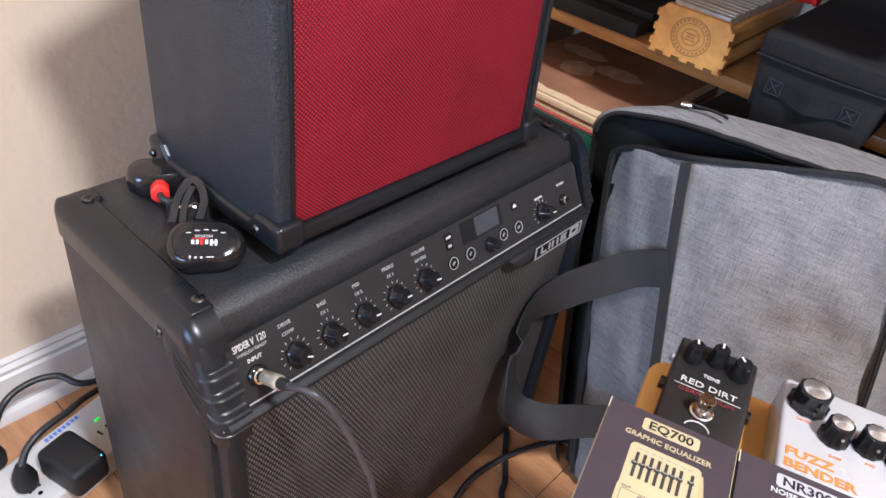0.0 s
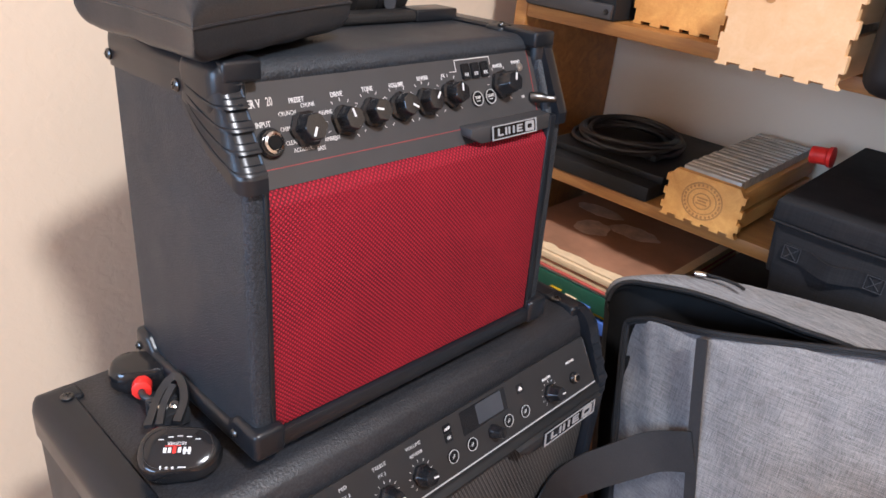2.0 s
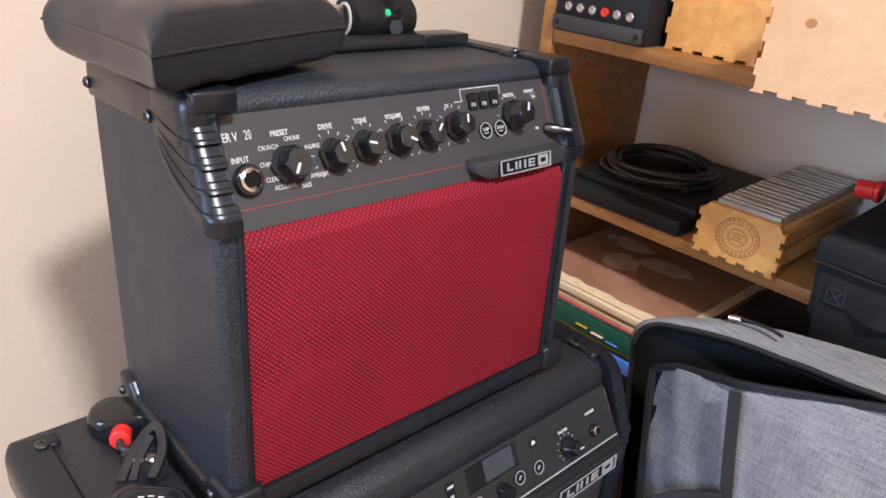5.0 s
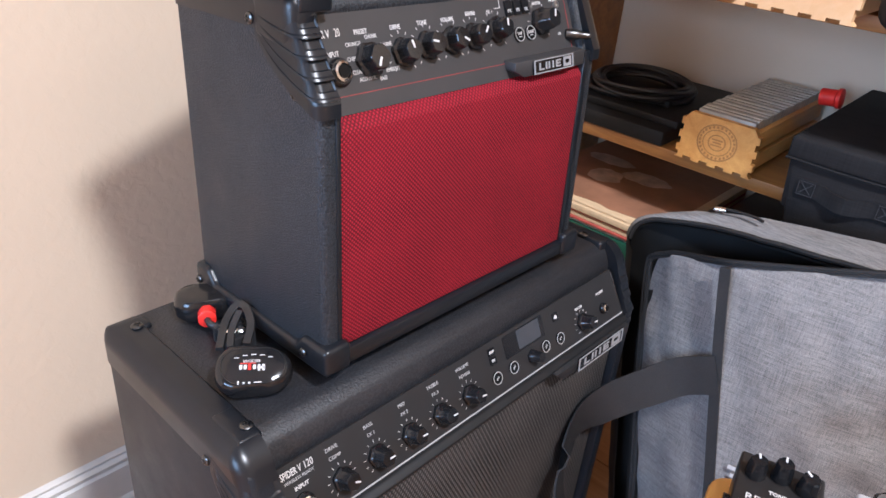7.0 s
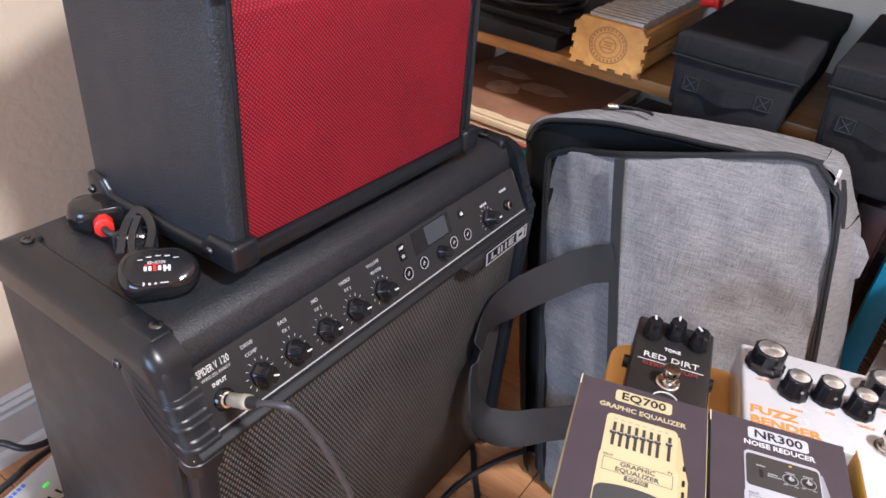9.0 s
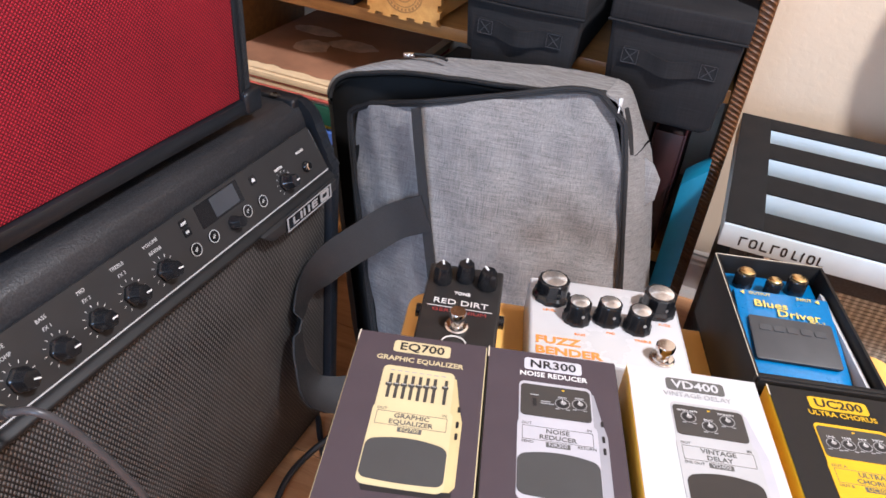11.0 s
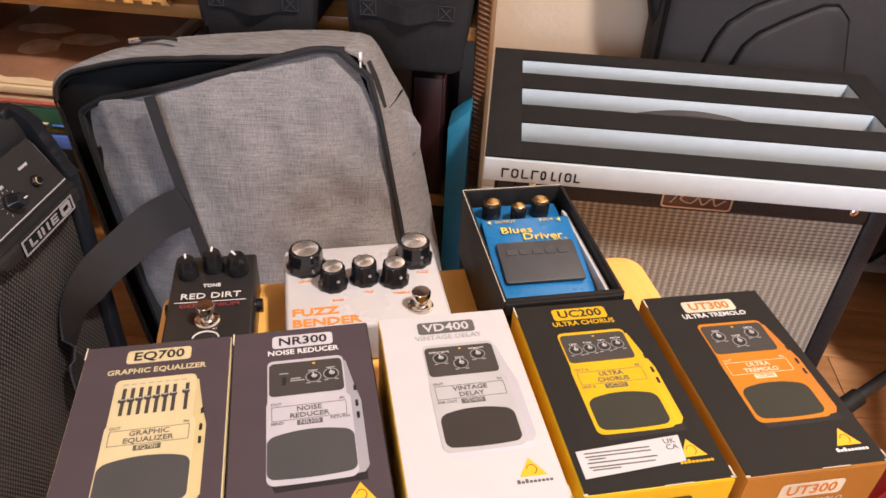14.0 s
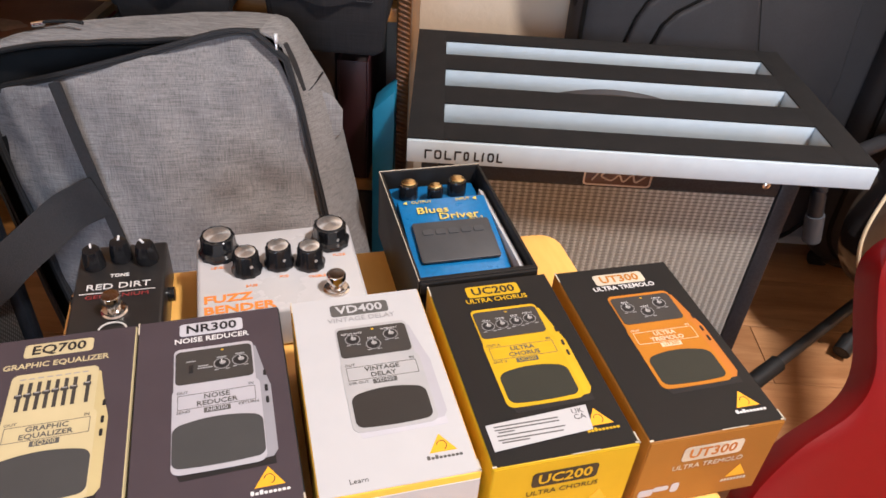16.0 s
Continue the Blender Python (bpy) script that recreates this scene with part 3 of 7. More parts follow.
def large_amp():
    """The big black amplifier that stands on the floor."""
    w, d, h = 0.484, 0.240, 0.475
    left = 0.0
    t = thing("large_amplifier", pose(0.238, 0.350, 0), "large black guitar amplifier standing on the laminate floor", "amplifier")
    body = prism([(left + 0.004, y, z) for y, z in [(0.028, 0.012), (0.028, 0.38), (0.040, 0.455), (0.046, 0.468), (0.058, 0.4745), (d, 0.4745), (d, 0.012)]], (w - left - 0.019, 0, 0), 0.004, 2)
    part("cabinet", body, M_TOLEX, t, "black grained vinyl cabinet")
    side = [(0.009, 0.012), (0.007, 0.40), (0.032, 0.462), (0.05, 0.474), (d, 0.474), (d, 0.012)]
    part("side_panel", prism([(left + 0.001, y, z) for y, z in side], (0.019, 0, 0), 0.004), M_SIDE, t)
    part("side_panel", prism([(w - 0.0155, y, z) for y, z in side], (0.0175, 0, 0), 0.004), M_SIDE, t)
    part("baffle", box((left - 0.004, 0.020, 0.018), (w - 0.016, 0.034, 0.398), 0.001), M_RUBBER, t)
    part("grille", prism([(0.010, y, z) for y, z in [(0.018, 0.026), (0.013, 0.385), (0.021, 0.396), (0.030, 0.396), (0.030, 0.026)]], (w - 0.030, 0, 0), 0.003), M_DARKMESH, t, "dark woven grille cloth")
    for x in (0.06, w - 0.06):
        for y in (0.06, d - 0.05):
            part("foot", lathe([(0.016, 0), (0.018, 0.013)], 16, pose(x, y, 0)), M_RUBBER, t)
    corner_trim(t, w, d, h, 0.010, (0.042, 0.405), 0.028, 0.098, False, left=left, inner=0.0235, rad=0.012, roll=0.015001, relief=1.5)
    corner_trim(t, w, d, h, 0.010, (0.042, 0.405), 0.028, 0.098, True, inner=0.0165, rad=0.010, roll=0.017)
    for y, z in ((0.076, 0.450), (0.032, 0.394)):
        screw(t, frame_of((left - 0.0036 if z > 0.4 else left + 0.0008, y, z), (0, 1, 0), (-1, 0, 0)), 0.004)
    for x, y in ((0.0205, 0.060), (0.0200, 0.217), (w - 0.024, 0.072), (w - 0.024, 0.217)):
        screw(t, pose(x, y, 0.4787), 0.0050)
    # control panel, slanting back
    p = frame_of((0, 0.010, 0.402), (1, 0, 0), (0, -0.90, 0.435))
    plate = part("control_panel", flat([(0.003, -0.004), (0.467, -0.004), (0.460, 0.055), (0.006, 0.055)], 0.003, -0.003), M_DARKPANEL, t, "black control panel with white lettering", p)
    part("panel_rim", bars([(0.2355, 0.0030, 0.463, 0.0010)], None, 0, 0.0006), M_LINE, plate, "thin bright line")
    part("panel_side_rim", prism([(0.4665, -0.004, 0), (0.4675, -0.004, 0), (0.4600, 0.052, 0), (0.4590, 0.052, 0)], (0, 0, 0.001)), M_CHROME, plate)
    lip = prism([(0.004, y, z) for y, z in [(0.004, 0.3935), (0.002, 0.399), (0.008, 0.403), (0.02, 0.403), (0.02, 0.3935)]], (0.463, 0, 0), 0.0015)
    part("panel_lip", lip, M_RUBBER, t)
    notch = prism([(x, -0.0025, z) for x, z in [(0.325, 0.398), (0.341, 0.385), (0.462, 0.385), (0.462, 0.398)]], (0, 0.016, 0), 0.001)
    part("badge_plate", notch, M_DARKPANEL, t)
    badge(t, frame_of((0.404, -0.0028, 0.3925), (1, 0, 0), (0, -1, 0.08)), 0.084, 0.0155)
    for i, (x, turn) in enumerate(((0.074, -115), (0.109, -95), (0.145, -95), (0.181, -95), (0.218, -100))):
        control_knob(plate, pose(x, 0.0215, 0), 0.0095, 0.0155, turn)
        tick_ring(plate, pose(x, 0.0215, 0), 0.0112)
    for (x, y), (a, b2) in zip(((0.073, 0), (0.109, 0), (0.145, 0), (0.181, 0), (0.218, 0)), (("DRIVE", "COMP"), ("BASS", "FX 1"), ("MID", "FX 2"), ("TREBLE", "FX 3"), ("VOLUME", "REVERB"))):
        lettering("lettering", a, 0.0043, M_GREYPRINT, plate, pose(x - 0.001, 0.0475, 0))
        lettering("lettering", b2, 0.0041, M_GREYPRINT, plate, pose(x, 0.0400, 0))
    lettering("lettering", "SPIDER V", 0.0076, M_WHITE, plate, pose(0.0265, 0.0475, 0), align="LEFT", bold=0.0001, sx=0.60)
    lettering("lettering", "120", 0.0082, M_WHITE, plate, pose(0.0465, 0.0475, 0), align="LEFT", sx=0.70)
    lettering("lettering", "WIRELESS READY", 0.0034, M_GREYPRINT, plate, pose(0.041, 0.0415, 0))
    lettering("lettering", "INPUT", 0.0044, M_WHITE, plate, pose(0.041, 0.0345, 0), bold=0.0001)
    lettering("lettering", "MASTER", 0.0035, M_WHITE, plate, pose(0.393, 0.0355, 0), bold=0.0001)
    lettering("lettering", "PHONES", 0.0035, M_WHITE, plate, pose(0.433, 0.0375, 0), bold=0.0001)
    control_knob(plate, pose(0.394, 0.0201, 0), 0.0092, 0.0155, -95)
    tick_ring(plate, pose(0.394, 0.0201, 0), 0.0108)
    control_knob(plate, pose(0.308, 0.0188, 0), 0.0070, 0.013, 0, False)
    jack(plate, pose(0.039, 0.0215, 0), 0.0085)
    jack(plate, pose(0.433, 0.0201, 0), 0.0060)
    tri = [(0, 0, 0.0035, 0.0006), (0.0008, 0.0012, 0.0018, 0.0006), (-0.0008, -0.0012, 0.0018, 0.0006)]
    for x, y in ((0.255, 0.0201), (0.279, 0.0201), (0.329, 0.0201), (0.353, 0.0188)):
        ring_button(plate, pose(x, y, 0), 0.0060, tri)
    part("display", flat(rounded(0.034, 0.0185, 0.001, 2, 0.310, 0.0415), 0.0006), M_LCD, plate, "small dark grey display")
    part("display_surround", flat(rounded(0.060, 0.022, 0.001, 2, 0.303, 0.0410), 0.0003), M_KNOB, plate)
    for y, tx in ((0.0455, "AMP"), (0.0372, "FX")):
        part("key", flat(rounded(0.0085, 0.0075, 0.001, 2, 0.2555, y), 0.0010), M_KNOB, plate)
        lettering("lettering", tx, 0.0034, M_WHITE, plate, pose(0.2555, y, 0.0011), bold=0.0001)
    part("key", flat(rounded(0.0085, 0.0085, 0.001, 2, 0.353, 0.0415), 0.0010), M_KNOB, plate)
    home = prism([(0.3508, 0.0398, 0.001), (0.3552, 0.0398, 0.001), (0.3552, 0.0418, 0.001), (0.353, 0.0438, 0.001), (0.3508, 0.0418, 0.001)], (0, 0, 0.0002))
    part("home_mark", home, M_WHITE, plate)
    return t


def small_amp():
    """The small red-fronted amplifier on top."""
    w, d, h = 0.303, 0.166, 0.2640
    t = thing("small_amplifier", pose(0.3240, 0.4015, 0.4812, -2.0, 0.6, 0) @ Matrix.Scale(1.045, 4), "small guitar amplifier with red grille cloth standing on the large amplifier", "amplifier")
    part("cabinet", prism([(0.010, y, z) for y, z in [(0.016, 0.012), (0.016, 0.20), (0.035, 0.248), (0.032, 0.256), (0.040, 0.2635), (d, 0.2635), (d, 0.012)]], (w - 0.020, 0, 0), 0.004, 3), M_TOLEX_BLUE, t, "coarse-grained black vinyl cabinet")
    side = [(0.004, 0.014), (0.0045, 0.192), (0.0075, 0.205), (0.026, 0.250), (0.034, 0.2630), (d, 0.2630), (d, 0.014)]
    for x in (0.0010, w - 0.0182):
        part("side_panel", prism([(x, y, z) for y, z in side], (0.0172, 0, 0), 0.0055, 4), M_TOLEX_BLUE, t)
    part("grille", prism([(0.0160, y, z) for y, z in [(0.004, 0.026), (0.0035, 0.1855), (0.0100, 0.1938), (0.022, 0.1938), (0.022, 0.026)]], (w - 0.037, 0, 0), 0.0016, 3), M_REDCLOTH, t, "deep red woven grille cloth")
    part("lower_rail", box((0.014, 0.000, 0.0105), (w - 0.014, 0.022, 0.0255), 0.004), M_CORNER, t)
    part("baffle", box((0.012, 0.009, 0.012), (w - 0.012, 0.020, 0.190), 0.001), M_RUBBER, t)
    for x in (0.0125, w - 0.0125 - 0.0085):
        part("front_edge", box((x, 0.0030, 0.014), (x + 0.0085 if x > 0.1 else x + 0.0040, 0.02, 0.205), 0.0012), M_CORNER, t)
    for x, mir in ((0, False), (w, True)):
        bm = prism([(-0.004, y, z) for y, z in [(-0.003, 0.0105), (-0.003, 0.033), (0.026, 0.033), (0.034, 0.024), (d - 0.024, 0.024), (d - 0.016, 0.036), (d + 0.003, 0.036), (d + 0.003, 0.0105)]], (0.024, 0, 0), 0.004, 3)
        if mir:
            bm.transform(Matrix.Translation((w, 0, 0)) @ Matrix.Diagonal((-1, 1, 1, 1)))
        part("lower_corner", bm, M_CORNER, t, "moulded black plastic lower corner")
        for y in (0.022, d - 0.004):
            screw(t, frame_of((-0.0045 if not mir else w + 0.0045, y, 0.022), (0, 1, 0), (-1 if not mir else 1, 0, 0)), 0.0036)
        corner_trim(t, w, d, h, 0.004, (0.032, 0.206), 0.022, 0.068, mir, 0.0, 0.0138, 0.0130, 0.0114, relief=1.2, ribs=0 if mir else 4)
    for y, z in ((d - 0.010, 0.249), (0.066, 0.247), (0.028, 0.207)):
        screw(t, frame_of((-0.0036 if z > 0.21 else 0.0008, y, z), (0, 1, 0), (-1, 0, 0)), 0.0038)
    for x in (0.026, w - 0.026):
        screw(t, pose(x, 0.060, 0.2677), 0.0032)
    p = frame_of((0, 0.0155, 0.2075), (1, 0, 0), (0, -0.924, 0.382))
    plate = part("control_panel", flat([(0.0130, -0.0146), (w - 0.013, -0.0146), (w - 0.013, 0.053), (0.0130, 0.050)], 0.003, -0.003), M_PANEL, t, "black control panel with white lettering and red line", p)
    part("red_line", bars([(0.147, -0.0032, 0.264, 0.0005)], None, 0), M_REDLINE, plate)
    part("red_line", bars([(0.2790, 0.0245, 0.0007, 0.053)], None, 0), M_REDLINE, plate)
    part("badge_plate", prism([(x, 0.0030, z) for x, z in [(0.187, 0.2005), (0.200, 0.1945), (w - 0.022, 0.1945), (w - 0.022, 0.2070), (0.187, 0.2070)]], (0, 0.014, 0), 0.0008), M_PANEL, t)
    badge(t, frame_of((0.2345, 0.0026, 0.2010), (1, 0, 0), (0, -1, 0.20)), 0.053, 0.0108)
    control_knob(plate, pose(0.0548, 0.0165, 0), 0.0116, 0.0130, 150)
    for (x, y), turn in zip(((0.0850, 0.0175), (0.1090, 0.0195), (0.1340, 0.0202), (0.1580, 0.0205), (0.1845, 0.0228)), (12, 75, -120, -40, -10)):
        control_knob(plate, pose(x, y, 0), 0.0102, 0.0130, turn)
        tick_ring(plate, pose(x, y, 0), 0.0126)
    control_knob(plate, pose(0.2408, 0.0240, 0), 0.0112, 0.016, -20)
    tick_ring(plate, pose(0.2408, 0.0240, 0), 0.0132)
    jack(plate, pose(0.0285, 0.0118, 0), 0.0090)
    part("phones_socket", lathe([(0.0032, 0), (0.0032, 0.0012), (0.0016, 0.0014), (0.0014, 0.0005)], 16), M_STEEL, plate, "", pose(0.2665, 0.0355, 0))
    usb = part("usb_plug", lathe([(0.004, 0), (0.0042, 0.002), (0.0042, 0.010), (0.0030, 0.012), (0.0028, 0.020), (0.001, 0.021)], 14), M_SCREW, plate, "grey plug in the side socket", pose(0.2735, 0.0110, 0, 18, 42, 0))
    for body, x, y, s in (("PRESET", 0.058, 0.0385, 0.0058), ("DRIVE", 0.089, 0.0385, 0.0058), ("TONE", 0.115, 0.0390, 0.0058), ("VOLUME", 0.141, 0.0390, 0.0056),
                          ("REVERB", 0.167, 0.0410, 0.0052), ("FX", 0.188, 0.0405, 0.0050), ("MASTER", 0.250, 0.0425, 0.0050), ("PHONES", 0.273, 0.0435, 0.0046),
                          ("INPUT", 0.031, 0.0270, 0.0060), ("USB", 0.2745, 0.0160, 0.0036)):
        lettering("lettering", body, s * 0.76, M_WHITE, plate, pose(x * 0.977 - 0.0035, y - 0.0040, 0), sx=0.8, bold=0.00005)
    lettering("lettering", "SPIDER V", 0.0068, M_WHITE, plate, pose(0.0105, 0.0355, 0), align="LEFT", sx=0.66, bold=0.0001)
    lettering("lettering", "20", 0.0074, M_WHITE, plate, pose(0.0322, 0.0357, 0), align="LEFT", sx=0.60)
    for body, x, y in (("CHUNK", 0.0670, 0.0318), ("CRUNCH", 0.0510, 0.0285), ("CHIME", 0.0480, 0.0195), ("CLEAN", 0.0500, 0.0110), ("ACOUSTIC", 0.0570, 0.0060), ("BASS", 0.0700, 0.0045), ("AMBIENT", 0.0800, 0.0090), ("INSANE", 0.0790, 0.0255)):
        lettering("lettering", body, 0.0038, M_WHITE, plate, pose(x * 0.985 - 0.0055, y - 0.0010, 0), sx=0.78)
    for x in (0.2035, 0.2140, 0.2245):
        part("key", flat(rounded(0.0080, 0.0115, 0.0012, 2, x, 0.0375), 0.0018), M_KNOB, plate)
        lettering("lettering", "FX", 0.0036, M_WHITE, plate, pose(x, 0.0350, 0.0019))
    wire = bars([(0.1910, 0.0385, 0.007, 0.0005), (0.1945, 0.0425, 0.0005, 0.0085), (0.2135, 0.0465, 0.038, 0.0005), (0.2325, 0.0435, 0.0005, 0.006)])
    part("bracket_print", wire, M_WHITE, plate)
    for x, tx in ((0.2105, "TAP"), (0.2250, "SAVE")):
        b = ring_button(plate, pose(x, 0.0165, 0), 0.0056, [(0, -0.0018, 0.004, 0.0006)])
        lettering("lettering", tx, 0.0034, M_WHITE, b, pose(0, 0.0006, 0.0019))
    for x in (0.04, w - 0.04):
        for y in (0.03, d - 0.03):
            part("foot", lathe([(0.010, 0), (0.011, 0.012)], 14, pose(x, y, -0.0005)), M_RUBBER, t)
    part("strap_handle", prism([(x, 0.115, z) for x, z in [(0.055, 0.2635), (0.065, 0.2700), (0.08, 0.2725), (0.240, 0.2725), (0.252, 0.2710), (0.260, 0.2635)]], (0, 0.024, 0), 0.0035, 3), M_RUBBER, t, "black rubber carrying strap")
    part("strap_end", box((0.2330, 0.114, 0.2635), (0.2810, 0.140, 0.2735), 0.0016, 3), M_CORNER, t)
    return t


large_amp()
small_amp()
M_BLACKENAMEL = plain("black_enamel", (0.016, 0.015, 0.015), 0.32, vary=0.15)
M_WHITEENAMEL = plain("white_enamel", (0.45, 0.445, 0.455), 0.28, coat=0.3, vary=0.02)
M_SPUN = plain("spun_aluminium", (0.74, 0.73, 0.71), 0.30, 0.9, vary=0.15, scale=500)
for node in list(M_SPUN.node_tree.nodes):
    if node.type == "BSDF_PRINCIPLED":
        turned = M_SPUN.node_tree.nodes.new("ShaderNodeTangent")
        turned.direction_type, turned.axis = "RADIAL", "Z"
        node.inputs["Anisotropic"].default_value = 0.85
        M_SPUN.node_tree.links.new(turned.outputs[0], node.inputs["Tangent"])
M_PAD = plain("dark_rubber_pad", (0.045, 0.045, 0.047), 0.5, spec=0.35, vary=0.1)
M_ORANGEINK = plain("orange_ink", (0.70, 0.22, 0.035), 0.5, vary=0.05)
M_YELLOWINK = plain("yellow_ink", (0.55, 0.42, 0.08), 0.5, vary=0.05)
M_BLUEMETAL = plain("blue_metallic_enamel", (0.010, 0.165, 0.42), 0.30, 0.20, coat=0.6, vary=0.10, scale=300)
# ---- the stool with pedals and boxes ----
# frame of the stool seat: x along the row of boxes, y away from the camera, z up from the seat
U = Vector((0.285, -0.9585, 0))
SEAT = frame_of((0.3885, 0.1516, 0.4308), U, (0, 0, 1))
BOX_H = 0.0595


def on_seat(x, y, z=0.0, turn=0.0):
    return SEAT @ pose(x, y, z, 0, 0, turn)


def stool():
    t = thing("stool", SEAT, "low stool with an orange-brown wooden seat holding boxes", "stool")
    part("seat", prism([(x, y, -0.020) for x, y in rounded(0.386, 0.345, 0.018, 5, 0.209, -0.034)], (0, 0, 0.0195), 0.004, 2), M_SEAT, t, "glossy orange-brown wooden seat with rounded corners")
    for x in (0.06, 0.36):
        for y in (-0.18, 0.06):
            foot = SEAT @ Vector((x, y, -0.02))
            part("leg", box((x - 0.014, y - 0.014, -0.02 - foot.z + 0.040), (x + 0.014, y + 0.014, -0.02), 0.003), M_SEAT, t)
    return t


stool()


def card(name, c, vary=0.05):
    return plain(name, c, 0.44, spec=0.20, vary=vary, scale=35)


M_PURPLE = card("purple_card", (0.054, 0.041, 0.047))
M_WHITECARD = card("white_card", (0.425, 0.42, 0.425), 0.02)
M_BLACKCARD = card("black_card", (0.012, 0.011, 0.0105))
M_CREAM = card("cream_card", (0.47, 0.395, 0.225))
M_YELLOW = card("yellow_card", (0.50, 0.31, 0.006))
M_ORANGE = card("orange_card", (0.39, 0.145, 0.011))
M_AMBER = card("amber_edge", (0.72, 0.40, 0.05))
M_LILAC = card("pale_grey_print", (0.36, 0.35, 0.375))
M_PALEPLATE = card("pale_plate_print", (0.43, 0.42, 0.45))
M_LILACBODY = card("pale_delay_print", (0.345, 0.34, 0.34))
M_SILVERP = card("silver_print", (0.27, 0.265, 0.265))
M_TREADLE = card("dark_tread_print", (0.088, 0.084, 0.078))
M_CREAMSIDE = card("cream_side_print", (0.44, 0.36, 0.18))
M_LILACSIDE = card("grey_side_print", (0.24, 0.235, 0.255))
M_YELLOWSIDE = card("deep_yellow_print", (0.55, 0.33, 0.01))
M_ORANGEFRONT = card("orange_carton", (0.28, 0.112, 0.016))
M_ORANGESIDE = card("deep_orange_print", (0.42, 0.14, 0.02))
M_INK = card("black_ink", (0.020, 0.018, 0.018))
M_EDGE = card("worn_card_edge", (0.50, 0.44, 0.34), 0.2)


M_PANELPRINT = card("control_panel_print", (0.045, 0.040, 0.036))
M_GREYTREAD = card("grey_tread_print", (0.052, 0.051, 0.050))
M_BROWNTREAD = card("brown_tread_print", (0.032, 0.028, 0.025))
M_OLIVETREAD = card("olive_tread_print", (0.029, 0.029, 0.022))
M_TRIANGLE = card("amber_triangle", (0.74, 0.36, 0.02))
M_PALEINK = card("pale_peach_ink", (0.72, 0.50, 0.34))
M_GLINT = card("knob_glint_print", (0.30, 0.29, 0.28))


def arched(w, h, r, x, y, rise):
    """A rounded rectangle whose upper edge swells in an arc."""
    out = []
    for a, b in rounded(w, h, r, 5):
        if b > 0:
            b += rise * (1 - (2 * a / w) ** 2) - rise * 0.5
        else:
            b -= 0.3 * rise * (1 - (2 * a / w) ** 2)
        out.append((x + a, y + b))
    dense = []
    n = len(out)
    for k in range(n):
        p, q = out[k], out[(k + 1) % n]
        gap = math.hypot(q[0] - p[0], q[1] - p[1])
        steps = max(1, int(gap / 0.004))
        for m in range(steps):
            a = p[0] + (q[0] - p[0]) * m / steps
            b = p[1] + (q[1] - p[1]) * m / steps
            if steps > 1 and abs(p[1] - q[1]) < abs(p[0] - q[0]):
                sx = (2 * (a - x) / w) ** 2
                b = y + (h / 2 + rise * (1 - sx) - rise * 0.5 if p[1] > y else -h / 2 - 0.3 * rise * (1 - sx))
            dense.append((a, b))
    return dense


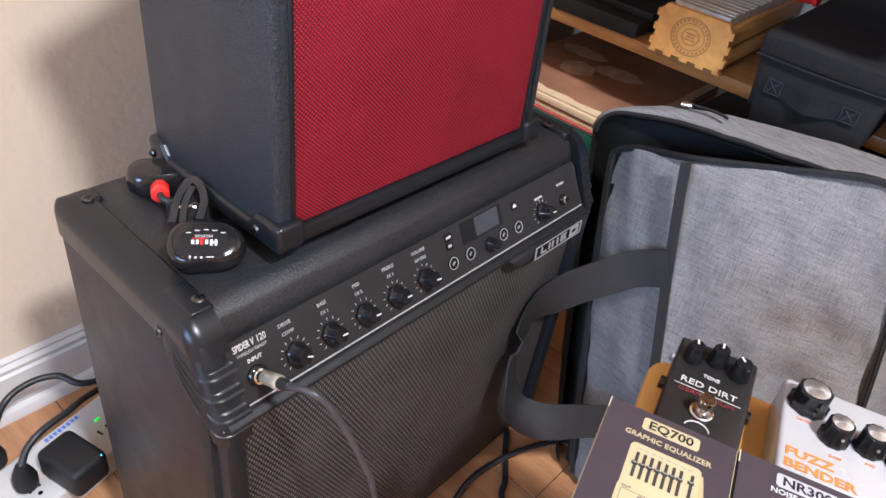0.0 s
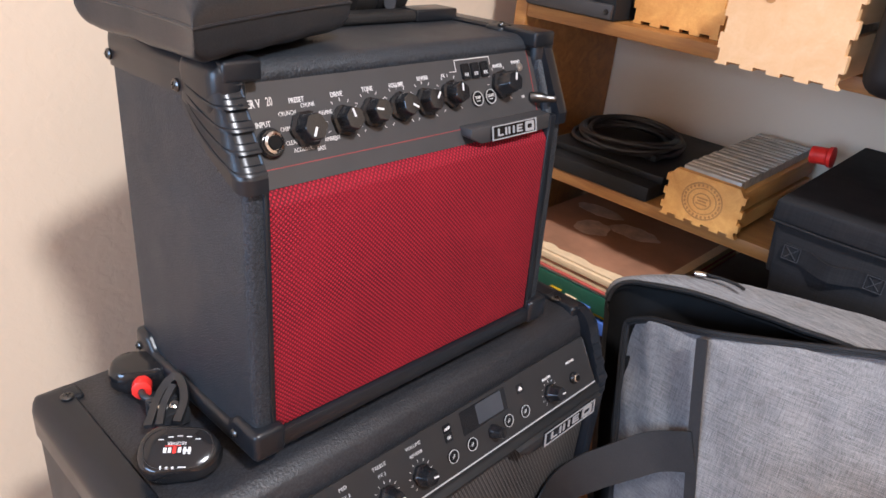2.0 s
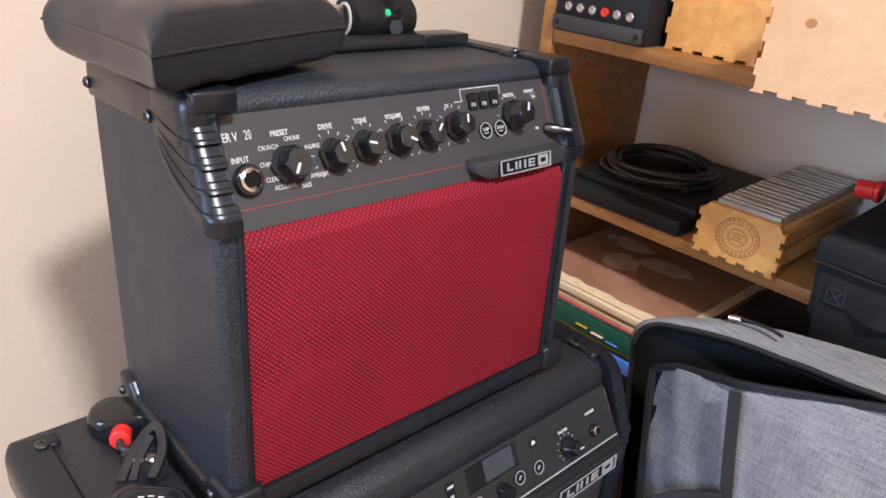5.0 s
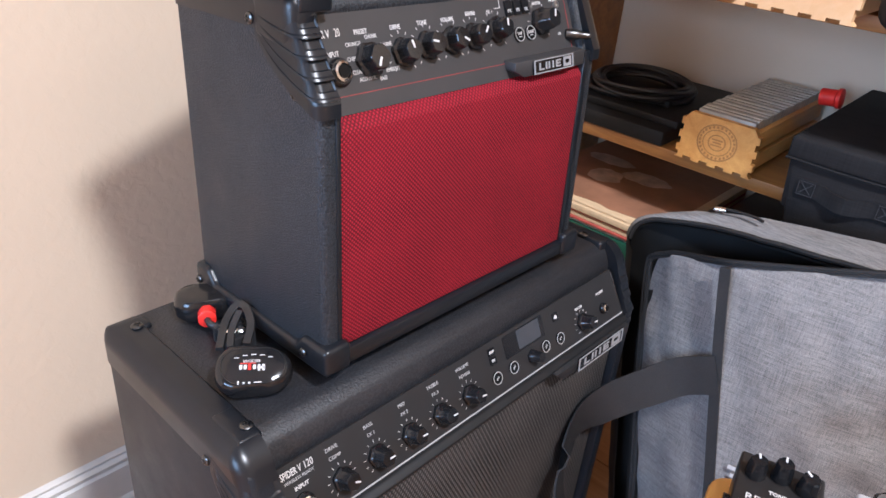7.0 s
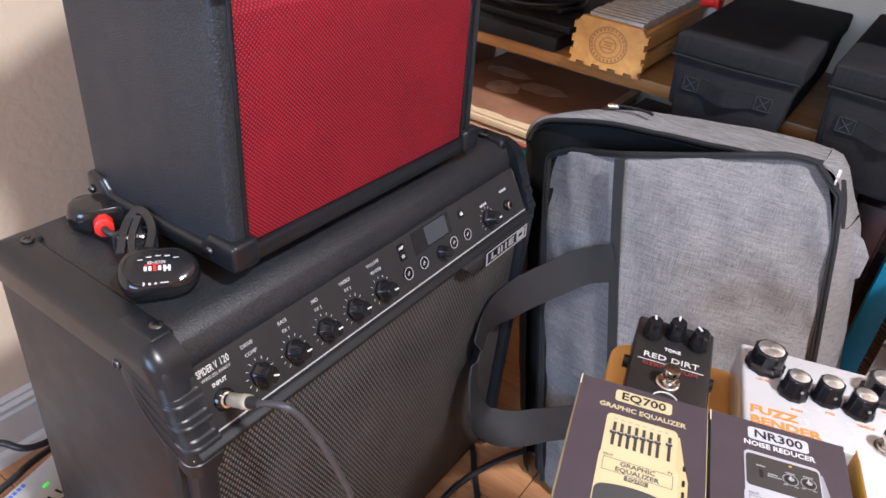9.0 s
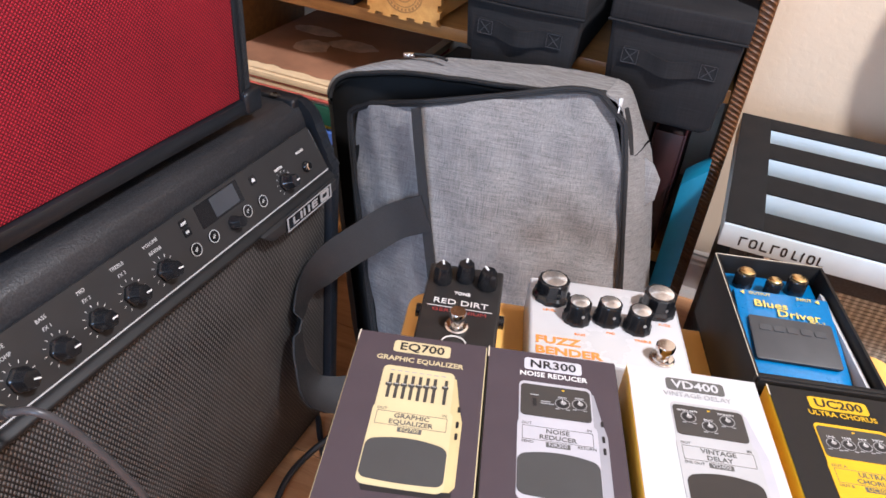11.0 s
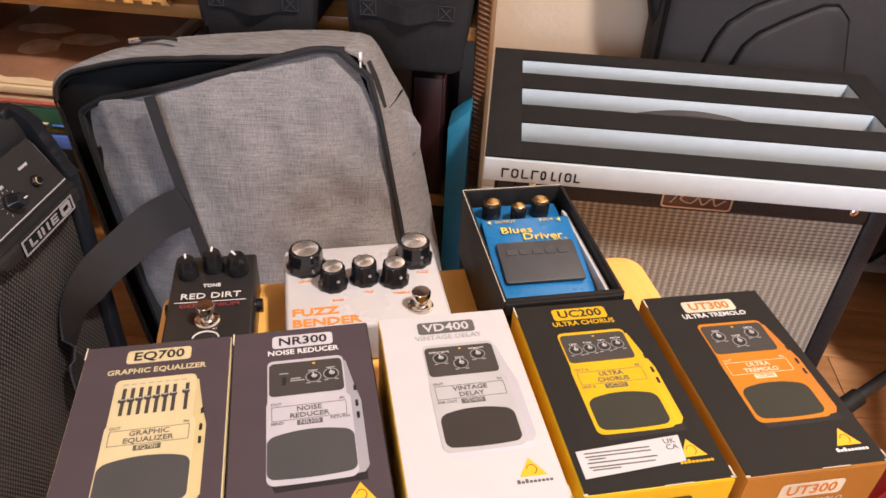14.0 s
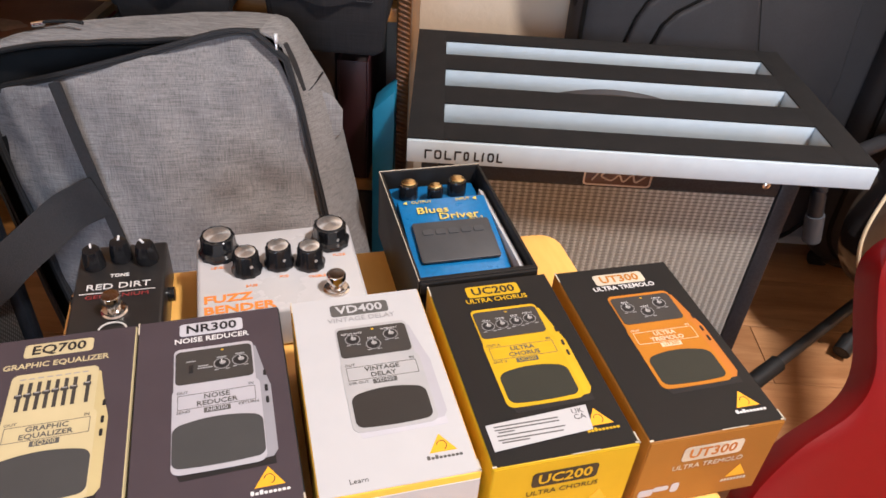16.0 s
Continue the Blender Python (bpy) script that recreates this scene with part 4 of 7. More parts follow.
def pedal_box(x, w, turn, model, words, card_mat, side_mat, pedal_mat, pedal_side, badge_mat, badge_ink, word_mat, label, front_mat=None, layout="three", sticker=False, front_badge=None, lower=0.0, tread=None, ink=None, captions=(), dials=(), d=0.151, drop=0.0, grow=1.0, nearer=0.0, nudge=0.0):
    """A product carton lying flat, with a printed picture of a pedal."""
    y0 = 0.012 - nearer - 0.1425
    ink = ink or M_TREADLE
    high = -0.0017 if layout in ("sliders", "two") else -0.0020 if layout == "four" else 0.0
    t = thing("pedal_box", on_seat(x, y0, 0, turn) @ Matrix.Diagonal((1, 0.944, 1, 1)), label, "box", "pedal cartons in a row")
    part("carton", box((0, 0, 0), (w, d, BOX_H), 0.0012), side_mat, t)
    part("lid_print", flat([(0.0008, 0.0008), (w - 0.0008, 0.0008), (w - 0.0008, d - 0.0008), (0.0008, d - 0.0008)], 0.0004, BOX_H), card_mat, t)
    if front_mat:
        part("end_print", box((0.0008, -0.0005, 0.0008), (w - 0.0008, 0.0, BOX_H - (0.0048 if card_mat is M_WHITECARD else 0.0008))), front_mat, t)
    for cx, cy, wx, wy in ((0.0012, 0.0010, 0.0024, 0.0011), (w - 0.0014, 0.0010, 0.0028, 0.0011), (w - 0.0006, 0.004, 0.0009, 0.008), (0.0006, d - 0.005, 0.0008, 0.010), (w * 0.62, 0.0006, 0.016, 0.0005)):
        part("worn_edge", bars([(cx, cy, wx, wy)], None, BOX_H + 0.0004, 0.0001), M_EDGE, t)
    z = BOX_H + 0.0004
    c = w / 2 + 0.0005

    def lay(name, bm, mat, label2="", dz=0.0):
        return part(name, bm, mat, t, label2, pose(0, 0, z + dz))

    def say(body2, size, mat, px, py, dz=0.0006, sx=1.0, bold=0.0, parent=t):
        return lettering("lettering", body2, size, mat, parent, pose(px, py, z + dz), 0.00005, "CENTER", sx, bold)

    # model plate and words
    lay("model_plate", flat(rounded(0.0355, 0.0110, 0.0022, 4, c, 0.1375 - high), 0.0002), badge_mat)
    say(model, 0.0100, badge_ink, c, 0.1372 - high, 0.0004, 1.0, 0.0002)
    say(words, 0.0058, word_mat, c, 0.1282 - high - drop, 0.0003, 0.95, 0.00012 if card_mat is not M_WHITECARD else 0.0)
    # picture of the pedal
    px, pw = c + 0.0015 + nudge, 0.0455
    top, mid, bot = 0.1195 - lower * 0.6, 0.0925 - lower, 0.0375 - lower
    if layout in ("sliders", "two"):
        top, bot = top + 0.0015, bot - 0.0050
    lay("pedal_shade", flat([(px - pw / 2 + 0.004, bot - 0.004), (px + pw / 2 + 0.004, bot - 0.003), (px + pw / 2 + 0.004, bot + 0.008), (px - pw / 2, bot + 0.008)], 0.0001), M_INK if card_mat is not M_WHITECARD else M_PALEPLATE)
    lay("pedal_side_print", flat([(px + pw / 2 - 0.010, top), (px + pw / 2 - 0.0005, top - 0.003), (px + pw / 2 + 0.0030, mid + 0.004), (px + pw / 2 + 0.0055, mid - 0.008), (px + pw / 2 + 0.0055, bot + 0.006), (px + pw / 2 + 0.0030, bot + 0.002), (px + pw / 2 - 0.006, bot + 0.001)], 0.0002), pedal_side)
    lay("pedal_head_print", flat(rounded(pw - 0.0025, top - mid + 0.0080, 0.0035, 4, px - 0.0006, (top + mid) / 2 - 0.0020), 0.00024), pedal_mat)
    lay("pedal_foot_print", flat(arched(pw, mid - bot, 0.0045, px, (mid + bot) / 2, 0.0012), 0.0003), pedal_mat)
    lay("treadle_print", flat(arched(0.0412 * (0.5 + 0.5 * grow), 0.0245 * grow, 0.0042, px, bot + (0.0185 if grow > 1 else 0.0155), 0.0040), 0.0002), tread or M_GREYTREAD, "", 0.0003)
    # writing strip
    sy = mid - 0.0118
    lay("name_strip", ring_flat(rounded(0.0400, 0.0106, 0.0005, 2, px, sy), rounded(0.0394, 0.0100, 0.0005, 2, px, sy), 0.0001), ink, "", 0.0003)
    a, b2 = words.split()
    say(a, 0.0048, ink, px, sy + 0.0022, 0.0005, 1.0, 0.00008)
    say(b2, 0.0048, ink, px, sy - 0.0026, 0.0005, 1.0, 0.00008)
    lay("small_plate", flat(rounded(0.0135, 0.0036, 0.0003, 2, px, sy - 0.0078), 0.0001), ink, "", 0.0003)
    say(model, 0.0037, pedal_mat, px, sy - 0.0079, 0.0006)
    for tx, ox, oy in captions:
        say(tx, 0.0028, ink, px + ox, sy + oy, 0.0005)
    hy = (top + mid) / 2 + 0.0005
    if layout == "sliders":
        for i in range(8):
            sx0 = px - 0.0165 + i * 0.0044 + (0.0022 if i == 7 else 0)
            lay("slider_print", bars([(sx0, hy - 0.0010, 0.0019, 0.0205)]), M_PANELPRINT, "", 0.0003)
            lay("slider_cap_print", flat(rounded(0.0040, 0.0028, 0.0010, 3, sx0 - 0.0004, hy - 0.0005 + (0.003 if i == 7 else 0.0005 * i * 0.6)), 0.0001), M_PANELPRINT, "", 0.0006)
            lay("slider_glint_print", bars([(sx0 - 0.0003, hy + 0.0002 + (0.003 if i == 7 else 0.0003 * i), 0.0024, 0.0007)]), M_GLINT, "", 0.0008)
        lay("scale_print", bars([(px - 0.0165 + i * 0.0044, top - 0.0022, 0.0028, 0.0006) for i in range(8)]), M_SILVERP, "", 0.0003)
    else:
        lay("control_print", flat(rounded(0.0412, top - mid - 0.0022, 0.0028, 4, px - 0.0006, hy), 0.0002), M_PANELPRINT, "", 0.0003)
        spots = {"two": ((0.0040, -0.0005), (0.0140, 0.0005)), "three": ((-0.0122, 0.0025), (-0.0008, -0.0032), (0.0105, 0.0035)), "four": ((-0.0140, -0.0015), (-0.0050, -0.0010), (0.0045, 0.000), (0.0135, 0.0010))}[layout]
        for n2, (ox, oy) in enumerate(spots):
            kx, ky = px + ox - 0.0006, hy + oy
            r = 0.0034 if layout != "four" else 0.0031
            disc = [(r * math.cos(radians(a2)), r * math.sin(radians(a2))) for a2 in range(0, 360, 20)]
            lay("dial_print", flat([(kx + p, ky + q) for p, q in disc], 0.0002), M_INK, "", 0.0005)
            lay("dial_ring_print", ring_flat([(kx + p * 1.32, ky + q * 1.32) for p, q in disc], [(kx + p * 1.20, ky + q * 1.20) for p, q in disc], 0.0001), M_SILVERP, "", 0.0006)
            lay("dial_glint_print", flat([(kx + r * 0.15 + p * 0.5, ky + r * 0.2 + q * 0.45) for p, q in disc], 0.0001), M_GLINT, "", 0.0007)
            lay("dial_mark_print", bars([(kx, ky + r * 0.6, 0.0004, r * 0.7)]), M_WHITE, "", 0.0009)
            for ddx, ddy in ((-0.0030, -0.0048), (0.0030, -0.0048)):
                lay("dial_note_print", bars([(kx + ddx, ky + ddy, 0.0022, 0.0006)]), M_SILVERP, "", 0.0006)
            if dials:
                say(dials[n2], 0.0020, M_WHITE, kx, ky + 0.0052, 0.0007)
            else:
                lay("dial_name_print", bars([(kx, ky + 0.0052, 0.0052, 0.0008)]), M_SILVERP, "", 0.0006)
        lay("lamp_print", bars([(px + (0.004 if layout == "two" else 0), top - 0.0032, 0.0016, 0.0010)]), M_YELLOW, "", 0.0006)
        if layout == "two":
            lay("switch_print", bars([(px - 0.0130, hy - 0.002, 0.0022, 0.0062)]), M_INK, "", 0.0006)
            for ddx, ddy, ww in ((-0.0130, 0.0042, 0.005), (-0.0065, -0.0005, 0.0055), (-0.0055, -0.0022, 0.0080)):
                lay("switch_note_print", bars([(px + ddx, hy + ddy, ww, 0.0007)]), M_SILVERP, "", 0.0006)
    for oy, hh in ((0.002, 0.0045), (-0.010, 0.0050), (-0.019, 0.0050)):
        if card_mat is not M_WHITECARD:
            lay("socket_print", flat(rounded(0.0016, hh, 0.0007, 3, px + pw / 2 + 0.0030, mid + oy), 0.0001), M_INK, "", 0.0004)
    # yellow triangle mark and small bars for its lettering
    tx0, ty0 = w - 0.0158, 0.0165 - lower
    lay("triangle_mark", flat([(tx0 - 0.0072, ty0), (tx0 + 0.0072, ty0), (tx0, ty0 + 0.0118)], 0.0002), M_TRIANGLE)
    ear = [(tx0 + 0.0025 * math.cos(radians(a2)), ty0 + 0.0042 + 0.0030 * math.sin(radians(a2))) for a2 in range(-70, 190, 20)]
    lay("ear_mark", sweep([Vector((p, q, 0.0002)) for p, q in ear], circle(0.00025, 5)), M_BROWNTREAD, "", 0.0)
    for i in range(9):
        tall = 0.0010 if i in (0, 2) else 0.0
        lay("wordmark_bar", flat(rounded(0.0017, 0.0016 + tall, 0.0005, 2, tx0 - 0.0084 + 0.0021 * i, ty0 - 0.0033 + tall / 2), 0.0001), word_mat if card_mat is not M_WHITECARD else M_TREADLE)
    if card_mat is M_WHITECARD:
        say("Learn", 0.0042, M_TREADLE, 0.0205, 0.0075, 0.0002)
    if sticker:
        lay("sticker", flat([(0.004, 0.0100), (0.0600, 0.0140), (0.0625, 0.0315), (0.004, 0.0280)], 0.0002), M_WHITECARD, "white address sticker", 0.0004)
        for i, (dx, ww) in enumerate(((0, 0.036), (0, 0.036), (-0.012, 0.009), (0.001, 0.038), (0, 0.036), (-0.009, 0.015))):
            lay("sticker_bar", bars([(0.026 + dx, 0.0258 - i * 0.0023 + (0.0005 if dx else 0), ww, 0.0007)]), M_TREADLE, "", 0.0006)
        for s1, yy in (("UK", 0.0280), ("CA", 0.0238)):
            lettering("lettering", s1, 0.0050, M_INK, t, pose(0.0560, yy, z + 0.0006), 0.00005)
    # end face
    if front_badge:
        m_end = frame_of((0, -0.0006, 0), (1, 0, 0), (0, -1, 0))
        part("end_plate", flat(rounded(0.037, 0.0120, 0.0025, 4, c, BOX_H - 0.0150), 0.0002), front_badge[0], t, "", m_end)
        lettering("lettering", model, 0.0108, front_badge[1], t, m_end @ pose(c, BOX_H - 0.0152, 0.0003), 0.00005, "CENTER", 0.98, 0.0002)
        lettering("lettering", words, 0.0056, front_badge[2], t, m_end @ pose(c, BOX_H - 0.0262, 0.0002), 0.00005)
        part("end_triangle", flat([(w - 0.024, 0.016), (w - 0.011, 0.016), (w - 0.0175, 0.0265)], 0.0002), M_TRIANGLE, t, "", m_end)
        for i in range(8):
            part("end_wordmark_bar", bars([(w - 0.0252 + 0.0021 * i, 0.0130, 0.0014, 0.0021)]), front_badge[2], t, "", m_end)
        for k2, (bx, by, bw, bh) in enumerate(((0.008, 0.014, 0.009, 0.006), (0.017, 0.016, 0.010, 0.004), (0.026, 0.015, 0.005, 0.008))):
            part("instrument_print", flat(rounded(bw, bh, 0.0018, 3, bx, by), 0.0002), M_PALEPLATE, t, "", m_end)
    return t


SEND = (("OUT", -0.0175, 0.0070), ("IN", 0.0180, 0.0070))
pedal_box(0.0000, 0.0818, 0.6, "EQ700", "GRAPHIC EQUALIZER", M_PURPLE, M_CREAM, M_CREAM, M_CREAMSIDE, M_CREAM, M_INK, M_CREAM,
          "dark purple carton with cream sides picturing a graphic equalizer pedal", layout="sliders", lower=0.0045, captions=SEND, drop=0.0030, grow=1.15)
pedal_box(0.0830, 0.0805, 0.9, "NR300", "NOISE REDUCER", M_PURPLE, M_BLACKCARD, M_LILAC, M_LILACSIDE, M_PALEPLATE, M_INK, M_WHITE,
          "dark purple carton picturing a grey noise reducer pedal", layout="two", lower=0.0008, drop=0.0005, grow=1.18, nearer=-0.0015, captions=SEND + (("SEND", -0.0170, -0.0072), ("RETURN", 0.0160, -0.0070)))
pedal_box(0.1685, 0.0808, 0.1, "VD400", "VINTAGE DELAY", M_WHITECARD, M_AMBER, M_LILACBODY, M_LILAC, M_TREADLE, M_WHITECARD, M_SILVERP,
          "white carton with amber edges picturing a delay pedal", front_mat=M_WHITECARD, layout="three", nearer=-0.0040, nudge=0.0030, tread=M_BROWNTREAD, captions=SEND + (("DIR OUT", -0.0145, -0.0075),), dials=("REPEAT RATE", "ECHO", "INTENSITY"))
pedal_box(0.2547, 0.0815, -0.2, "UC200", "ULTRA CHORUS", M_BLACKCARD, M_YELLOW, M_YELLOW, M_YELLOWSIDE, M_YELLOW, M_INK, M_YELLOW,
          "black and yellow carton with a white sticker picturing a chorus pedal", front_mat=M_YELLOW, layout="four", nearer=-0.0040, sticker=True, front_badge=(M_INK, M_YELLOW, M_INK), tread=M_OLIVETREAD, captions=(("OUT A", -0.0165, 0.0070), ("OUT B", -0.0165, -0.0074), ("IN", 0.0180, 0.0070)), dials=("LEVEL", "TONE", "RATE", "DEPTH"))
pedal_box(0.3410, 0.0822, -0.7, "UT300", "ULTRA TREMOLO", M_BLACKCARD, M_ORANGEFRONT, M_ORANGE, M_ORANGESIDE, M_EDGE, M_ORANGE, M_WHITE,
          "black and orange carton picturing a tremolo pedal", front_mat=M_ORANGEFRONT, layout="three", nearer=-0.0025, front_badge=(M_EDGE, M_ORANGESIDE, M_EDGE), lower=0.003, nudge=0.0040, tread=M_OLIVETREAD, ink=M_PALEINK, captions=SEND, dials=("RATE", "WAVE", "DEPTH"))


def foot_switch(parent, m, r=0.0062, k=1.0):
    s = part("foot_switch", lathe([(r * 1.35, 0), (r * 1.35, 0.0015), (r * 1.15, 0.0022), (r * 1.15, 0.0045), (r * 0.72, 0.0050), (r * 0.72, 0.011), (r, 0.0125), (r, 0.0175), (r * 0.88, 0.0188), (0.0004, 0.0190)], 28, Matrix.Diagonal((1, 1, k, 1))), M_CHROME, parent, "chrome foot switch", m)
    return s


def black_pedal():
    """Small black overdrive pedal with three knobs."""
    w, d, h = 0.058, 0.098, 0.034
    t = thing("mini_pedal", on_seat(0.0290, 0.0340, 0, -1.0), "small black guitar pedal with three knobs and foot switch", "guitar pedal", "pedals on the stool")
    body = prism([(0, y, z) for y, z in [(0, 0), (0, h - 0.006), (d, h), (d, 0)]], (w, 0, 0), 0.0022, 3)
    part("case", body, M_BLACKENAMEL, t)
    top = frame_of((0, 0, h - 0.006 + 0.0003), (1, 0, 0), (0, -0.065, 0.998))
    for x, y, r, turn in ((0.0115, 0.077, 0.0075, 10), (0.0285, 0.083, 0.0078, 0), (0.0460, 0.078, 0.0078, 35)):
        k = part("knob", lathe([(r, 0), (r * 0.97, 0.006), (r * 0.82, 0.013), (r * 0.75, 0.0145), (0.0004, 0.0148)], 28, None, None, 0.06, 8), M_KNOB, t, "black knob with white pointer", top @ pose(x, y, 0, 0, 0, turn))
        part("pointer", box((-0.0007, 0.001, 0.0147), (0.0007, r * 0.75, 0.0153)), M_WHITE, k)
    lettering("lettering", "TONE", 0.0045, M_WHITE, t, top @ pose(0.0285, 0.0640, 0.0002), bold=0.0001)
    lettering("lettering", "RED DIRT", 0.0078, M_WHITE, t, top @ pose(0.0285, 0.0535, 0.0002), sx=1.22)
    part("underline", bars([(0.0285, 0.0478, 0.048, 0.0006)], None, 0.0001), M_WHITE, t, "", top)
    lettering("lettering", "GERMANIUM", 0.0050, M_REDLINE, t, top @ pose(0.0285, 0.0440, 0.0002), sx=1.4)
    foot_switch(t, top @ pose(0.0285, 0.0290, 0), 0.0062, 0.8)
    arc = [(0.0085 * math.cos(radians(a)), 0.0085 * math.sin(radians(a)) * 0.8) for a in range(10, 171, 10)]
    part("swoosh_mark", sweep([Vector((0.0285 + x, 0.012 + y, 0.0003)) for x, y in arc], circle(0.0006, 6)), M_WHITE, t, "", top)
    for x in (-0.0015, w + 0.0015):
        part("side_socket", lathe([(0.0052, -0.003), (0.0052, 0.003), (0.003, 0.0032)], 18, frame_of((x, 0.058, 0.016), (0, 1, 0), (-1 if x < 0 else 1, 0, 0))), M_KNOB, t)
    return t


def white_pedal():
    """White fuzz pedal with five knobs."""
    w, d, h = 0.113, 0.092, 0.034
    t = thing("fuzz_pedal", on_seat(0.1095, 0.0400, 0, 0.6), "white guitar pedal with five black aluminium-capped knobs", "guitar pedal", "pedals on the stool")
    part("case", box((0, 0, 0), (w, d, h), 0.0035, 3), M_WHITEENAMEL, t)
    for x, y, r, hh in ((0.0165, 0.0690, 0.0130, 0.0165), (0.0345, 0.0455, 0.0096, 0.0165), (0.0570, 0.0490, 0.0096, 0.0165), (0.0785, 0.0445, 0.0096, 0.0165), (0.0960, 0.0690, 0.0130, 0.0165)):
        k = part("knob", lathe([(r * 1.12, 0), (r * 1.12, hh * 0.22), (r * 0.96, hh * 0.34), (r * 0.93, hh * 0.95), (r * 0.86, hh)], 40, None, None, 0.07, 10), M_KNOB, t, "black fluted knob", pose(x, y, h, 0, 0, 20))
        part("cap", lathe([(r * 0.72, hh), (r * 0.72, hh + 0.0004), (r * 0.66, hh + 0.0007), (0.0004, hh + 0.0007)], 32), M_SPUN, k, "spun aluminium knob cap")
        part("set_screw", lathe([(0.0012, 0), (0.0012, 0.0006)], 10, frame_of((0, -r * 0.93, hh * 0.55), (1, 0, 0), (0, -1, 0))), M_STEEL, k)
    foot_switch(t, pose(0.0925, 0.0135, h), 0.0066, 0.75)
    lettering("lettering", "FUZZ", 0.0102, M_ORANGEINK, t, pose(0.0045, 0.0175, h + 0.0002), align="LEFT", sx=1.26, bold=0.0003)
    lettering("lettering", "BENDER", 0.0102, M_ORANGEINK, t, pose(0.0045, 0.0066, h + 0.0002), align="LEFT", sx=1.22, bold=0.0003)
    for tx, x, y in (("LEVEL", 0.0150, 0.0515), ("BASS", 0.0365, 0.0278), ("MID", 0.0590, 0.0340), ("TREBLE", 0.0815, 0.0300), ("FUZZ", 0.1000, 0.0515)):
        lettering("lettering", tx, 0.0034, M_ORANGEINK, t, pose(x, y, h + 0.0002), sx=1.1)
    return t


def boxed_blue_pedal():
    """Open black carton with a blue compact pedal and papers in it."""
    w, d, h, th = 0.083, 0.1385, 0.0605, 0.0016
    t = thing("open_carton", on_seat(0.2512, 0.0215, 0, 0.2), "open black cardboard carton holding a blue pedal", "box")
    for name, lo, hi in (("base", (0, 0, 0), (w, d, th)), ("end_wall", (0, 0, th), (w, th * 2.4, h)), ("end_wall", (0, d - th * 1.6, th), (w, d, h)), ("side_wall", (0, th * 2.4, th), (th * 1.5, d - th * 1.6, h)), ("side_wall", (w - th * 1.5, th * 2.4, th), (w, d - th * 1.6, h))):
        part(name, box(lo, hi, 0.0005), M_BLACKCARD, t)
    part("worn_edge", bars([(w / 2, d - 0.0004, w, 0.0006), (0.0003, d / 2, 0.0005, d)], None, h, 0.0003), M_EDGE, t)
    part("folded_flap", box((0.001, -0.0025, h - 0.010), (w - 0.001, 0.0, h - 0.0005), 0.0006), M_BLACKCARD, t)
    p = thing("compact_pedal", on_seat(0.2512 + 0.0045, 0.0215 + 0.0135, 0.0130, -0.6) @ Matrix.Diagonal((1, 0.91, 1, 1)), "metallic blue compact guitar pedal with black rubber treadle", "guitar pedal", "pedals on the stool")
    pw, pd = 0.0690, 0.129
    part("case", prism([(0, y, z) for y, z in [(0, 0), (0, 0.030), (0.010, 0.033), (0.092, 0.046), (0.094, 0.036), (pd, 0.036), (pd, 0)]], (pw, 0, 0), 0.0018, 2), M_BLUEMETAL, p, "metallic blue enamelled case")
    top = frame_of((0, 0.008, 0.0338), (1, 0, 0), (0, -0.157, 0.9876))
    part("treadle", prism([(x, y, 0) for x, y in rounded(0.058, 0.0425, 0.002, 3, pw / 2, 0.0325)], (0, 0, 0.0022), 0.0006), M_PAD, p, "black rubber treadle pad", top)
    for i in range(5):
        part("treadle_mark", flat(rounded(0.0078, 0.0058, 0.0012, 3, pw / 2 - 0.019 + 0.0095 * i, 0.0420), 0.0006, 0.0022), M_PAD, p, "", top)
    lettering("lettering", "Blues", 0.0100, M_YELLOWINK, p, top @ pose(pw / 2 - 0.010, 0.0690, 0.0002), bold=0.0001, sx=1.15)
    lettering("lettering", "Driver", 0.0100, M_YELLOWINK, p, top @ pose(pw / 2 + 0.0085, 0.0610, 0.0002), bold=0.0001, sx=1.15)
    lettering("lettering", "BD-2", 0.0052, M_YELLOWINK, p, top @ pose(pw / 2 + 0.021, 0.0558, 0.0002))
    lettering("lettering", "OUTPUT", 0.0040, M_YELLOWINK, p, top @ pose(0.0180, 0.0795, 0.0002))
    lettering("lettering", "INPUT", 0.0040, M_YELLOWINK, p, top @ pose(0.0500, 0.0795, 0.0002))
    for x, s in ((0.0065, 1), (0.0605, 1)):
        part("arrow_print", flat([(x - 0.0025, 0.0795), (x + 0.0005, 0.0818), (x + 0.0005, 0.0772)], 0.0002), M_YELLOWINK, p, "", top)
    for x, y, r in ((0.013, 0.1120, 0.0075), (0.0325, 0.1040, 0.0062), (0.052, 0.1120, 0.0075)):
        k = part("knob", lathe([(r, 0), (r, 0.012), (r * 0.95, 0.0128)], 28, None, None, 0.05, 12), M_KNOB, p, "black knob with brass cap", pose(x, y, 0.036))
        part("cap", lathe([(r * 0.78, 0.0128), (r * 0.78, 0.0142), (r * 0.6, 0.0150), (0.0004, 0.0150)], 24), M_BRASS, k)
        part("pointer", box((-0.0006, r * 0.8, 0.004), (0.0006, r * 1.05, 0.0128)), M_WHITE, k)
    leaf = thing("papers", on_seat(0.2512 + 0.0746, 0.0215 + 0.006, 0.002, 0), "white folded leaflets beside the blue pedal", "leaflet")
    for i in range(3):
        part("leaflet", box((i * 0.0016, i * 0.002, 0), (i * 0.0016 + 0.0012, 0.105, 0.052 - i * 0.001), 0.0003), M_WHITECARD, leaf)
    return t


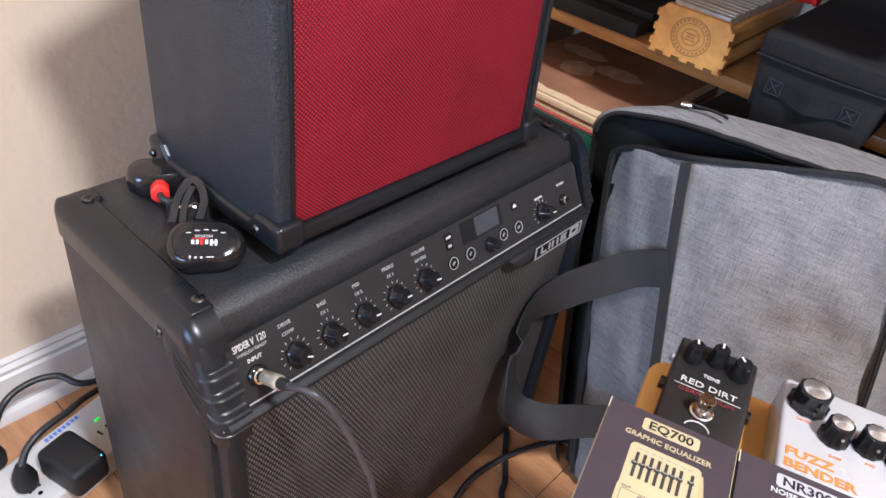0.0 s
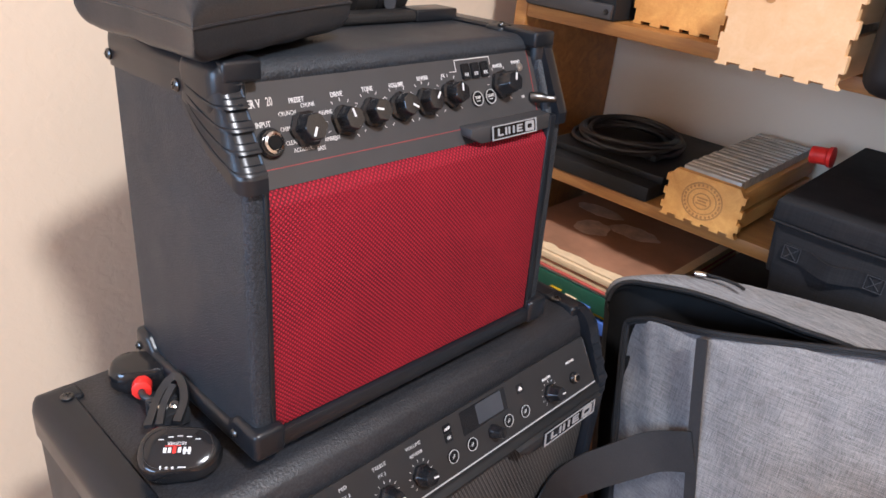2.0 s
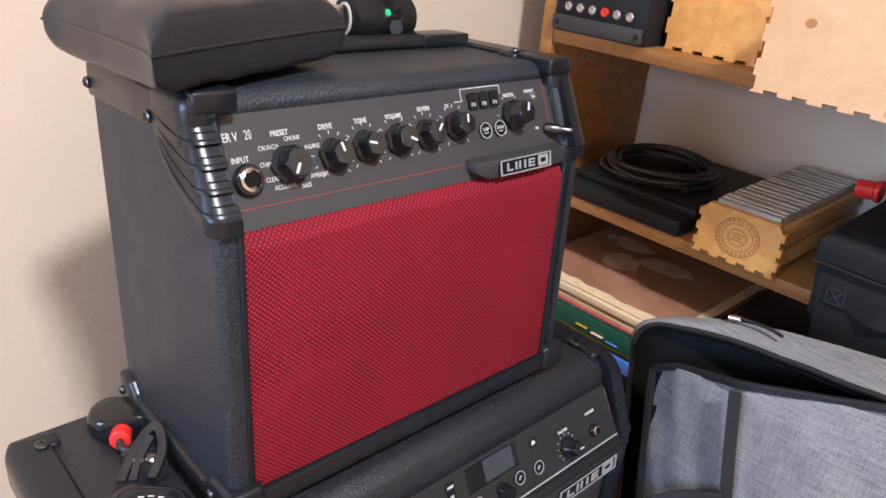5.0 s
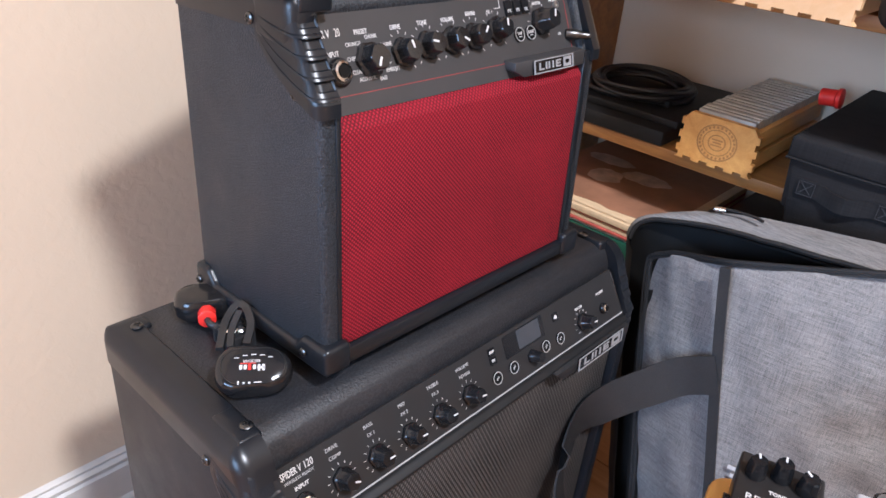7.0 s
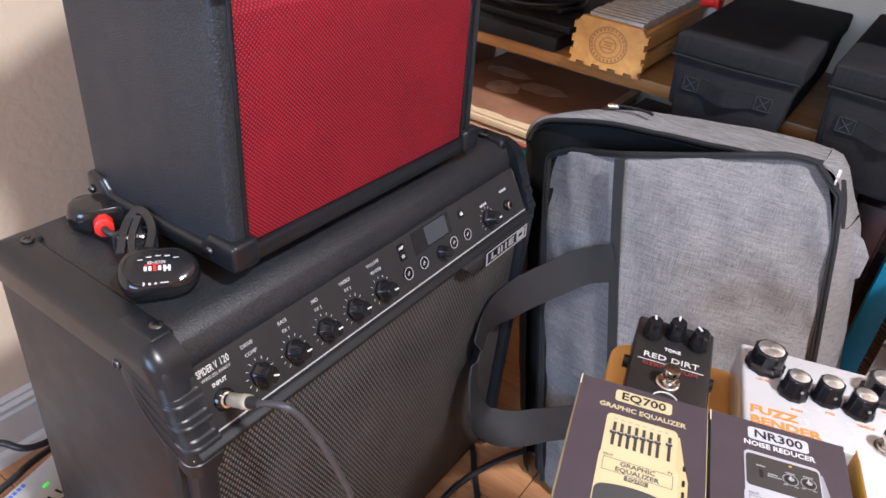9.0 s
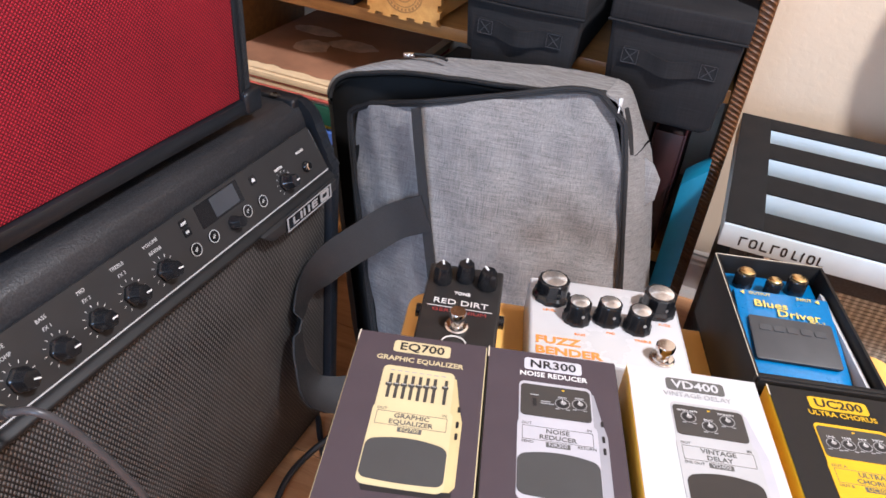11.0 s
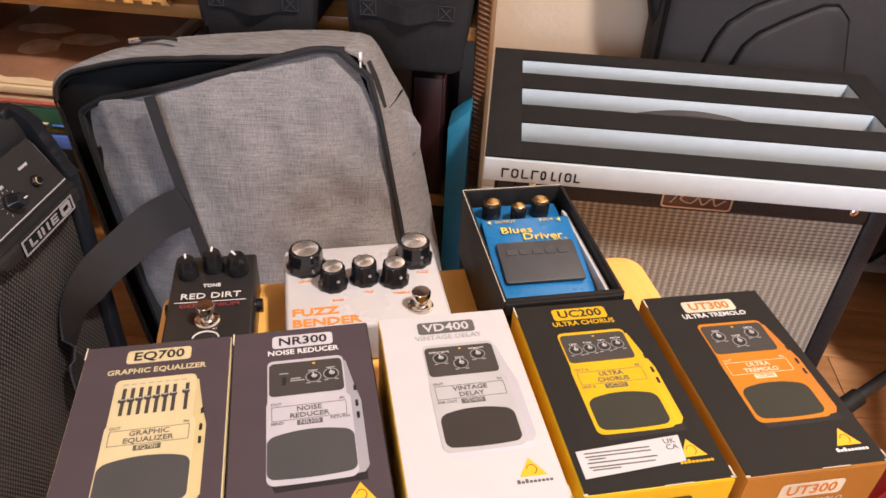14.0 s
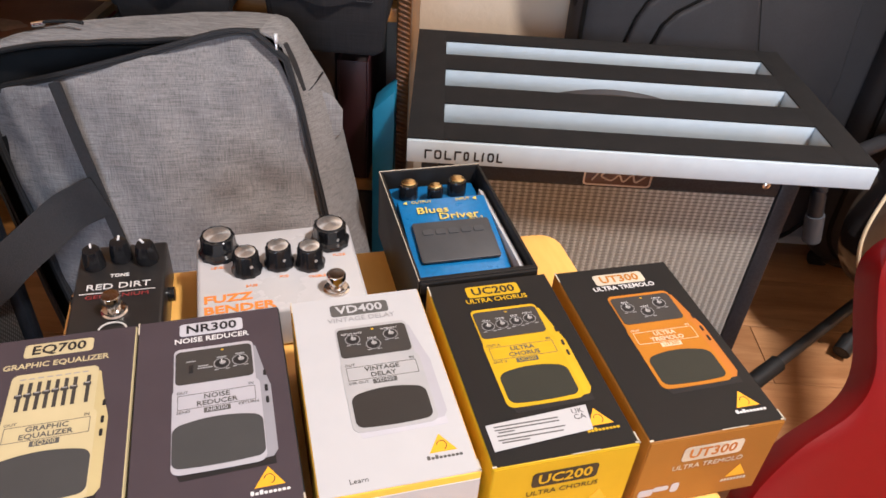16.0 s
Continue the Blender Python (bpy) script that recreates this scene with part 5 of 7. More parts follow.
black_pedal()
white_pedal()
boxed_blue_pedal()
# ---- the grey carrying bag ----
M_PALEMETAL = plain("nickel", (0.62, 0.61, 0.60), 0.3, 0.4)
BAG = frame_of((0.6483, 0.3533, 0.020), (0.1641, -0.9864, 0), (0.2392, 0.0398, 0.9701))  # x along the front, y away from the camera, z up
def bend(x, z):
    """How far the loose strip beside the seam falls back from the front plane."""
    return 0.42 * max(0.0, 0.086 + (0.470 - z) * 0.243 - x)


LEFT = [(0.098, 0.004), (0.082, 0.049), (0.052, 0.179), (0.019, 0.317), (-0.003, 0.424), (0.001, 0.442), (0.012, 0.451)]
TOP = [(0.012, 0.451), (0.079, 0.468), (0.160, 0.489), (0.245, 0.512), (0.280, 0.513)]
RIGHT = [(0.280, 0.513), (0.297, 0.505), (0.305, 0.487), (0.316, 0.442), (0.328, 0.377), (0.342, 0.301), (0.365, 0.159), (0.392, 0.004)]
REAR_LEFT = [(0.055, 0.004), (0.013, 0.153), (-0.013, 0.270), (-0.047, 0.430), (-0.051, 0.447)]
REAR_TOP = [(-0.051, 0.447), (-0.049, 0.459), (-0.040, 0.471), (-0.011, 0.486), (0.033, 0.501), (0.096, 0.513), (0.171, 0.520), (0.243, 0.524), (0.291, 0.522)]
REAR_RIGHT = [(0.291, 0.522), (0.308, 0.515), (0.328, 0.482), (0.350, 0.440), (0.367, 0.366), (0.383, 0.283), (0.405, 0.149), (0.430, 0.004)]


def lines3(pairs, y, steps=6):
    return curve_points([(x, y if not callable(y) else y(x), z) for x, z in pairs], steps)


def pick(points, f):
    """The point a fraction f along a polyline, by length."""
    lens = [0.0]
    for a, b in zip(points, points[1:]):
        lens.append(lens[-1] + (b - a).length)
    want = f * lens[-1]
    for i in range(1, len(lens)):
        if want <= lens[i] + 1e-9:
            return points[i - 1].lerp(points[i], (want - lens[i - 1]) / max(1e-9, lens[i] - lens[i - 1]))
    return points[-1].copy()


def carrying_bag():
    t = thing("carrying_bag", BAG, "grey melange fabric carrying bag standing half unzipped, black straps", "bag")
    left, right = lines3(LEFT[:-1], 0.0), lines3(RIGHT[::-1][:-2], 0.0)
    top = lines3(TOP, 0.0)
    # front panel: a soft, creased sheet
    nu, nv = 56, 84
    b = bmesh.new()
    grid = []
    for j in range(nv + 1):
        f = j / nv
        a, c = pick(left, f), pick(right, f)
        row = []
        for i in range(nu + 1):
            g = i / nu
            p = a.lerp(c, g)
            if f > 0.85:
                k = (f - 0.85) / 0.15
                tp = pick(top, g)
                p = p.lerp(Vector((tp.x, 0, tp.z)), k ** 1.6)
            puff = math.sin(math.pi * min(1, max(0, g))) ** 0.5 * math.sin(math.pi * min(1, f * 0.98 + 0.02)) ** 0.35
            crease = 0.0026 * noise.noise(Vector((p.x * 9 + p.z * 5, 1.3, p.z * 6))) + 0.0030 * noise.noise(Vector((p.x * 14, 3.1, p.z * 7))) + 0.0022 * noise.noise(Vector((p.x * 32, 7.7, p.z * 24)))
            ruck = 0.006 * max(0.0, noise.noise(Vector((p.x * 34 + p.z * 22, 4.4, p.z * 9)))) * max(0.0, 1 - max(0.0, p.x - 0.03) / 0.06)
            fold = ruck + 0.0045 * math.exp(-((p.x - 0.045 - 0.02 * math.sin(p.z * 25)) / 0.010) ** 2) * min(1, f * 2) * (1 if p.z > 0.40 else 0.35)
            row.append(b.verts.new((p.x, -0.013 * puff + crease * (1.6 + 1.8 * min(1.0, max(0.0, (p.x - 0.19) / 0.05))) - fold + bend(p.x, p.z), p.z)))
        grid.append(row)
    for j in range(nv):
        for i in range(nu):
            b.faces.new((grid[j][i], grid[j][i + 1], grid[j + 1][i + 1], grid[j + 1][i]))
    back = bmesh.ops.extrude_face_region(b, geom=b.faces[:])
    bmesh.ops.translate(b, verts=[v for v in back["geom"] if isinstance(v, bmesh.types.BMVert)], vec=(0, 0.004, 0))
    part("front_panel", b, M_BAG, t, "grey melange fabric front panel with creases")
    # piping and zip tape round the front panel
    loop = left + top[1:-1] + right[::-1]
    loop = [p + Vector((0, bend(p.x, p.z), 0)) for p in loop]
    part("zip_tape", sweep([p + Vector((0, -0.002, 0)) for p in loop], [(-0.0036, -0.0030), (0.0036, -0.0030), (0.0036, 0.0030), (-0.0036, 0.0030)], (0, 1, 0)), M_BAGBLACK, t, "black zip tape")
    part("zip_teeth", sweep([p + Vector((0, -0.0052, 0.0)) for p in loop], circle(0.0010, 6), (0, 1, 0)), M_RUBBER, t)
    # body behind: back sheet and gusset
    deep = 0.085

    def lip(x):
        return 0.002 + 0.070 * min(1.0, max(0.0, 1 - (x + 0.030) / 0.240)) ** 0.75

    back_lines = [lines3(q, deep) for q in (REAR_LEFT, REAR_TOP, REAR_RIGHT)]
    front_lines = [lines3(LEFT[:-2], 0.0), lines3(LEFT[-3:] + TOP[1:], 0.0), lines3(RIGHT, 0.0)]
    b = bmesh.new()
    rear = back_lines[0] + back_lines[1][1:] + back_lines[2][1:]
    vs = [b.verts.new(p) for p in rear]
    vc = b.verts.new((0.17, deep, 0.26))
    for i in range(len(vs) - 1):
        b.faces.new((vs[i], vs[i + 1], vc))
    b.faces.new((vs[-1], vs[0], vc))
    part("back_panel", b, M_BAG, t)

    def gusset(front, back, near, steps, rows, bulge, mat, name, label="", inner=0.0):
        b2 = bmesh.new()
        g2, edge = [], []
        for k in range(steps + 1):
            p, q = pick(front, k / steps), pick(back, k / steps)
            y0 = (near(q.x) if callable(near) else near) + (bend(p.x, p.z) if not callable(near) else 0.0)
            out = (Vector((q.x, 0, q.z)) - Vector((0.17, 0, 0.26))).normalized()
            line = []
            for r in range(rows + 1):
                f = (y0 + (deep - y0) * r / rows) / deep
                at = p.lerp(q, f) + out * (bulge * math.sin(math.pi * r / rows) + 0.0014 * noise.noise(Vector((q.x * 30, r * 0.6, q.z * 30))) - inner)
                at.y = y0 + (deep - y0) * r / rows
                line.append(at)
            edge.append(line[0].copy())
            g2.append([b2.verts.new(a) for a in line])
        for k in range(steps):
            for r in range(rows):
                b2.faces.new((g2[k][r], g2[k][r + 1], g2[k + 1][r + 1], g2[k + 1][r]))
        bk = bmesh.ops.extrude_face_region(b2, geom=b2.faces[:])
        bmesh.ops.translate(b2, verts=[v for v in bk["geom"] if isinstance(v, bmesh.types.BMVert)], vec=(0, 0, -0.0022))
        part(name, b2, mat, t, label)
        return edge

    gusset(front_lines[0], back_lines[0], 0.004, 30, 6, 0.004, M_LINING, "zip_gusset", "glossy black side gusset")
    edge = gusset(front_lines[1], back_lines[1], lip, 60, 8, 0.003, M_BAG, "top_gusset", "grey fabric top with the zip half open")
    gusset(front_lines[1], back_lines[1], lambda x: lip(x) + 0.001, 60, 8, 0.003, M_LINING, "top_lining", "", 0.0045)
    gusset(front_lines[2], back_lines[2], 0.003, 40, 7, 0.005, M_BAG, "side_gusset", "grey fabric side")
    part("flap_piping", sweep([p + Vector((0, 0, 0.0005)) for p in edge], circle(0.0030, 8)), M_BAGBLACK, t, "black piping along the open flap")
    part("rear_lining", prism([(0.17 + (p.x - 0.17) * 0.97, deep - 0.0045, 0.26 + (p.z - 0.26) * 0.97) for p in rear], (0, 0.002, 0)), M_LINING, t)
    inside = [(x, z - 0.030) for x, z in LEFT[:-2] + TOP[1:]] + [(x - 0.006, z - 0.02) for x, z in RIGHT[1:]]
    part("lining", prism([(x, 0.040, max(0.006, z)) for x, z in inside], (0, deep - 0.048, 0)), M_LINING, t, "dark inside of the bag")
    # seam band and handle
    band = [(0.086, 0.466), (0.096, 0.420), (0.108, 0.369), (0.121, 0.316), (0.150, 0.20), (0.190, 0.01)]
    part("seam_band", sweep(curve_points([(x, -0.0155, z) for x, z in band], 10), [(-0.0055, -0.0012), (0.0055, -0.0012), (0.0055, 0.0012), (-0.0055, 0.0012)], (0, 1, 0)), M_BAGBLACK, t, "black woven seam band")
    hw = 0.0215
    strap = [(0.114, -0.0180, 0.352, 0.0), (0.080, -0.020, 0.336, 0.0), (0.053, -0.030, 0.314, 0.1), (0.026, -0.045, 0.291, 0.2), (0.008, -0.056, 0.268, 0.4), (-0.004, -0.066, 0.240, 0.7), (-0.004, -0.075, 0.198, 0.9),
             (0.006, -0.084, 0.166, 0.9), (0.021, -0.085, 0.139, 0.7), (0.037, -0.080, 0.130, 0.55), (0.060, -0.066, 0.128, 0.35), (0.092, -0.040, 0.135, 0.1), (0.128, -0.018, 0.145, 0.0)]
    pts = curve_points([q[:3] for q in strap], 6)
    turned = [q0[3] + (q1[3] - q0[3]) * k / 6 for q0, q1 in zip(strap, strap[1:]) for k in range(6)] + [strap[-1][3]]
    b = bmesh.new()
    rows = []
    for k, (p, a) in enumerate(zip(pts, turned)):
        way = (pts[min(k + 1, len(pts) - 1)] - pts[max(k - 1, 0)]).normalized()
        upright = Vector((0, 1, 0)).cross(way).normalized()
        if upright.z < 0 and k < len(pts) // 2 or upright.z > 0 and k >= len(pts) // 2:
            upright = -upright
        across = upright.lerp(Vector((0.30, -1.0, 0.05)), a)
        across = (across - way * across.dot(way)).normalized()
        thin = across.cross(way).normalized() * 0.0011
        rows.append([b.verts.new(p - across * hw - thin), b.verts.new(p + across * hw - thin), b.verts.new(p + across * hw + thin), b.verts.new(p - across * hw + thin)])
    for r0, r1 in zip(rows, rows[1:]):
        for k in range(4):
            b.faces.new((r0[k], r0[(k + 1) % 4], r1[(k + 1) % 4], r1[k]))
    b.faces.new(rows[0])
    b.faces.new(rows[-1])
    part("handle", b, M_BAGBLACK, t, "black webbing carrying handle")
    # side tab, zip end and seam on the side
    part("side_tab", prism([(0.335, 0.050, 0.448), (0.350, 0.050, 0.440), (0.361, 0.050, 0.424), (0.360, 0.050, 0.400), (0.348, 0.050, 0.388)], (0, 0.007, 0), 0.001), M_BAG, t, "dark grey fastening tab")
    part("zip_end", sweep(curve_points([(0.301, 0.009, 0.500), (0.310, 0.012, 0.478), (0.317, 0.014, 0.452)], 4), [(-0.0020, -0.0060), (0.0020, -0.0060), (0.0020, 0.0060), (-0.0020, 0.0060)]), M_BAGBLACK, t, "black zip end")
    part("side_seam", tube([(0.3135, 0.004, 0.446), (0.327, 0.030, 0.452), (0.340, 0.070, 0.462)], 0.0011, 5), M_LINING, t)
    # zip pull and tag
    pull = part("zip_pull", box((0.2945, -0.0085, 0.504), (0.2985, -0.0040, 0.513), 0.0012), M_PALEMETAL, t, "silver zip pull")
    part("pull_tab", box((0.2955, -0.0075, 0.497), (0.2975, -0.0060, 0.5035), 0.0006), M_PALEMETAL, pull)
    tag = part("zip_tag", tube([(0.056, 0.074, 0.512), (0.072, 0.070, 0.5135), (0.088, 0.064, 0.5140), (0.098, 0.058, 0.5130)], 0.0018, 5), M_BAGBLACK, t, "black cord zip tag")
    part("tag_ring", lathe([(0.0030, 0), (0.0030, 0.012), (0.002, 0.013)], 12, frame_of((0.042, 0.077, 0.5085), (0, 1, 0), (1, 0, 0.15))), M_CHROME, tag)
    marks = bars([(0.160 + 0.0062 * (i // 2) * 0 + (0.0050 if i % 2 else 0), 0.242 + 0.0085 * i, 0.0105, 0.0046) for i in range(3)], None, 0, 0.0006)
    part("wordmark_bars", marks, M_GREYPRINT, t, "white printed mark", frame_of((0, -0.0165, 0), (1, 0, 0), (0, -1, 0)))
    return t


carrying_bag()
M_SILVERTHREAD = plain("grille_backing", (0.035, 0.030, 0.025), 0.7)
M_BADGEBROWN = plain("badge_brown", (0.09, 0.045, 0.030), 0.3)
M_HANDLE = plain("dark_brown_plastic", (0.030, 0.020, 0.016), 0.32, vary=0.15)
M_SLEEVE = plain("grey_rubber", (0.06, 0.065, 0.075), 0.5)
# ---- pedalboard, silver-grille amplifier, guitars and gig bags ----
BOARD = frame_of((0.8035, -0.0540, 0.3925), (0.020, -0.9998, 0), (0, 0, 1))  # x along the front, y away from the camera


def pedalboard():
    t = thing("pedalboard", BOARD, "black-topped pedalboard with pale painted frame and three slots", "pedalboard")
    w, d, h = 0.508, 0.316, 0.0285
    rails = ((0.0, 0.039), (0.087, 0.135), (0.1845, 0.232), (0.278, d))
    for a, b in rails:
        r = part("rail", box((0.0386, a, 0), (0.4734, b, h - 0.0022), 0.0012), M_BOARD, t, "pale painted metal rail")
        part("carpet", box((0.0384, a + 0.0003, h - 0.002), (0.4736, b - 0.0003, h), 0.0005), M_FELT, r, "black hook carpet strip")
    for a, b in ((0.0, 0.0385), (0.4735, w)):
        r = part("end_rail", box((a, 0, 0), (b, d, h - 0.0022), 0.0012), M_BOARD, t)
        part("carpet", box((a, 0.0003, h - 0.002), (b, d - 0.0003, h), 0.0003), M_FELT, r)
    part("front_fascia", box((0, -0.0030, 0), (w, -0.0002, h - 0.0022), 0.0010), M_BOARD, t, "pale painted front edge with a black printed mark")
    front = frame_of((0, -0.0032, 0), (1, 0, 0), (0, -1, 0))
    marks = None
    for i, (x, wd) in enumerate(((0.0230, 0.0065), (0.0315, 0.0065), (0.0405, 0.0065), (0.0490, 0.0060), (0.0565, 0.0050), (0.0660, 0.0050), (0.0715, 0.0016), (0.0780, 0.0060), (0.0860, 0.0055))):
        if i % 3 == 1:
            marks = ring_flat(rounded(wd, 0.0090, 0.0024, 4, x, 0.0108), rounded(wd - 0.0032, 0.0058, 0.0014, 4, x, 0.0108), 0.0002, 0, marks)
        elif i % 3 == 2:
            marks = bars([(x - wd * 0.38, 0.0108, 0.0016, 0.0088), (x + wd * 0.1, 0.0070, wd * 0.75, 0.0016)], marks)
        else:
            marks = bars([(x, 0.0144, wd, 0.0016), (x - wd * 0.38, 0.0099, 0.0016, 0.0072)], marks)
    part("wordmark_shapes", marks, M_INK, t, "black printed mark", front @ Matrix.Translation((-0.0050, -0.0025, 0)) @ Matrix.Diagonal((1.22, 1.25, 1, 1)))
    for x in (0.03, w - 0.05):
        for y in (0.05, d - 0.04):
            part("foot", box((x, y, -0.0015), (x + 0.012, y + 0.012, 0.0), 0.0003), M_RUBBER, t)
    return t


def silver_amp():
    """Black amplifier with a silver grille below the pedalboard."""
    h = 0.3905
    t = thing("silver_grille_amplifier", BOARD @ Matrix.Translation((0.016, 0.030, -0.3925)), "black guitar amplifier with silver woven grille under the pedalboard", "amplifier")
    w, d = 0.436, 0.225
    part("cabinet", box((0, 0.012, 0.010), (w, d, h), 0.010, 3), M_TOLEX, t, "black vinyl cabinet")
    for lo, hi in (((0, 0, 0.012), (0.020, 0.014, h - 0.002)), ((w - 0.022, 0, 0.012), (w, 0.014, h - 0.002)), ((0.0205, 0.0005, h - 0.035), (w - 0.0225, 0.013, h - 0.003)), ((0.0205, 0.0005, 0.013), (w - 0.0225, 0.013, 0.034))):
        part("front_frame", box(lo, hi, 0.003), M_TOLEX, t)
    g = part("grille", box((0.021, 0.004, 0.0345), (w - 0.023, 0.0115, h - 0.0355), 0.001), M_SILVERTHREAD, t, "silver and brown woven grille cloth")
    ribs = None
    for i in range(68):
        z = 0.037 + i * 0.00467
        ribs = box((0.0215, 0.0030, z), (w - 0.0235, 0.0045, z + 0.0035), 0.0, 2, ribs)
    part("grille_ribs", ribs, M_SILVER, g)
    plate = part("badge_plate", box((0.186, -0.0015, h - 0.032), (0.262, 0.0005, h - 0.008), 0.003), M_BADGEBROWN, t, "brown and silver badge with a script-like mark")
    part("badge_rim", ring_flat(rounded(0.078, 0.024, 0.004, 3), rounded(0.074, 0.020, 0.003, 3), 0.0005), M_STEEL, plate, "", frame_of((0.224, -0.0016, h - 0.020), (1, 0, 0), (0, -1, 0)))
    part("script_mark", sweep(curve_points([(0.195, -0.002, h - 0.025), (0.203, -0.002, h - 0.013), (0.211, -0.002, h - 0.012), (0.205, -0.002, h - 0.019), (0.217, -0.002, h - 0.024), (0.225, -0.002, h - 0.017), (0.231, -0.002, h - 0.025), (0.240, -0.002, h - 0.016), (0.245, -0.002, h - 0.025), (0.255, -0.002, h - 0.017)], 5), circle(0.0011, 6), (0, 1, 0)), M_STEEL, plate)
    for x in (0.040, w - 0.040):
        part("band_screw", lathe([(0.0046, 0), (0.0046, 0.0008), (0.0034, 0.0020), (0.0004, 0.0024)], 20), M_CHROME, t, "chrome screw", frame_of((x, 0.0004, h - 0.020), (1, 0, 0), (0, -1, 0)))
    arch = [(0.142 + 0.19 * k / 24, 0.148, h - 0.002 + 0.0165 * math.sin(math.pi * k / 24) ** 0.9) for k in range(25)]
    part("strap_handle", sweep([Vector(p) for p in arch], [(-0.011, -0.0022), (0.011, -0.0022), (0.009, 0.0018), (-0.009, 0.0018)]), M_HANDLE, t, "arched dark brown moulded handle")
    for x in (0.03, w - 0.05):
        for y in (0.03, d - 0.04):
            part("foot", lathe([(0.012, 0), (0.014, 0.012)], 14, pose(x, y, 0)), M_RUBBER, t)
    return t


pedalboard()
silver_amp()


def guitar_outline(s, cut=True):
    """Half-rounded electric body outline: waist, two bouts, in its own plane."""
    pts = [(0.0, -0.215), (0.085, -0.205), (0.145, -0.165), (0.165, -0.105), (0.145, -0.040), (0.112, 0.015), (0.108, 0.055), (0.128, 0.105), (0.140, 0.150), (0.118, 0.185), (0.085, 0.170), (0.055, 0.140), (0.030, 0.135),
           (-0.030, 0.135), (-0.055, 0.140), (-0.085, 0.170), (-0.118, 0.185), (-0.140, 0.150), (-0.128, 0.105), (-0.108, 0.055), (-0.112, 0.015), (-0.145, -0.040), (-0.165, -0.105), (-0.145, -0.165), (-0.085, -0.205)]
    return [(p.x * s, p.y * s) for p in curve_points([(x, y, 0) for x, y in pts], 5, True)]


def body_with_dome(outline, thick, dome, bm=None):
    """A guitar body: straight sides, rounded rims, a gently domed top facing +z."""
    b = bmesh.new()
    rings = []
    for k, z in ((1.0, 0.0), (1.0, thick * 0.85), (0.985, thick), (0.93, thick + dome * 0.45), (0.75, thick + dome * 0.8), (0.45, thick + dome), (0.12, thick + dome)):
        rings.append([b.verts.new((x * k, y * k, z)) for x, y in outline])
    n = len(outline)
    for r0, r1 in zip(rings, rings[1:]):
        for i in range(n):
            b.faces.new((r0[i], r0[(i + 1) % n], r1[(i + 1) % n], r1[i]))
    b.faces.new(rings[0])
    b.faces.new(rings[-1])
    return join(bm, b)


def guitar(name, m, s, body_mat, label, binding=True):
    t = thing(name, m, label, "guitar", "guitars on stands")
    out = guitar_outline(s)
    part("body", body_with_dome(out, 0.040, 0.006), body_mat, t)
    if binding:
        part("binding", sweep([Vector((x * 0.995, y * 0.995, 0.0395)) for x, y in out], circle(0.0026, 8), closed=True), M_BINDING, t, "cream edge binding")
    neck = box((-0.022, 0.10 * s, 0.036), (0.022, 0.62, 0.058), 0.006)
    part("neck", neck, body_mat, t)
    part("fingerboard", box((-0.021, 0.08 * s, 0.0585), (0.021, 0.62, 0.064), 0.001), M_KNOB, t, "dark fingerboard")
    part("bridge", box((-0.045, -0.075 * s, 0.046), (0.045, -0.060 * s, 0.056), 0.002), M_CHROME, t)
    return t


guitar("red_guitar", frame_of((0.594, -0.615, 0.198), (-0.224, -0.938, -0.268), (-0.783, 0.009, 0.622)), 1.1, M_REDGUITAR, "cherry red glossy electric guitar leaning on its stand beside the stool", False)
guitar("dark_guitar", frame_of((1.046, -0.837, 0.352), (0.25, -0.96, 0.02), (-0.95, -0.24, 0.18)), 1.15, M_BLACKGUITAR, "dark glossy guitar with cream binding on a stand")


def guitar_stand():
    t = thing("guitar_stand", pose(1.090, -0.862, 0), "black tubular guitar stand with rubber feet", "guitar stand")
    hub = Vector((0.0, 0.0, 0.088))
    for foot in ((-0.215, 0.291, 0.014), (0.114, 0.082, 0.016), (-0.137, 0.127, 0.016)):
        f = Vector(foot)
        leg = part("leg", tube([hub, hub.lerp(f, 0.5), f], 0.0090, 4), M_CABLE, t)
        part("rubber_foot", tube([f + (hub - f) * 0.16, f], 0.0135, 3), M_RUBBER, leg)
    part("post", tube([(0.0, 0, 0.07), (0.04, 0, 0.40)], 0.010, 2), M_CABLE, t)
    arm = part("arm", tube([(0.036, 0.0, 0.36), (-0.03, 0.12, 0.345), (-0.105, 0.235, 0.335), (-0.119, 0.258, 0.305), (-0.120, 0.249, 0.250)], 0.0105, 5), M_CABLE, t)
    part("rubber_sleeve", tube([(-0.120, 0.250, 0.256), (-0.120, 0.240, 0.2135)], 0.0128, 3), M_SLEEVE, arm, "grey rubber sleeve")
    return t


guitar_stand()


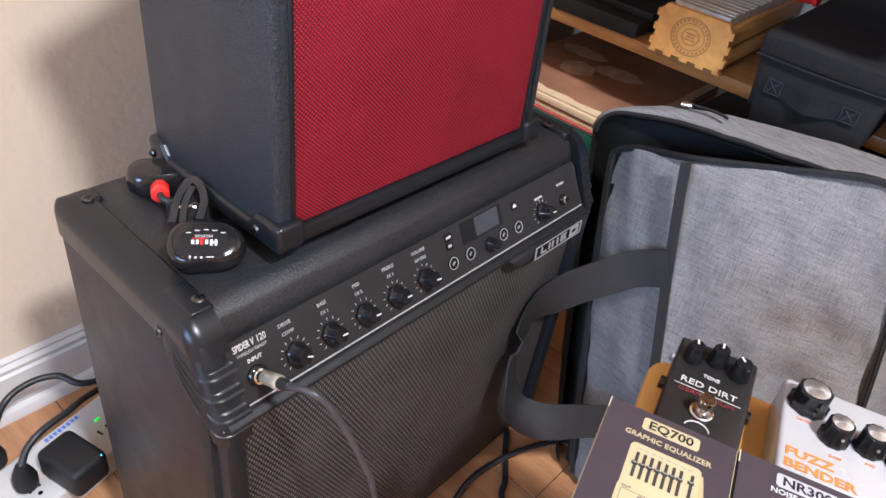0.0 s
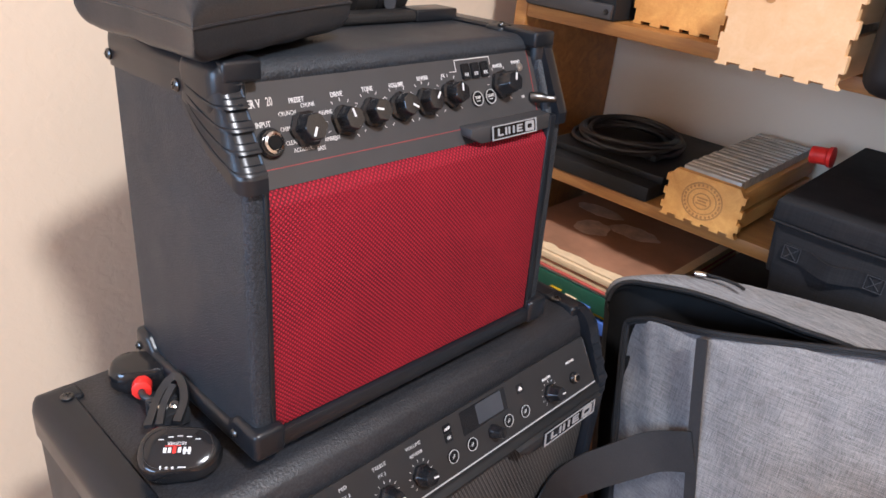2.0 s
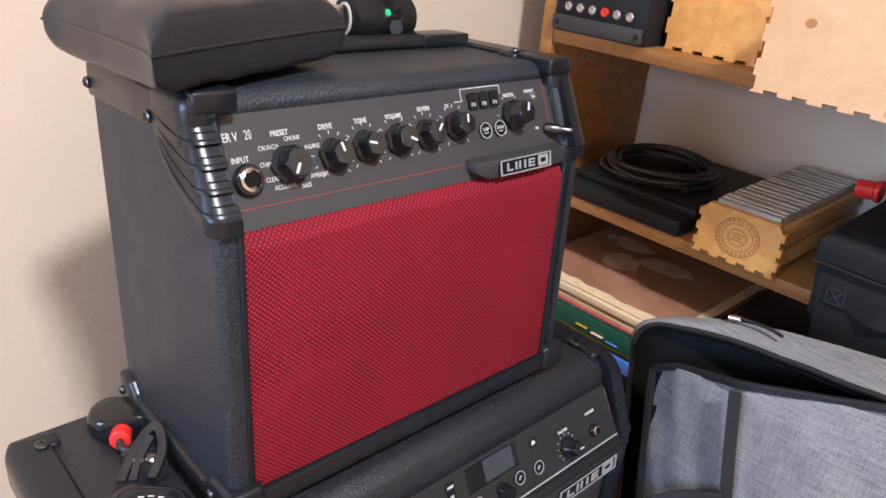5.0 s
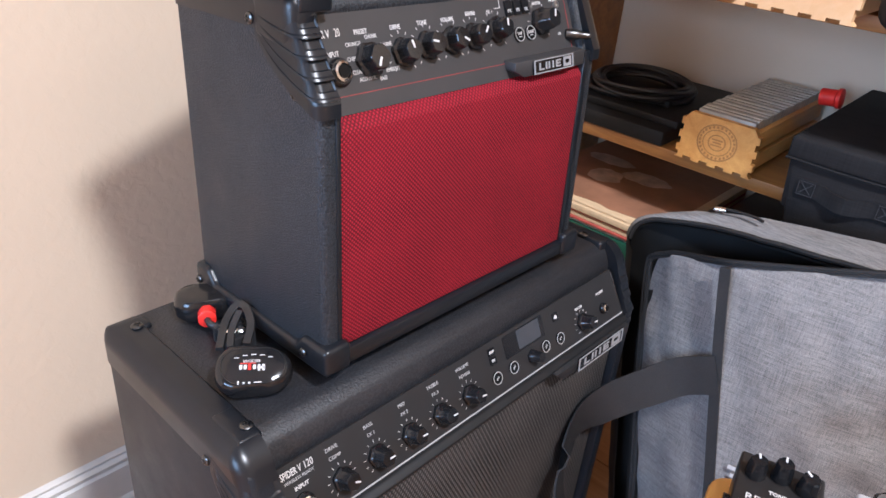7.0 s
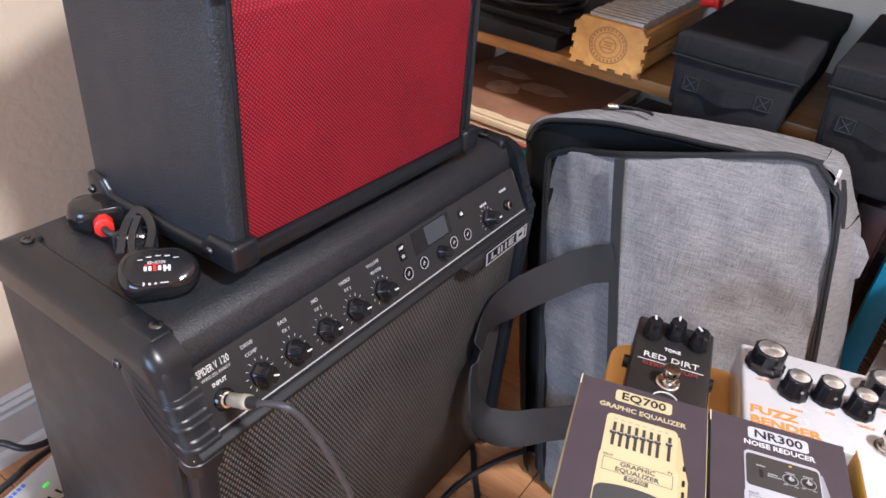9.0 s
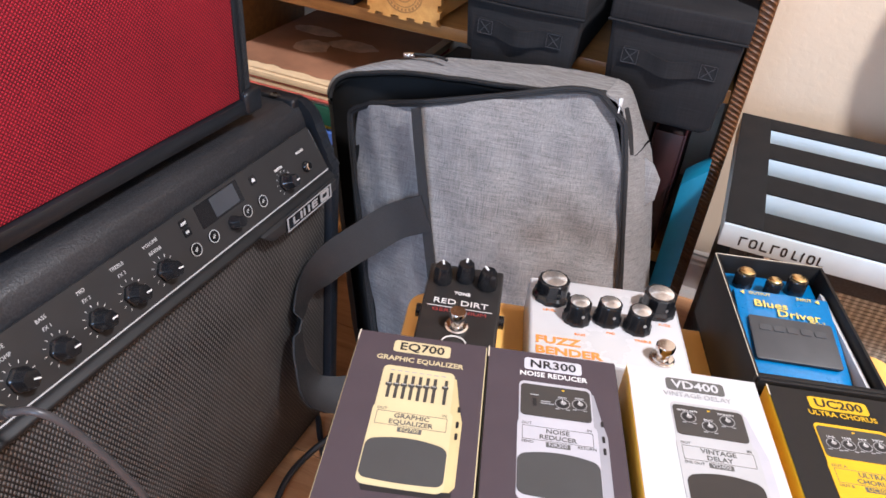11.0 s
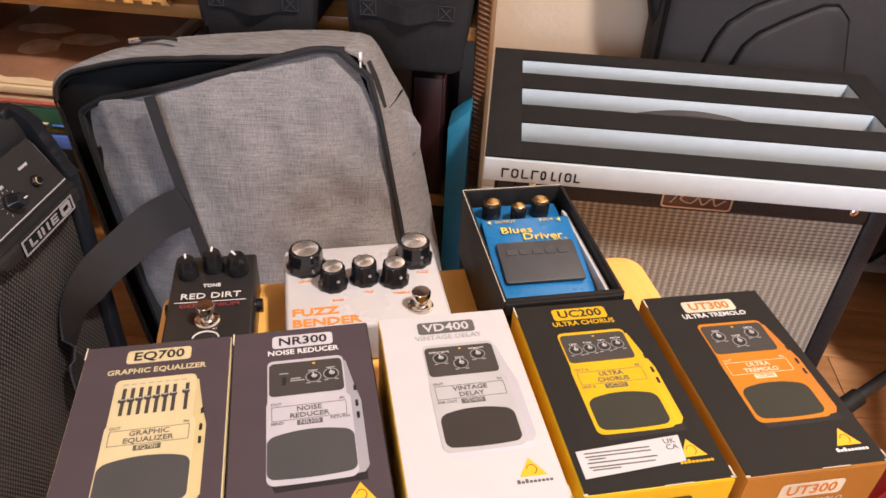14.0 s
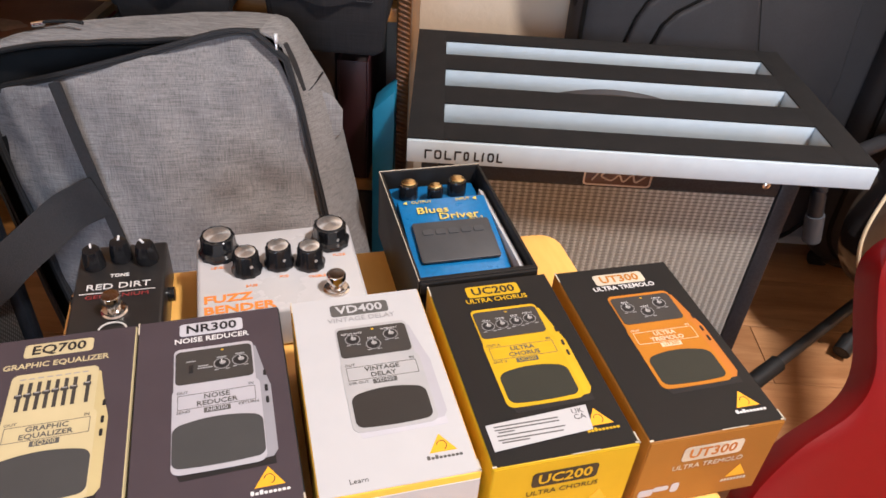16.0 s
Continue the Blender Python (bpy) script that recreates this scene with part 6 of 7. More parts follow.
def gig_bag(m, w, h, d, label, seams=True):
    t = thing("gig_bag", m, label, "gig bag", "gig bags against the wall")
    prof = rounded(w, h, 0.10, 6, 0, h / 2)
    b = bmesh.new()
    rings = []
    for k, y in ((0.90, 0.0), (0.97, 0.012), (1.0, d * 0.3), (0.99, d * 0.6), (0.94, d * 0.88), (0.86, d)):
        rings.append([b.verts.new((x * k + 0.008 * noise.noise(Vector((x * 7, y * 9, z * 5))), -y, max(0.0, (z - h / 2) * k + h / 2))) for x, z in prof])
    n = len(prof)
    for r0, r1 in zip(rings, rings[1:]):
        for i in range(n):
            b.faces.new((r0[i], r0[(i + 1) % n], r1[(i + 1) % n], r1[i]))
    b.faces.new(rings[0])
    b.faces.new(rings[-1])
    part("shell", b, M_GIGBAG, t, "padded black nylon shell")
    part("piping", sweep([Vector((x * 0.935, -d * 0.90, (z - h / 2) * 0.935 + h / 2)) for x, z in prof], circle(0.0040, 8), (0, 1, 0), True), M_LINING, t)
    if seams:
        outer = [(-0.172, 0.10), (-0.172, 0.36), (-0.166, 0.399), (-0.158, 0.430), (-0.146, 0.455), (-0.115, 0.481), (-0.062, 0.506), (-0.012, 0.531), (0.050, 0.550), (0.120, 0.540), (0.165, 0.480), (0.175, 0.36), (0.175, 0.10)]
        inner = [(-0.135, 0.12), (-0.133, 0.37), (-0.129, 0.399), (-0.120, 0.427), (-0.104, 0.447), (-0.065, 0.472), (-0.028, 0.492), (-0.008, 0.493), (0.011, 0.475), (0.030, 0.40), (0.040, 0.12)]
        for name, pocket, y, thick in (("pocket", outer, d * 0.96, 0.016), ("front_pocket", inner, d * 0.96 + 0.0155, 0.012)):
            part(name, prism([(x, -y, z) for x, z in pocket], (0, -thick, 0), 0.006, 3), M_GIGBAG, t, "padded black nylon pocket")
            part("pocket_zip", sweep([Vector((x, -y - 0.0015, z)) for x, z in pocket], circle(0.0032, 6), (0, 1, 0), True), M_LINING, t)
        part("shoulder_strap", tube([(-w * 0.44, -d * 0.5, h * 0.78), (-w * 0.53, -d * 0.7, h * 0.62), (-w * 0.52, -d * 0.7, h * 0.5), (-w * 0.46, -d * 0.5, h * 0.40)], 0.014, 5), M_BAGBLACK, t, "black padded strap")
    return t


rest = thing("guitar_rest", pose(0.594, -0.552, 0), "low black tubular rest under the red guitar", "guitar stand")
part("yoke", tube([(-0.14, 0.03, 0.075), (-0.13, 0.03, 0.02), (0.0, 0.05, 0.011), (0.10, 0.02, 0.011), (0.13, -0.02, 0.05)], 0.010, 6), M_CABLE, rest)
part("yoke", tube([(-0.14, -0.12, 0.075), (-0.13, -0.12, 0.02), (0.0, -0.13, 0.011), (0.10, -0.14, 0.011), (0.13, -0.15, 0.05)], 0.010, 6), M_CABLE, rest)

gig_bag(frame_of((1.276, -0.520, 0), (0.02, -0.998, 0), (0.005, 0, 1)), 0.50, 1.05, 0.075, "black padded gig bag leaning against the beige wall")
gig_bag(frame_of((1.255, -0.950, 0), (0.04, -0.998, 0), (0.02, 0.02, 1)), 0.42, 1.00, 0.105, "black gig bag beside another bag against the wall", False)
M_REDPLASTIC = plain("red_plastic", (0.75, 0.03, 0.02), 0.35)
M_GREENDOT = plain("green_plastic", (0.03, 0.55, 0.18), 0.4)
M_GOLDPLUG = plain("pale_gold", (0.60, 0.55, 0.42), 0.34, 0.5, vary=0.08)
M_THREAD = plain("grey_thread", (0.032, 0.032, 0.034), 0.6)
M_GREYCASE = plain("grey_case", (0.36, 0.32, 0.26), 0.35, vary=0.2)
M_BLUEINK = plain("blue_print", (0.08, 0.16, 0.50), 0.5)
M_DARKBOOK = plain("dark_book_cover", (0.022, 0.015, 0.014), 0.5)
M_GREENBOOK = plain("green_binder", (0.015, 0.085, 0.050), 0.45)
M_REDBOARD = plain("faded_red_board", (0.46, 0.10, 0.075), 0.6, vary=0.2)
M_PAPER = plain("cream_paper", (0.72, 0.55, 0.34), 0.7, vary=0.08)
M_BROWNPRINT = plain("brown_print", (0.33, 0.165, 0.095), 0.55, vary=0.35, scale=9)
M_PALEPRINT = plain("pale_print", (0.56, 0.41, 0.31), 0.55, vary=0.3, scale=40)
# ---- things on the amplifiers ----
M_STRAP = plain("dark_grey_strap", (0.016, 0.016, 0.017), 0.36, vary=0.15, scale=120)


def wireless_pod(m, label, red):
    t = thing("wireless_unit", m, label, "wireless unit", "wireless units on the amplifier")
    shape = [(x * 1.0, y) for x, y in rounded(0.058, 0.038, 0.0175, 7)]
    b = bmesh.new()
    rings = []
    for k, z in ((0.80, 0.0), (0.97, 0.004), (1.0, 0.010), (0.98, 0.0155), (0.92, 0.0195), (0.84, 0.0212), (0.55, 0.0216), (0.1, 0.0218)):
        rings.append([b.verts.new((x * k, y * k * (1 - 0.25 * (x / 0.029)) if x > 0 else y * k, z)) for x, y in shape])
    n = len(shape)
    for r0, r1 in zip(rings, rings[1:]):
        for i in range(n):
            b.faces.new((r0[i], r0[(i + 1) % n], r1[(i + 1) % n], r1[i]))
    b.faces.new(rings[0])
    b.faces.new(rings[-1])
    part("shell", b, M_KNOB, t, "glossy black rounded shell")
    if red:
        part("red_plug", lathe([(0.0078, 0), (0.0085, 0.002), (0.0085, 0.013), (0.0070, 0.014)], 20, frame_of((0.0, -0.014, 0.0100), (1, 0, 0), (0, -1, 0)), None, 0.06, 12), M_REDPLASTIC, t, "bright red collar")
        part("jack_tip", tube([(0, -0.028, 0.010), (0.003, -0.036, 0.010), (0.012, -0.040, 0.008)], 0.0030, 4), M_CABLE, t)
    else:
        part("arc_print", bars([(-0.012 + 0.0062 * i, 0.0085 - 0.0010 * (i - 2) ** 2 * 0.6, 0.0036, 0.0006) for i in range(5)], None, 0.0217, 0.0003), M_WHITE, t)
        part("mark_print", bars([(-0.0086, -0.0015, 0.0022, 0.0036), (-0.0054, -0.0015, 0.0022, 0.0036), (0.0012, -0.0015, 0.0022, 0.0036), (0.0062, -0.0020, 0.0056, 0.0016), (0.0046, -0.0020, 0.0018, 0.0050), (0.0078, -0.0020, 0.0018, 0.0050)], None, 0.0217, 0.0003), M_WHITE, t)
        part("red_print", bars([(-0.0022, -0.0015, 0.0022, 0.0046), (-0.0035, 0.0015, 0.0110, 0.0005)], None, 0.0217, 0.0003), M_REDPLASTIC, t)
        lettering("lettering", "RECEIVER", 0.0030, M_WHITE, t, pose(-0.0010, 0.0034, 0.0218, 0, 0, 180), 0.0002)
        part("label_rim", ring_flat(rounded(0.047, 0.0285, 0.0138, 7), rounded(0.0464, 0.0279, 0.0135, 7), 0.0003, 0.0213), M_SCREW, t, "thin oval rim")
        part("icon_print", bars([(-0.010, -0.0135, 0.0012, 0.0026), (-0.006, -0.0138, 0.0016, 0.0016), (-0.002, -0.0138, 0.0016, 0.0016), (0.004, -0.0135, 0.0055, 0.0008)], None, 0.0208, 0.0008), M_WHITE, t)
    return t


wireless_pod(frame_of((0.2900, 0.4460, 0.4820), (0.79, -0.61, 0), (-0.30, -0.32, 0.90)) @ Matrix.Diagonal((0.98, 1.0, 1, 1)), "glossy black wireless receiver lying on the large amplifier", False)
wireless_pod(frame_of((0.3120, 0.5500, 0.4770), (0.87, -0.49, 0), (0, 0, 1)) @ Matrix.Diagonal((0.9, 0.9, 1, 1)), "glossy black wireless unit with a bright red collar", True)
clip = thing("belt_clip", pose(0.2980, 0.4970, 0.4775), "black looped strap clip between the wireless units", "clip")
loop = curve_points([(-0.0140, -0.0130, 0.0125), (0.0060, 0.0090, 0.0175), (0.0190, 0.0140, 0.0245), (0.0220, 0.0050, 0.0265), (0.0150, -0.0130, 0.0225), (0.0020, -0.0260, 0.0165)], 6)
part("loop", sweep(loop, [(-0.0030, -0.0018), (0.0030, -0.0018), (0.0030, 0.0018), (-0.0030, 0.0018)], (-0.5, -0.4, 0.75)), M_STRAP, clip, "dark grey leather loop")
band = curve_points([(0.0140, 0.0010, 0.0285), (0.0020, -0.0060, 0.0195), (-0.0080, -0.0190, 0.0145)], 6)
part("band", sweep(band, [(-0.0026, -0.0016), (0.0026, -0.0016), (0.0026, 0.0016), (-0.0026, 0.0016)], (-0.5, -0.4, 0.75)), M_STRAP, clip, "dark grey leather band")
block = None
for i in range(5):
    block = box((-0.004, -0.014 + i * 0.0058, 0.0), (0.0185, -0.014 + i * 0.0058 + 0.0050, 0.0150), 0.0014, 2, block)
part("block", box((-0.003, -0.013, 0.001), (0.0180, 0.014, 0.0135), 0.002, 2, block), M_LEATHER, clip, "ridged black plastic block")
part("stud", lathe([(0.0026, 0), (0.0026, 0.002), (0.001, 0.003)], 12, pose(0.001, -0.003, 0.0150)), M_CHROME, clip)
part("ring", lathe([(0.0028, 0), (0.0042, 0.0012), (0.0028, 0.0026)], 14, pose(0.010, -0.006, 0.0150)), M_CHROME, clip)


PAD_SKEW = Matrix(((0.925, -0.048, 0, 0), (0.381, 0.999, 0, 0), (0, 0, 1, 0), (0, 0, 0, 1)))


def leather_pad():
    """A stuffed black leatherette pad: two covers, a boxed gusset and pinched, stitched corners."""
    t = thing("leather_pad", pose(0.376, 0.516, 0.7575, -1.5, 0.6, 0), "black stuffed leatherette pad lying on the small amplifier", "pad")
    nu, nv = 44, 34
    w, d, h = 0.158, 0.130, 0.0430
    for sign, name in ((1, "upper_cover"), (-1, "lower_cover")):
        b = bmesh.new()
        grid = []
        for j in range(nv + 1):
            row = []
            for i in range(nu + 1):
                u, v = math.sin(math.pi / 2 * (2 * i / nu - 1)), math.sin(math.pi / 2 * (2 * j / nv - 1))
                k = 7 if sign > 0 else 14
                e = max(0.0, (1 - abs(u) ** k) * (1 - abs(v) ** k))
                puff = e ** (0.26 if sign > 0 else 0.20)
                pin = 1 + 0.05 * (abs(u * v)) ** 7 - 0.025 * (1 - abs(u * v))
                wr = 0.0016 * noise.noise(Vector((u * 3, v * 2.4, sign * 2.0))) * puff
                wr += 0.0022 * noise.noise(Vector((u * 9, v * 8, 5.0))) * abs(u * v) ** 3 * puff
                row.append(b.verts.new((u * w / 2 * pin, v * d / 2 * pin, h / 2 + sign * (h / 2 * puff * (1.05 if sign > 0 else 1.0) + wr))))
            grid.append(row)
        for j in range(nv):
            for i in range(nu):
                b.faces.new((grid[j][i], grid[j][i + 1], grid[j + 1][i + 1], grid[j + 1][i]))
        b.transform(PAD_SKEW)
        part(name, b, M_LEATHER, t)
    edge = [Vector((x * w / 2 * (1 + 0.05 * abs(x * y) ** 7 - 0.025 * (1 - abs(x * y))), y * d / 2 * (1 + 0.05 * abs(x * y) ** 7 - 0.025 * (1 - abs(x * y))), h / 2)) for x, y in
            [(-1 + 2 * k / 20, -1) for k in range(20)] + [(1, -1 + 2 * k / 16) for k in range(16)] + [(1 - 2 * k / 20, 1) for k in range(20)] + [(-1, 1 - 2 * k / 16) for k in range(16)]]
    part("stitched_edge", sweep([PAD_SKEW @ p for p in edge], circle(0.0011, 6), closed=True), M_LEATHER, t)
    return t


leather_pad()
lens = thing("camera_lens", frame_of((0.554, 0.570, 0.7510), (1, 0, 0), (0, 0, 1)) @ Matrix.Scale(0.80, 4), "black camera accessory with a green dot on the small amplifier", "camera lens")
part("barrel", lathe([(0.020, -0.042), (0.0225, -0.040), (0.0225, 0.030), (0.020, 0.034)], 36, pose(0, 0, 0.022, 0, 90, 0)), M_RUBBER, lens)
part("grip_ring", lathe([(0.0232, -0.012), (0.0238, -0.010), (0.0238, 0.012), (0.0232, 0.014)], 48, pose(0, 0, 0.022, 0, 90, 0), None, 0.03, 24), M_KNOB, lens)
part("button", lathe([(0.0085, 0), (0.0085, 0.001), (0.0003, 0.0012)], 20, frame_of((0.004, -0.0228, 0.016), (1, 0, 0), (0, -1, 0.1))), M_LCD, lens, "round grey button")
part("green_dot", lathe([(0.0035, 0), (0.0035, 0.0008), (0.0003, 0.001)], 16, frame_of((-0.006, -0.0215, 0.030), (1, 0, 0), (0, -1, 0.35))), M_GREENDOT, lens, "green dot")


part("shoe_post", lathe([(0.0075, 0), (0.0075, 0.010), (0.0045, 0.012), (0.0045, 0.022), (0.007, 0.024), (0.007, 0.034), (0.004, 0.036)], 20, pose(-0.056, -0.004, 0.0)), M_STEEL, lens, "metal mounting post")
part("white_ring", ring_flat([(0.011 * math.cos(radians(a)), 0.016 * math.sin(radians(a))) for a in range(0, 360, 15)], [(0.0085 * math.cos(radians(a)), 0.0135 * math.sin(radians(a))) for a in range(0, 360, 15)], 0.002, 0, None), M_WHITE, lens, "white ring", frame_of((-0.044, 0.0, 0.022), (0, 1, 0), (1, 0, 0)))


# ---- instrument cable ----
def guitar_cable():
    t = thing("instrument_cable", pose(0, 0, 0), "black instrument cable with gold plug in the input socket", "cable")
    a, b = Vector((0.2795, 0.366, 0.4210)), Vector((0.2740, 0.3300, 0.4450))
    z = (b - a).normalized()
    m = frame_of(a, z.cross(Vector((0, 0, 1))), z)
    part("plug", lathe([(0.0040, 0.0), (0.0052, 0.002), (0.0052, 0.021), (0.0056, 0.023), (0.0056, 0.031), (0.0046, 0.033)], 20, m), M_GOLDPLUG, t, "pale gold plug")
    part("strain_relief", lathe([(0.0046, 0.033), (0.0044, 0.038), (0.0032, 0.047)], 16, m), M_CABLE, t)
    part("lead", tube([a + z * 0.044, (0.2760, 0.3080, 0.4560), (0.2840, 0.2970, 0.4440), (0.2940, 0.2880, 0.4160), (0.3050, 0.2810, 0.3790), (0.3160, 0.2760, 0.3320), (0.352, 0.270, 0.12), (0.355, 0.274, 0.03), (0.40, 0.29, 0.0045), (0.50, 0.31, 0.0045)], 0.0026, 8), M_LEAD, t)
    return t


guitar_cable()


def floor_cable(points, label):
    return single("floor_cable", tube(points, 0.0042, 8), M_CABLE, label, "cable", "cables on the floor")


floor_cable([(0.56, 0.20, 0.0045), (0.60, 0.30, 0.0045), (0.63, 0.322, 0.0045), (0.665, 0.35, 0.0045), (0.72, 0.40, 0.0045), (0.75, 0.50, 0.0045)], "black cable lying on the laminate floor")
floor_cable([(0.50, 0.33, 0.0045), (0.545, 0.345, 0.0045), (0.60, 0.352, 0.0125), (0.68, 0.335, 0.0125), (0.76, 0.30, 0.0045), (0.82, 0.24, 0.0045)], "black cable crossing another on the floor")

# ---- power strip by the wall ----
strip = thing("power_strip", frame_of((0.255, 0.714, 0), (0.97, 0.24, 0), (0, 0, 1)), "light grey power strip with a green lamp by the baseboard", "power strip")
part("housing", box((-0.20, -0.043, 0.0), (0.14, 0.043, 0.040), 0.005, 3), M_STRIP, strip)
for x in (-0.150, -0.090, 0.012, 0.062, 0.110):
    for dx in (0.0, 0.012):
        part("slot", box((x + dx, -0.014, 0.0395), (x + dx + 0.003, -0.004, 0.0404)), M_KNOB, strip)
    part("slot", lathe([(0.0028, 0.0398), (0.0028, 0.0404)], 12, pose(x + 0.0075, -0.022, 0)), M_KNOB, strip)
part("switch_lamp", box((0.022, 0.009, 0.0395), (0.030, 0.013, 0.0412), 0.0006), None, strip, "small green lamp")
part("wordmark_bars", bars([(-0.030 + 0.0062 * i, 0.034, 0.0044, 0.0056) for i in range(8)], None, 0.0401), M_BLUEINK, strip)
adapter = thing("power_adapter", frame_of((0.222, 0.670, 0.0405), (0.97, 0.24, 0), (0, 0, 1)), "black plug-in power adapter with a blue lamp", "adapter")
part("body", box((-0.024, -0.034, 0), (0.024, 0.034, 0.042), 0.009, 4), M_RUBBER, adapter)
part("blue_lamp", lathe([(0.0022, 0), (0.0018, 0.0014), (0.0003, 0.0018)], 12, pose(0.0165, -0.0290, 0.0385, 35, 20, 0)), None, adapter, "small blue lamp")


def glow(name, c, strength):
    k = bpy.data.materials.new(name)
    k.use_nodes = True
    k.node_tree.nodes["Principled BSDF"].inputs["Emission Color"].default_value = (*c, 1)
    k.node_tree.nodes["Principled BSDF"].inputs["Emission Strength"].default_value = strength
    k.node_tree.nodes["Principled BSDF"].inputs["Base Color"].default_value = (*c, 1)
    return k


for ob in strip.children:
    if ob.name.startswith("switch_lamp"):
        ob.data.materials.append(glow("green_lamp", (0.10, 0.9, 0.05), 0.5))
for ob in adapter.children:
    if ob.name.startswith("blue_lamp"):
        ob.data.materials.append(glow("blue_lamp", (0.1, 0.5, 1.0), 8))


def mains_lead(points, label, plug=None):
    t = thing("mains_lead", pose(0, 0, 0), label, "cable", "mains leads by the wall")
    part("lead", tube(points, 0.0042, 8), M_CABLE, t)
    p = Vector(points[0])
    part("plug", lathe([(0.013, -0.002), (0.014, 0.010), (0.011, 0.022), (0.006, 0.034)], 14, pose(p.x, p.y, p.z - 0.03)), M_RUBBER, t, "black moulded plug")
    return t


mains_lead([(0.173, 0.687, 0.080), (0.186, 0.696, 0.094), (0.208, 0.703, 0.102), (0.242, 0.713, 0.100), (0.288, 0.736, 0.085), (0.46, 0.80, 0.03)], "thick black mains lead arching over the power strip")
mains_lead([(0.161, 0.748, 0.070), (0.194, 0.783, 0.086), (0.225, 0.788, 0.096), (0.259, 0.779, 0.096), (0.296, 0.753, 0.082), (0.46, 0.80, 0.03)], "black mains lead running along the baseboard")


# ---- things on the bookcase ----
def fingered(w, h, th, notch, n, depth):
    """Outline of a finger-jointed board in the x-z plane."""
    pts = []
    step = w / (2 * n + 1)
    for i in range(2 * n + 1):
        z = 0.0 if i % 2 == 0 else notch
        pts += [(i * step, z), ((i + 1) * step, z)]
    m = 3
    sh = h / (2 * m + 1)
    for i in range(2 * m + 1):
        x = w if i % 2 == 1 else w - notch
        pts += [(x, i * sh + (notch if i == 0 else 0)), (x, (i + 1) * sh if i < 2 * m else h - 0.009)]
    pts += [(w - 0.011, h), (0.011, h)]
    for i in reversed(range(2 * m + 1)):
        x = 0.0 if i % 2 == 1 else notch
        pts += [(x, (i + 1) * sh if i < 2 * m else h - 0.009), (x, i * sh + (notch if i == 0 else 0))]
    clean = []
    for p in pts:
        if not clean or (abs(p[0] - clean[-1][0]) > 1e-6 or abs(p[1] - clean[-1][1]) > 1e-6):
            clean.append(p)
    return prism([(x, 0, z) for x, z in clean], (0, th, 0))


def crate(m, w, h, d, mat, label, stamp=False):
    """A finger-jointed pine crate; x along its front, y into the shelf."""
    t = thing("wooden_crate", m, label, "crate", "wooden crates on the shelves")
    part("end_board", fingered(w, h, 0.010, 0.0040, 4, d), mat, t)
    part("side_board", box((0.006, 0.0105, 0.006), (0.014, d, h * 0.42), 0.001), mat, t)
    part("side_board", box((w - 0.014, 0.0105, 0.006), (w - 0.006, d, h * 0.42), 0.001), mat, t)
    part("side_board", box((w - 0.014, 0.0105, h * 0.52), (w - 0.006, d, h * 0.92), 0.001), mat, t)
    part("bottom_board", box((0.014, 0.0105, 0.004), (w - 0.014, d, 0.011), 0.001), mat, t)
    if stamp:
        mm = frame_of((w / 2, -0.0003, h * 0.52), (1, 0, 0), (0, -1, 0))
        for r, k in ((h * 0.38, 0.93), (h * 0.27, 0.93), (h * 0.17, 0.85)):
            o = [(r * 1.12 * math.cos(radians(a)), r * math.sin(radians(a))) for a in range(0, 360, 10)]
            part("burnt_ring", ring_flat(o, [(x * k, y * k) for x, y in o], 0.0002), M_BURNT, t, "", mm)
        letters = None
        for a in range(0, 360, 14):
            r = h * 0.32
            letters = bars([(r * 1.12 * math.cos(radians(a)), r * math.sin(radians(a)), 0.0028, 0.0034)], letters)
        part("burnt_bars", letters, M_BURNT, t, "", mm)
        part("burnt_bars", bars([(0, 0.004, 0.016, 0.002), (0, 0, 0.012, 0.002), (0, -0.004, 0.016, 0.002)]), M_BURNT, t, "", mm)
    return t


def onto_shelf(x, y, z, turn=0.0):
    """x axis along the shelf's front towards -y, y axis into the shelf."""
    return pose(x, y, z, 0, 0, -90 + turn)


crate(onto_shelf(1.0030, 0.4755, 0.4825, 0.5), 0.110, 0.067, 0.26, M_PINE, "honey pine crate with a burnt round stamp, full of disc cases", True)
cases = thing("disc_cases", onto_shelf(1.0030, 0.4755, 0.4825, 0.5), "row of clear plastic disc cases standing in the crate", "disc case")
for i in range(24):
    part("case", box((0.0150, 0.012 + i * 0.0102, 0.0115), (0.0950, 0.012 + i * 0.0102 + 0.0099, 0.0710 + 0.002 * ((i * 7) % 3) / 2), 0.0006), M_GLASSY if i % 3 else M_GREYCASE, cases)
crate(onto_shelf(1.0450, 0.5990, 0.7105), 0.130, 0.135, 0.22, M_PINE, "honey pine crate with finger joints on the upper shelf")
crate(onto_shelf(0.9050, 0.4090, 0.7105, 0.5), 0.131, 0.115, 0.30, M_PINE_PALE, "pale pine crate with a knot on the upper shelf")
pale = bpy.data.objects["wooden_crate.002"]
part("knot", flat([(0.043 + 0.0052 * math.cos(radians(a)), 0.073 + 0.0040 * math.sin(radians(a))) for a in range(0, 360, 24)], 0.0003), M_BURNT, pale, "dark knot", frame_of((0, -0.0003, 0), (1, 0, 0), (0, -1, 0)))
cut = thing("disc_cases", onto_shelf(0.9050, 0.4090, 0.7105, 0.5), "clear plastic disc cases standing in the pale crate", "disc case")
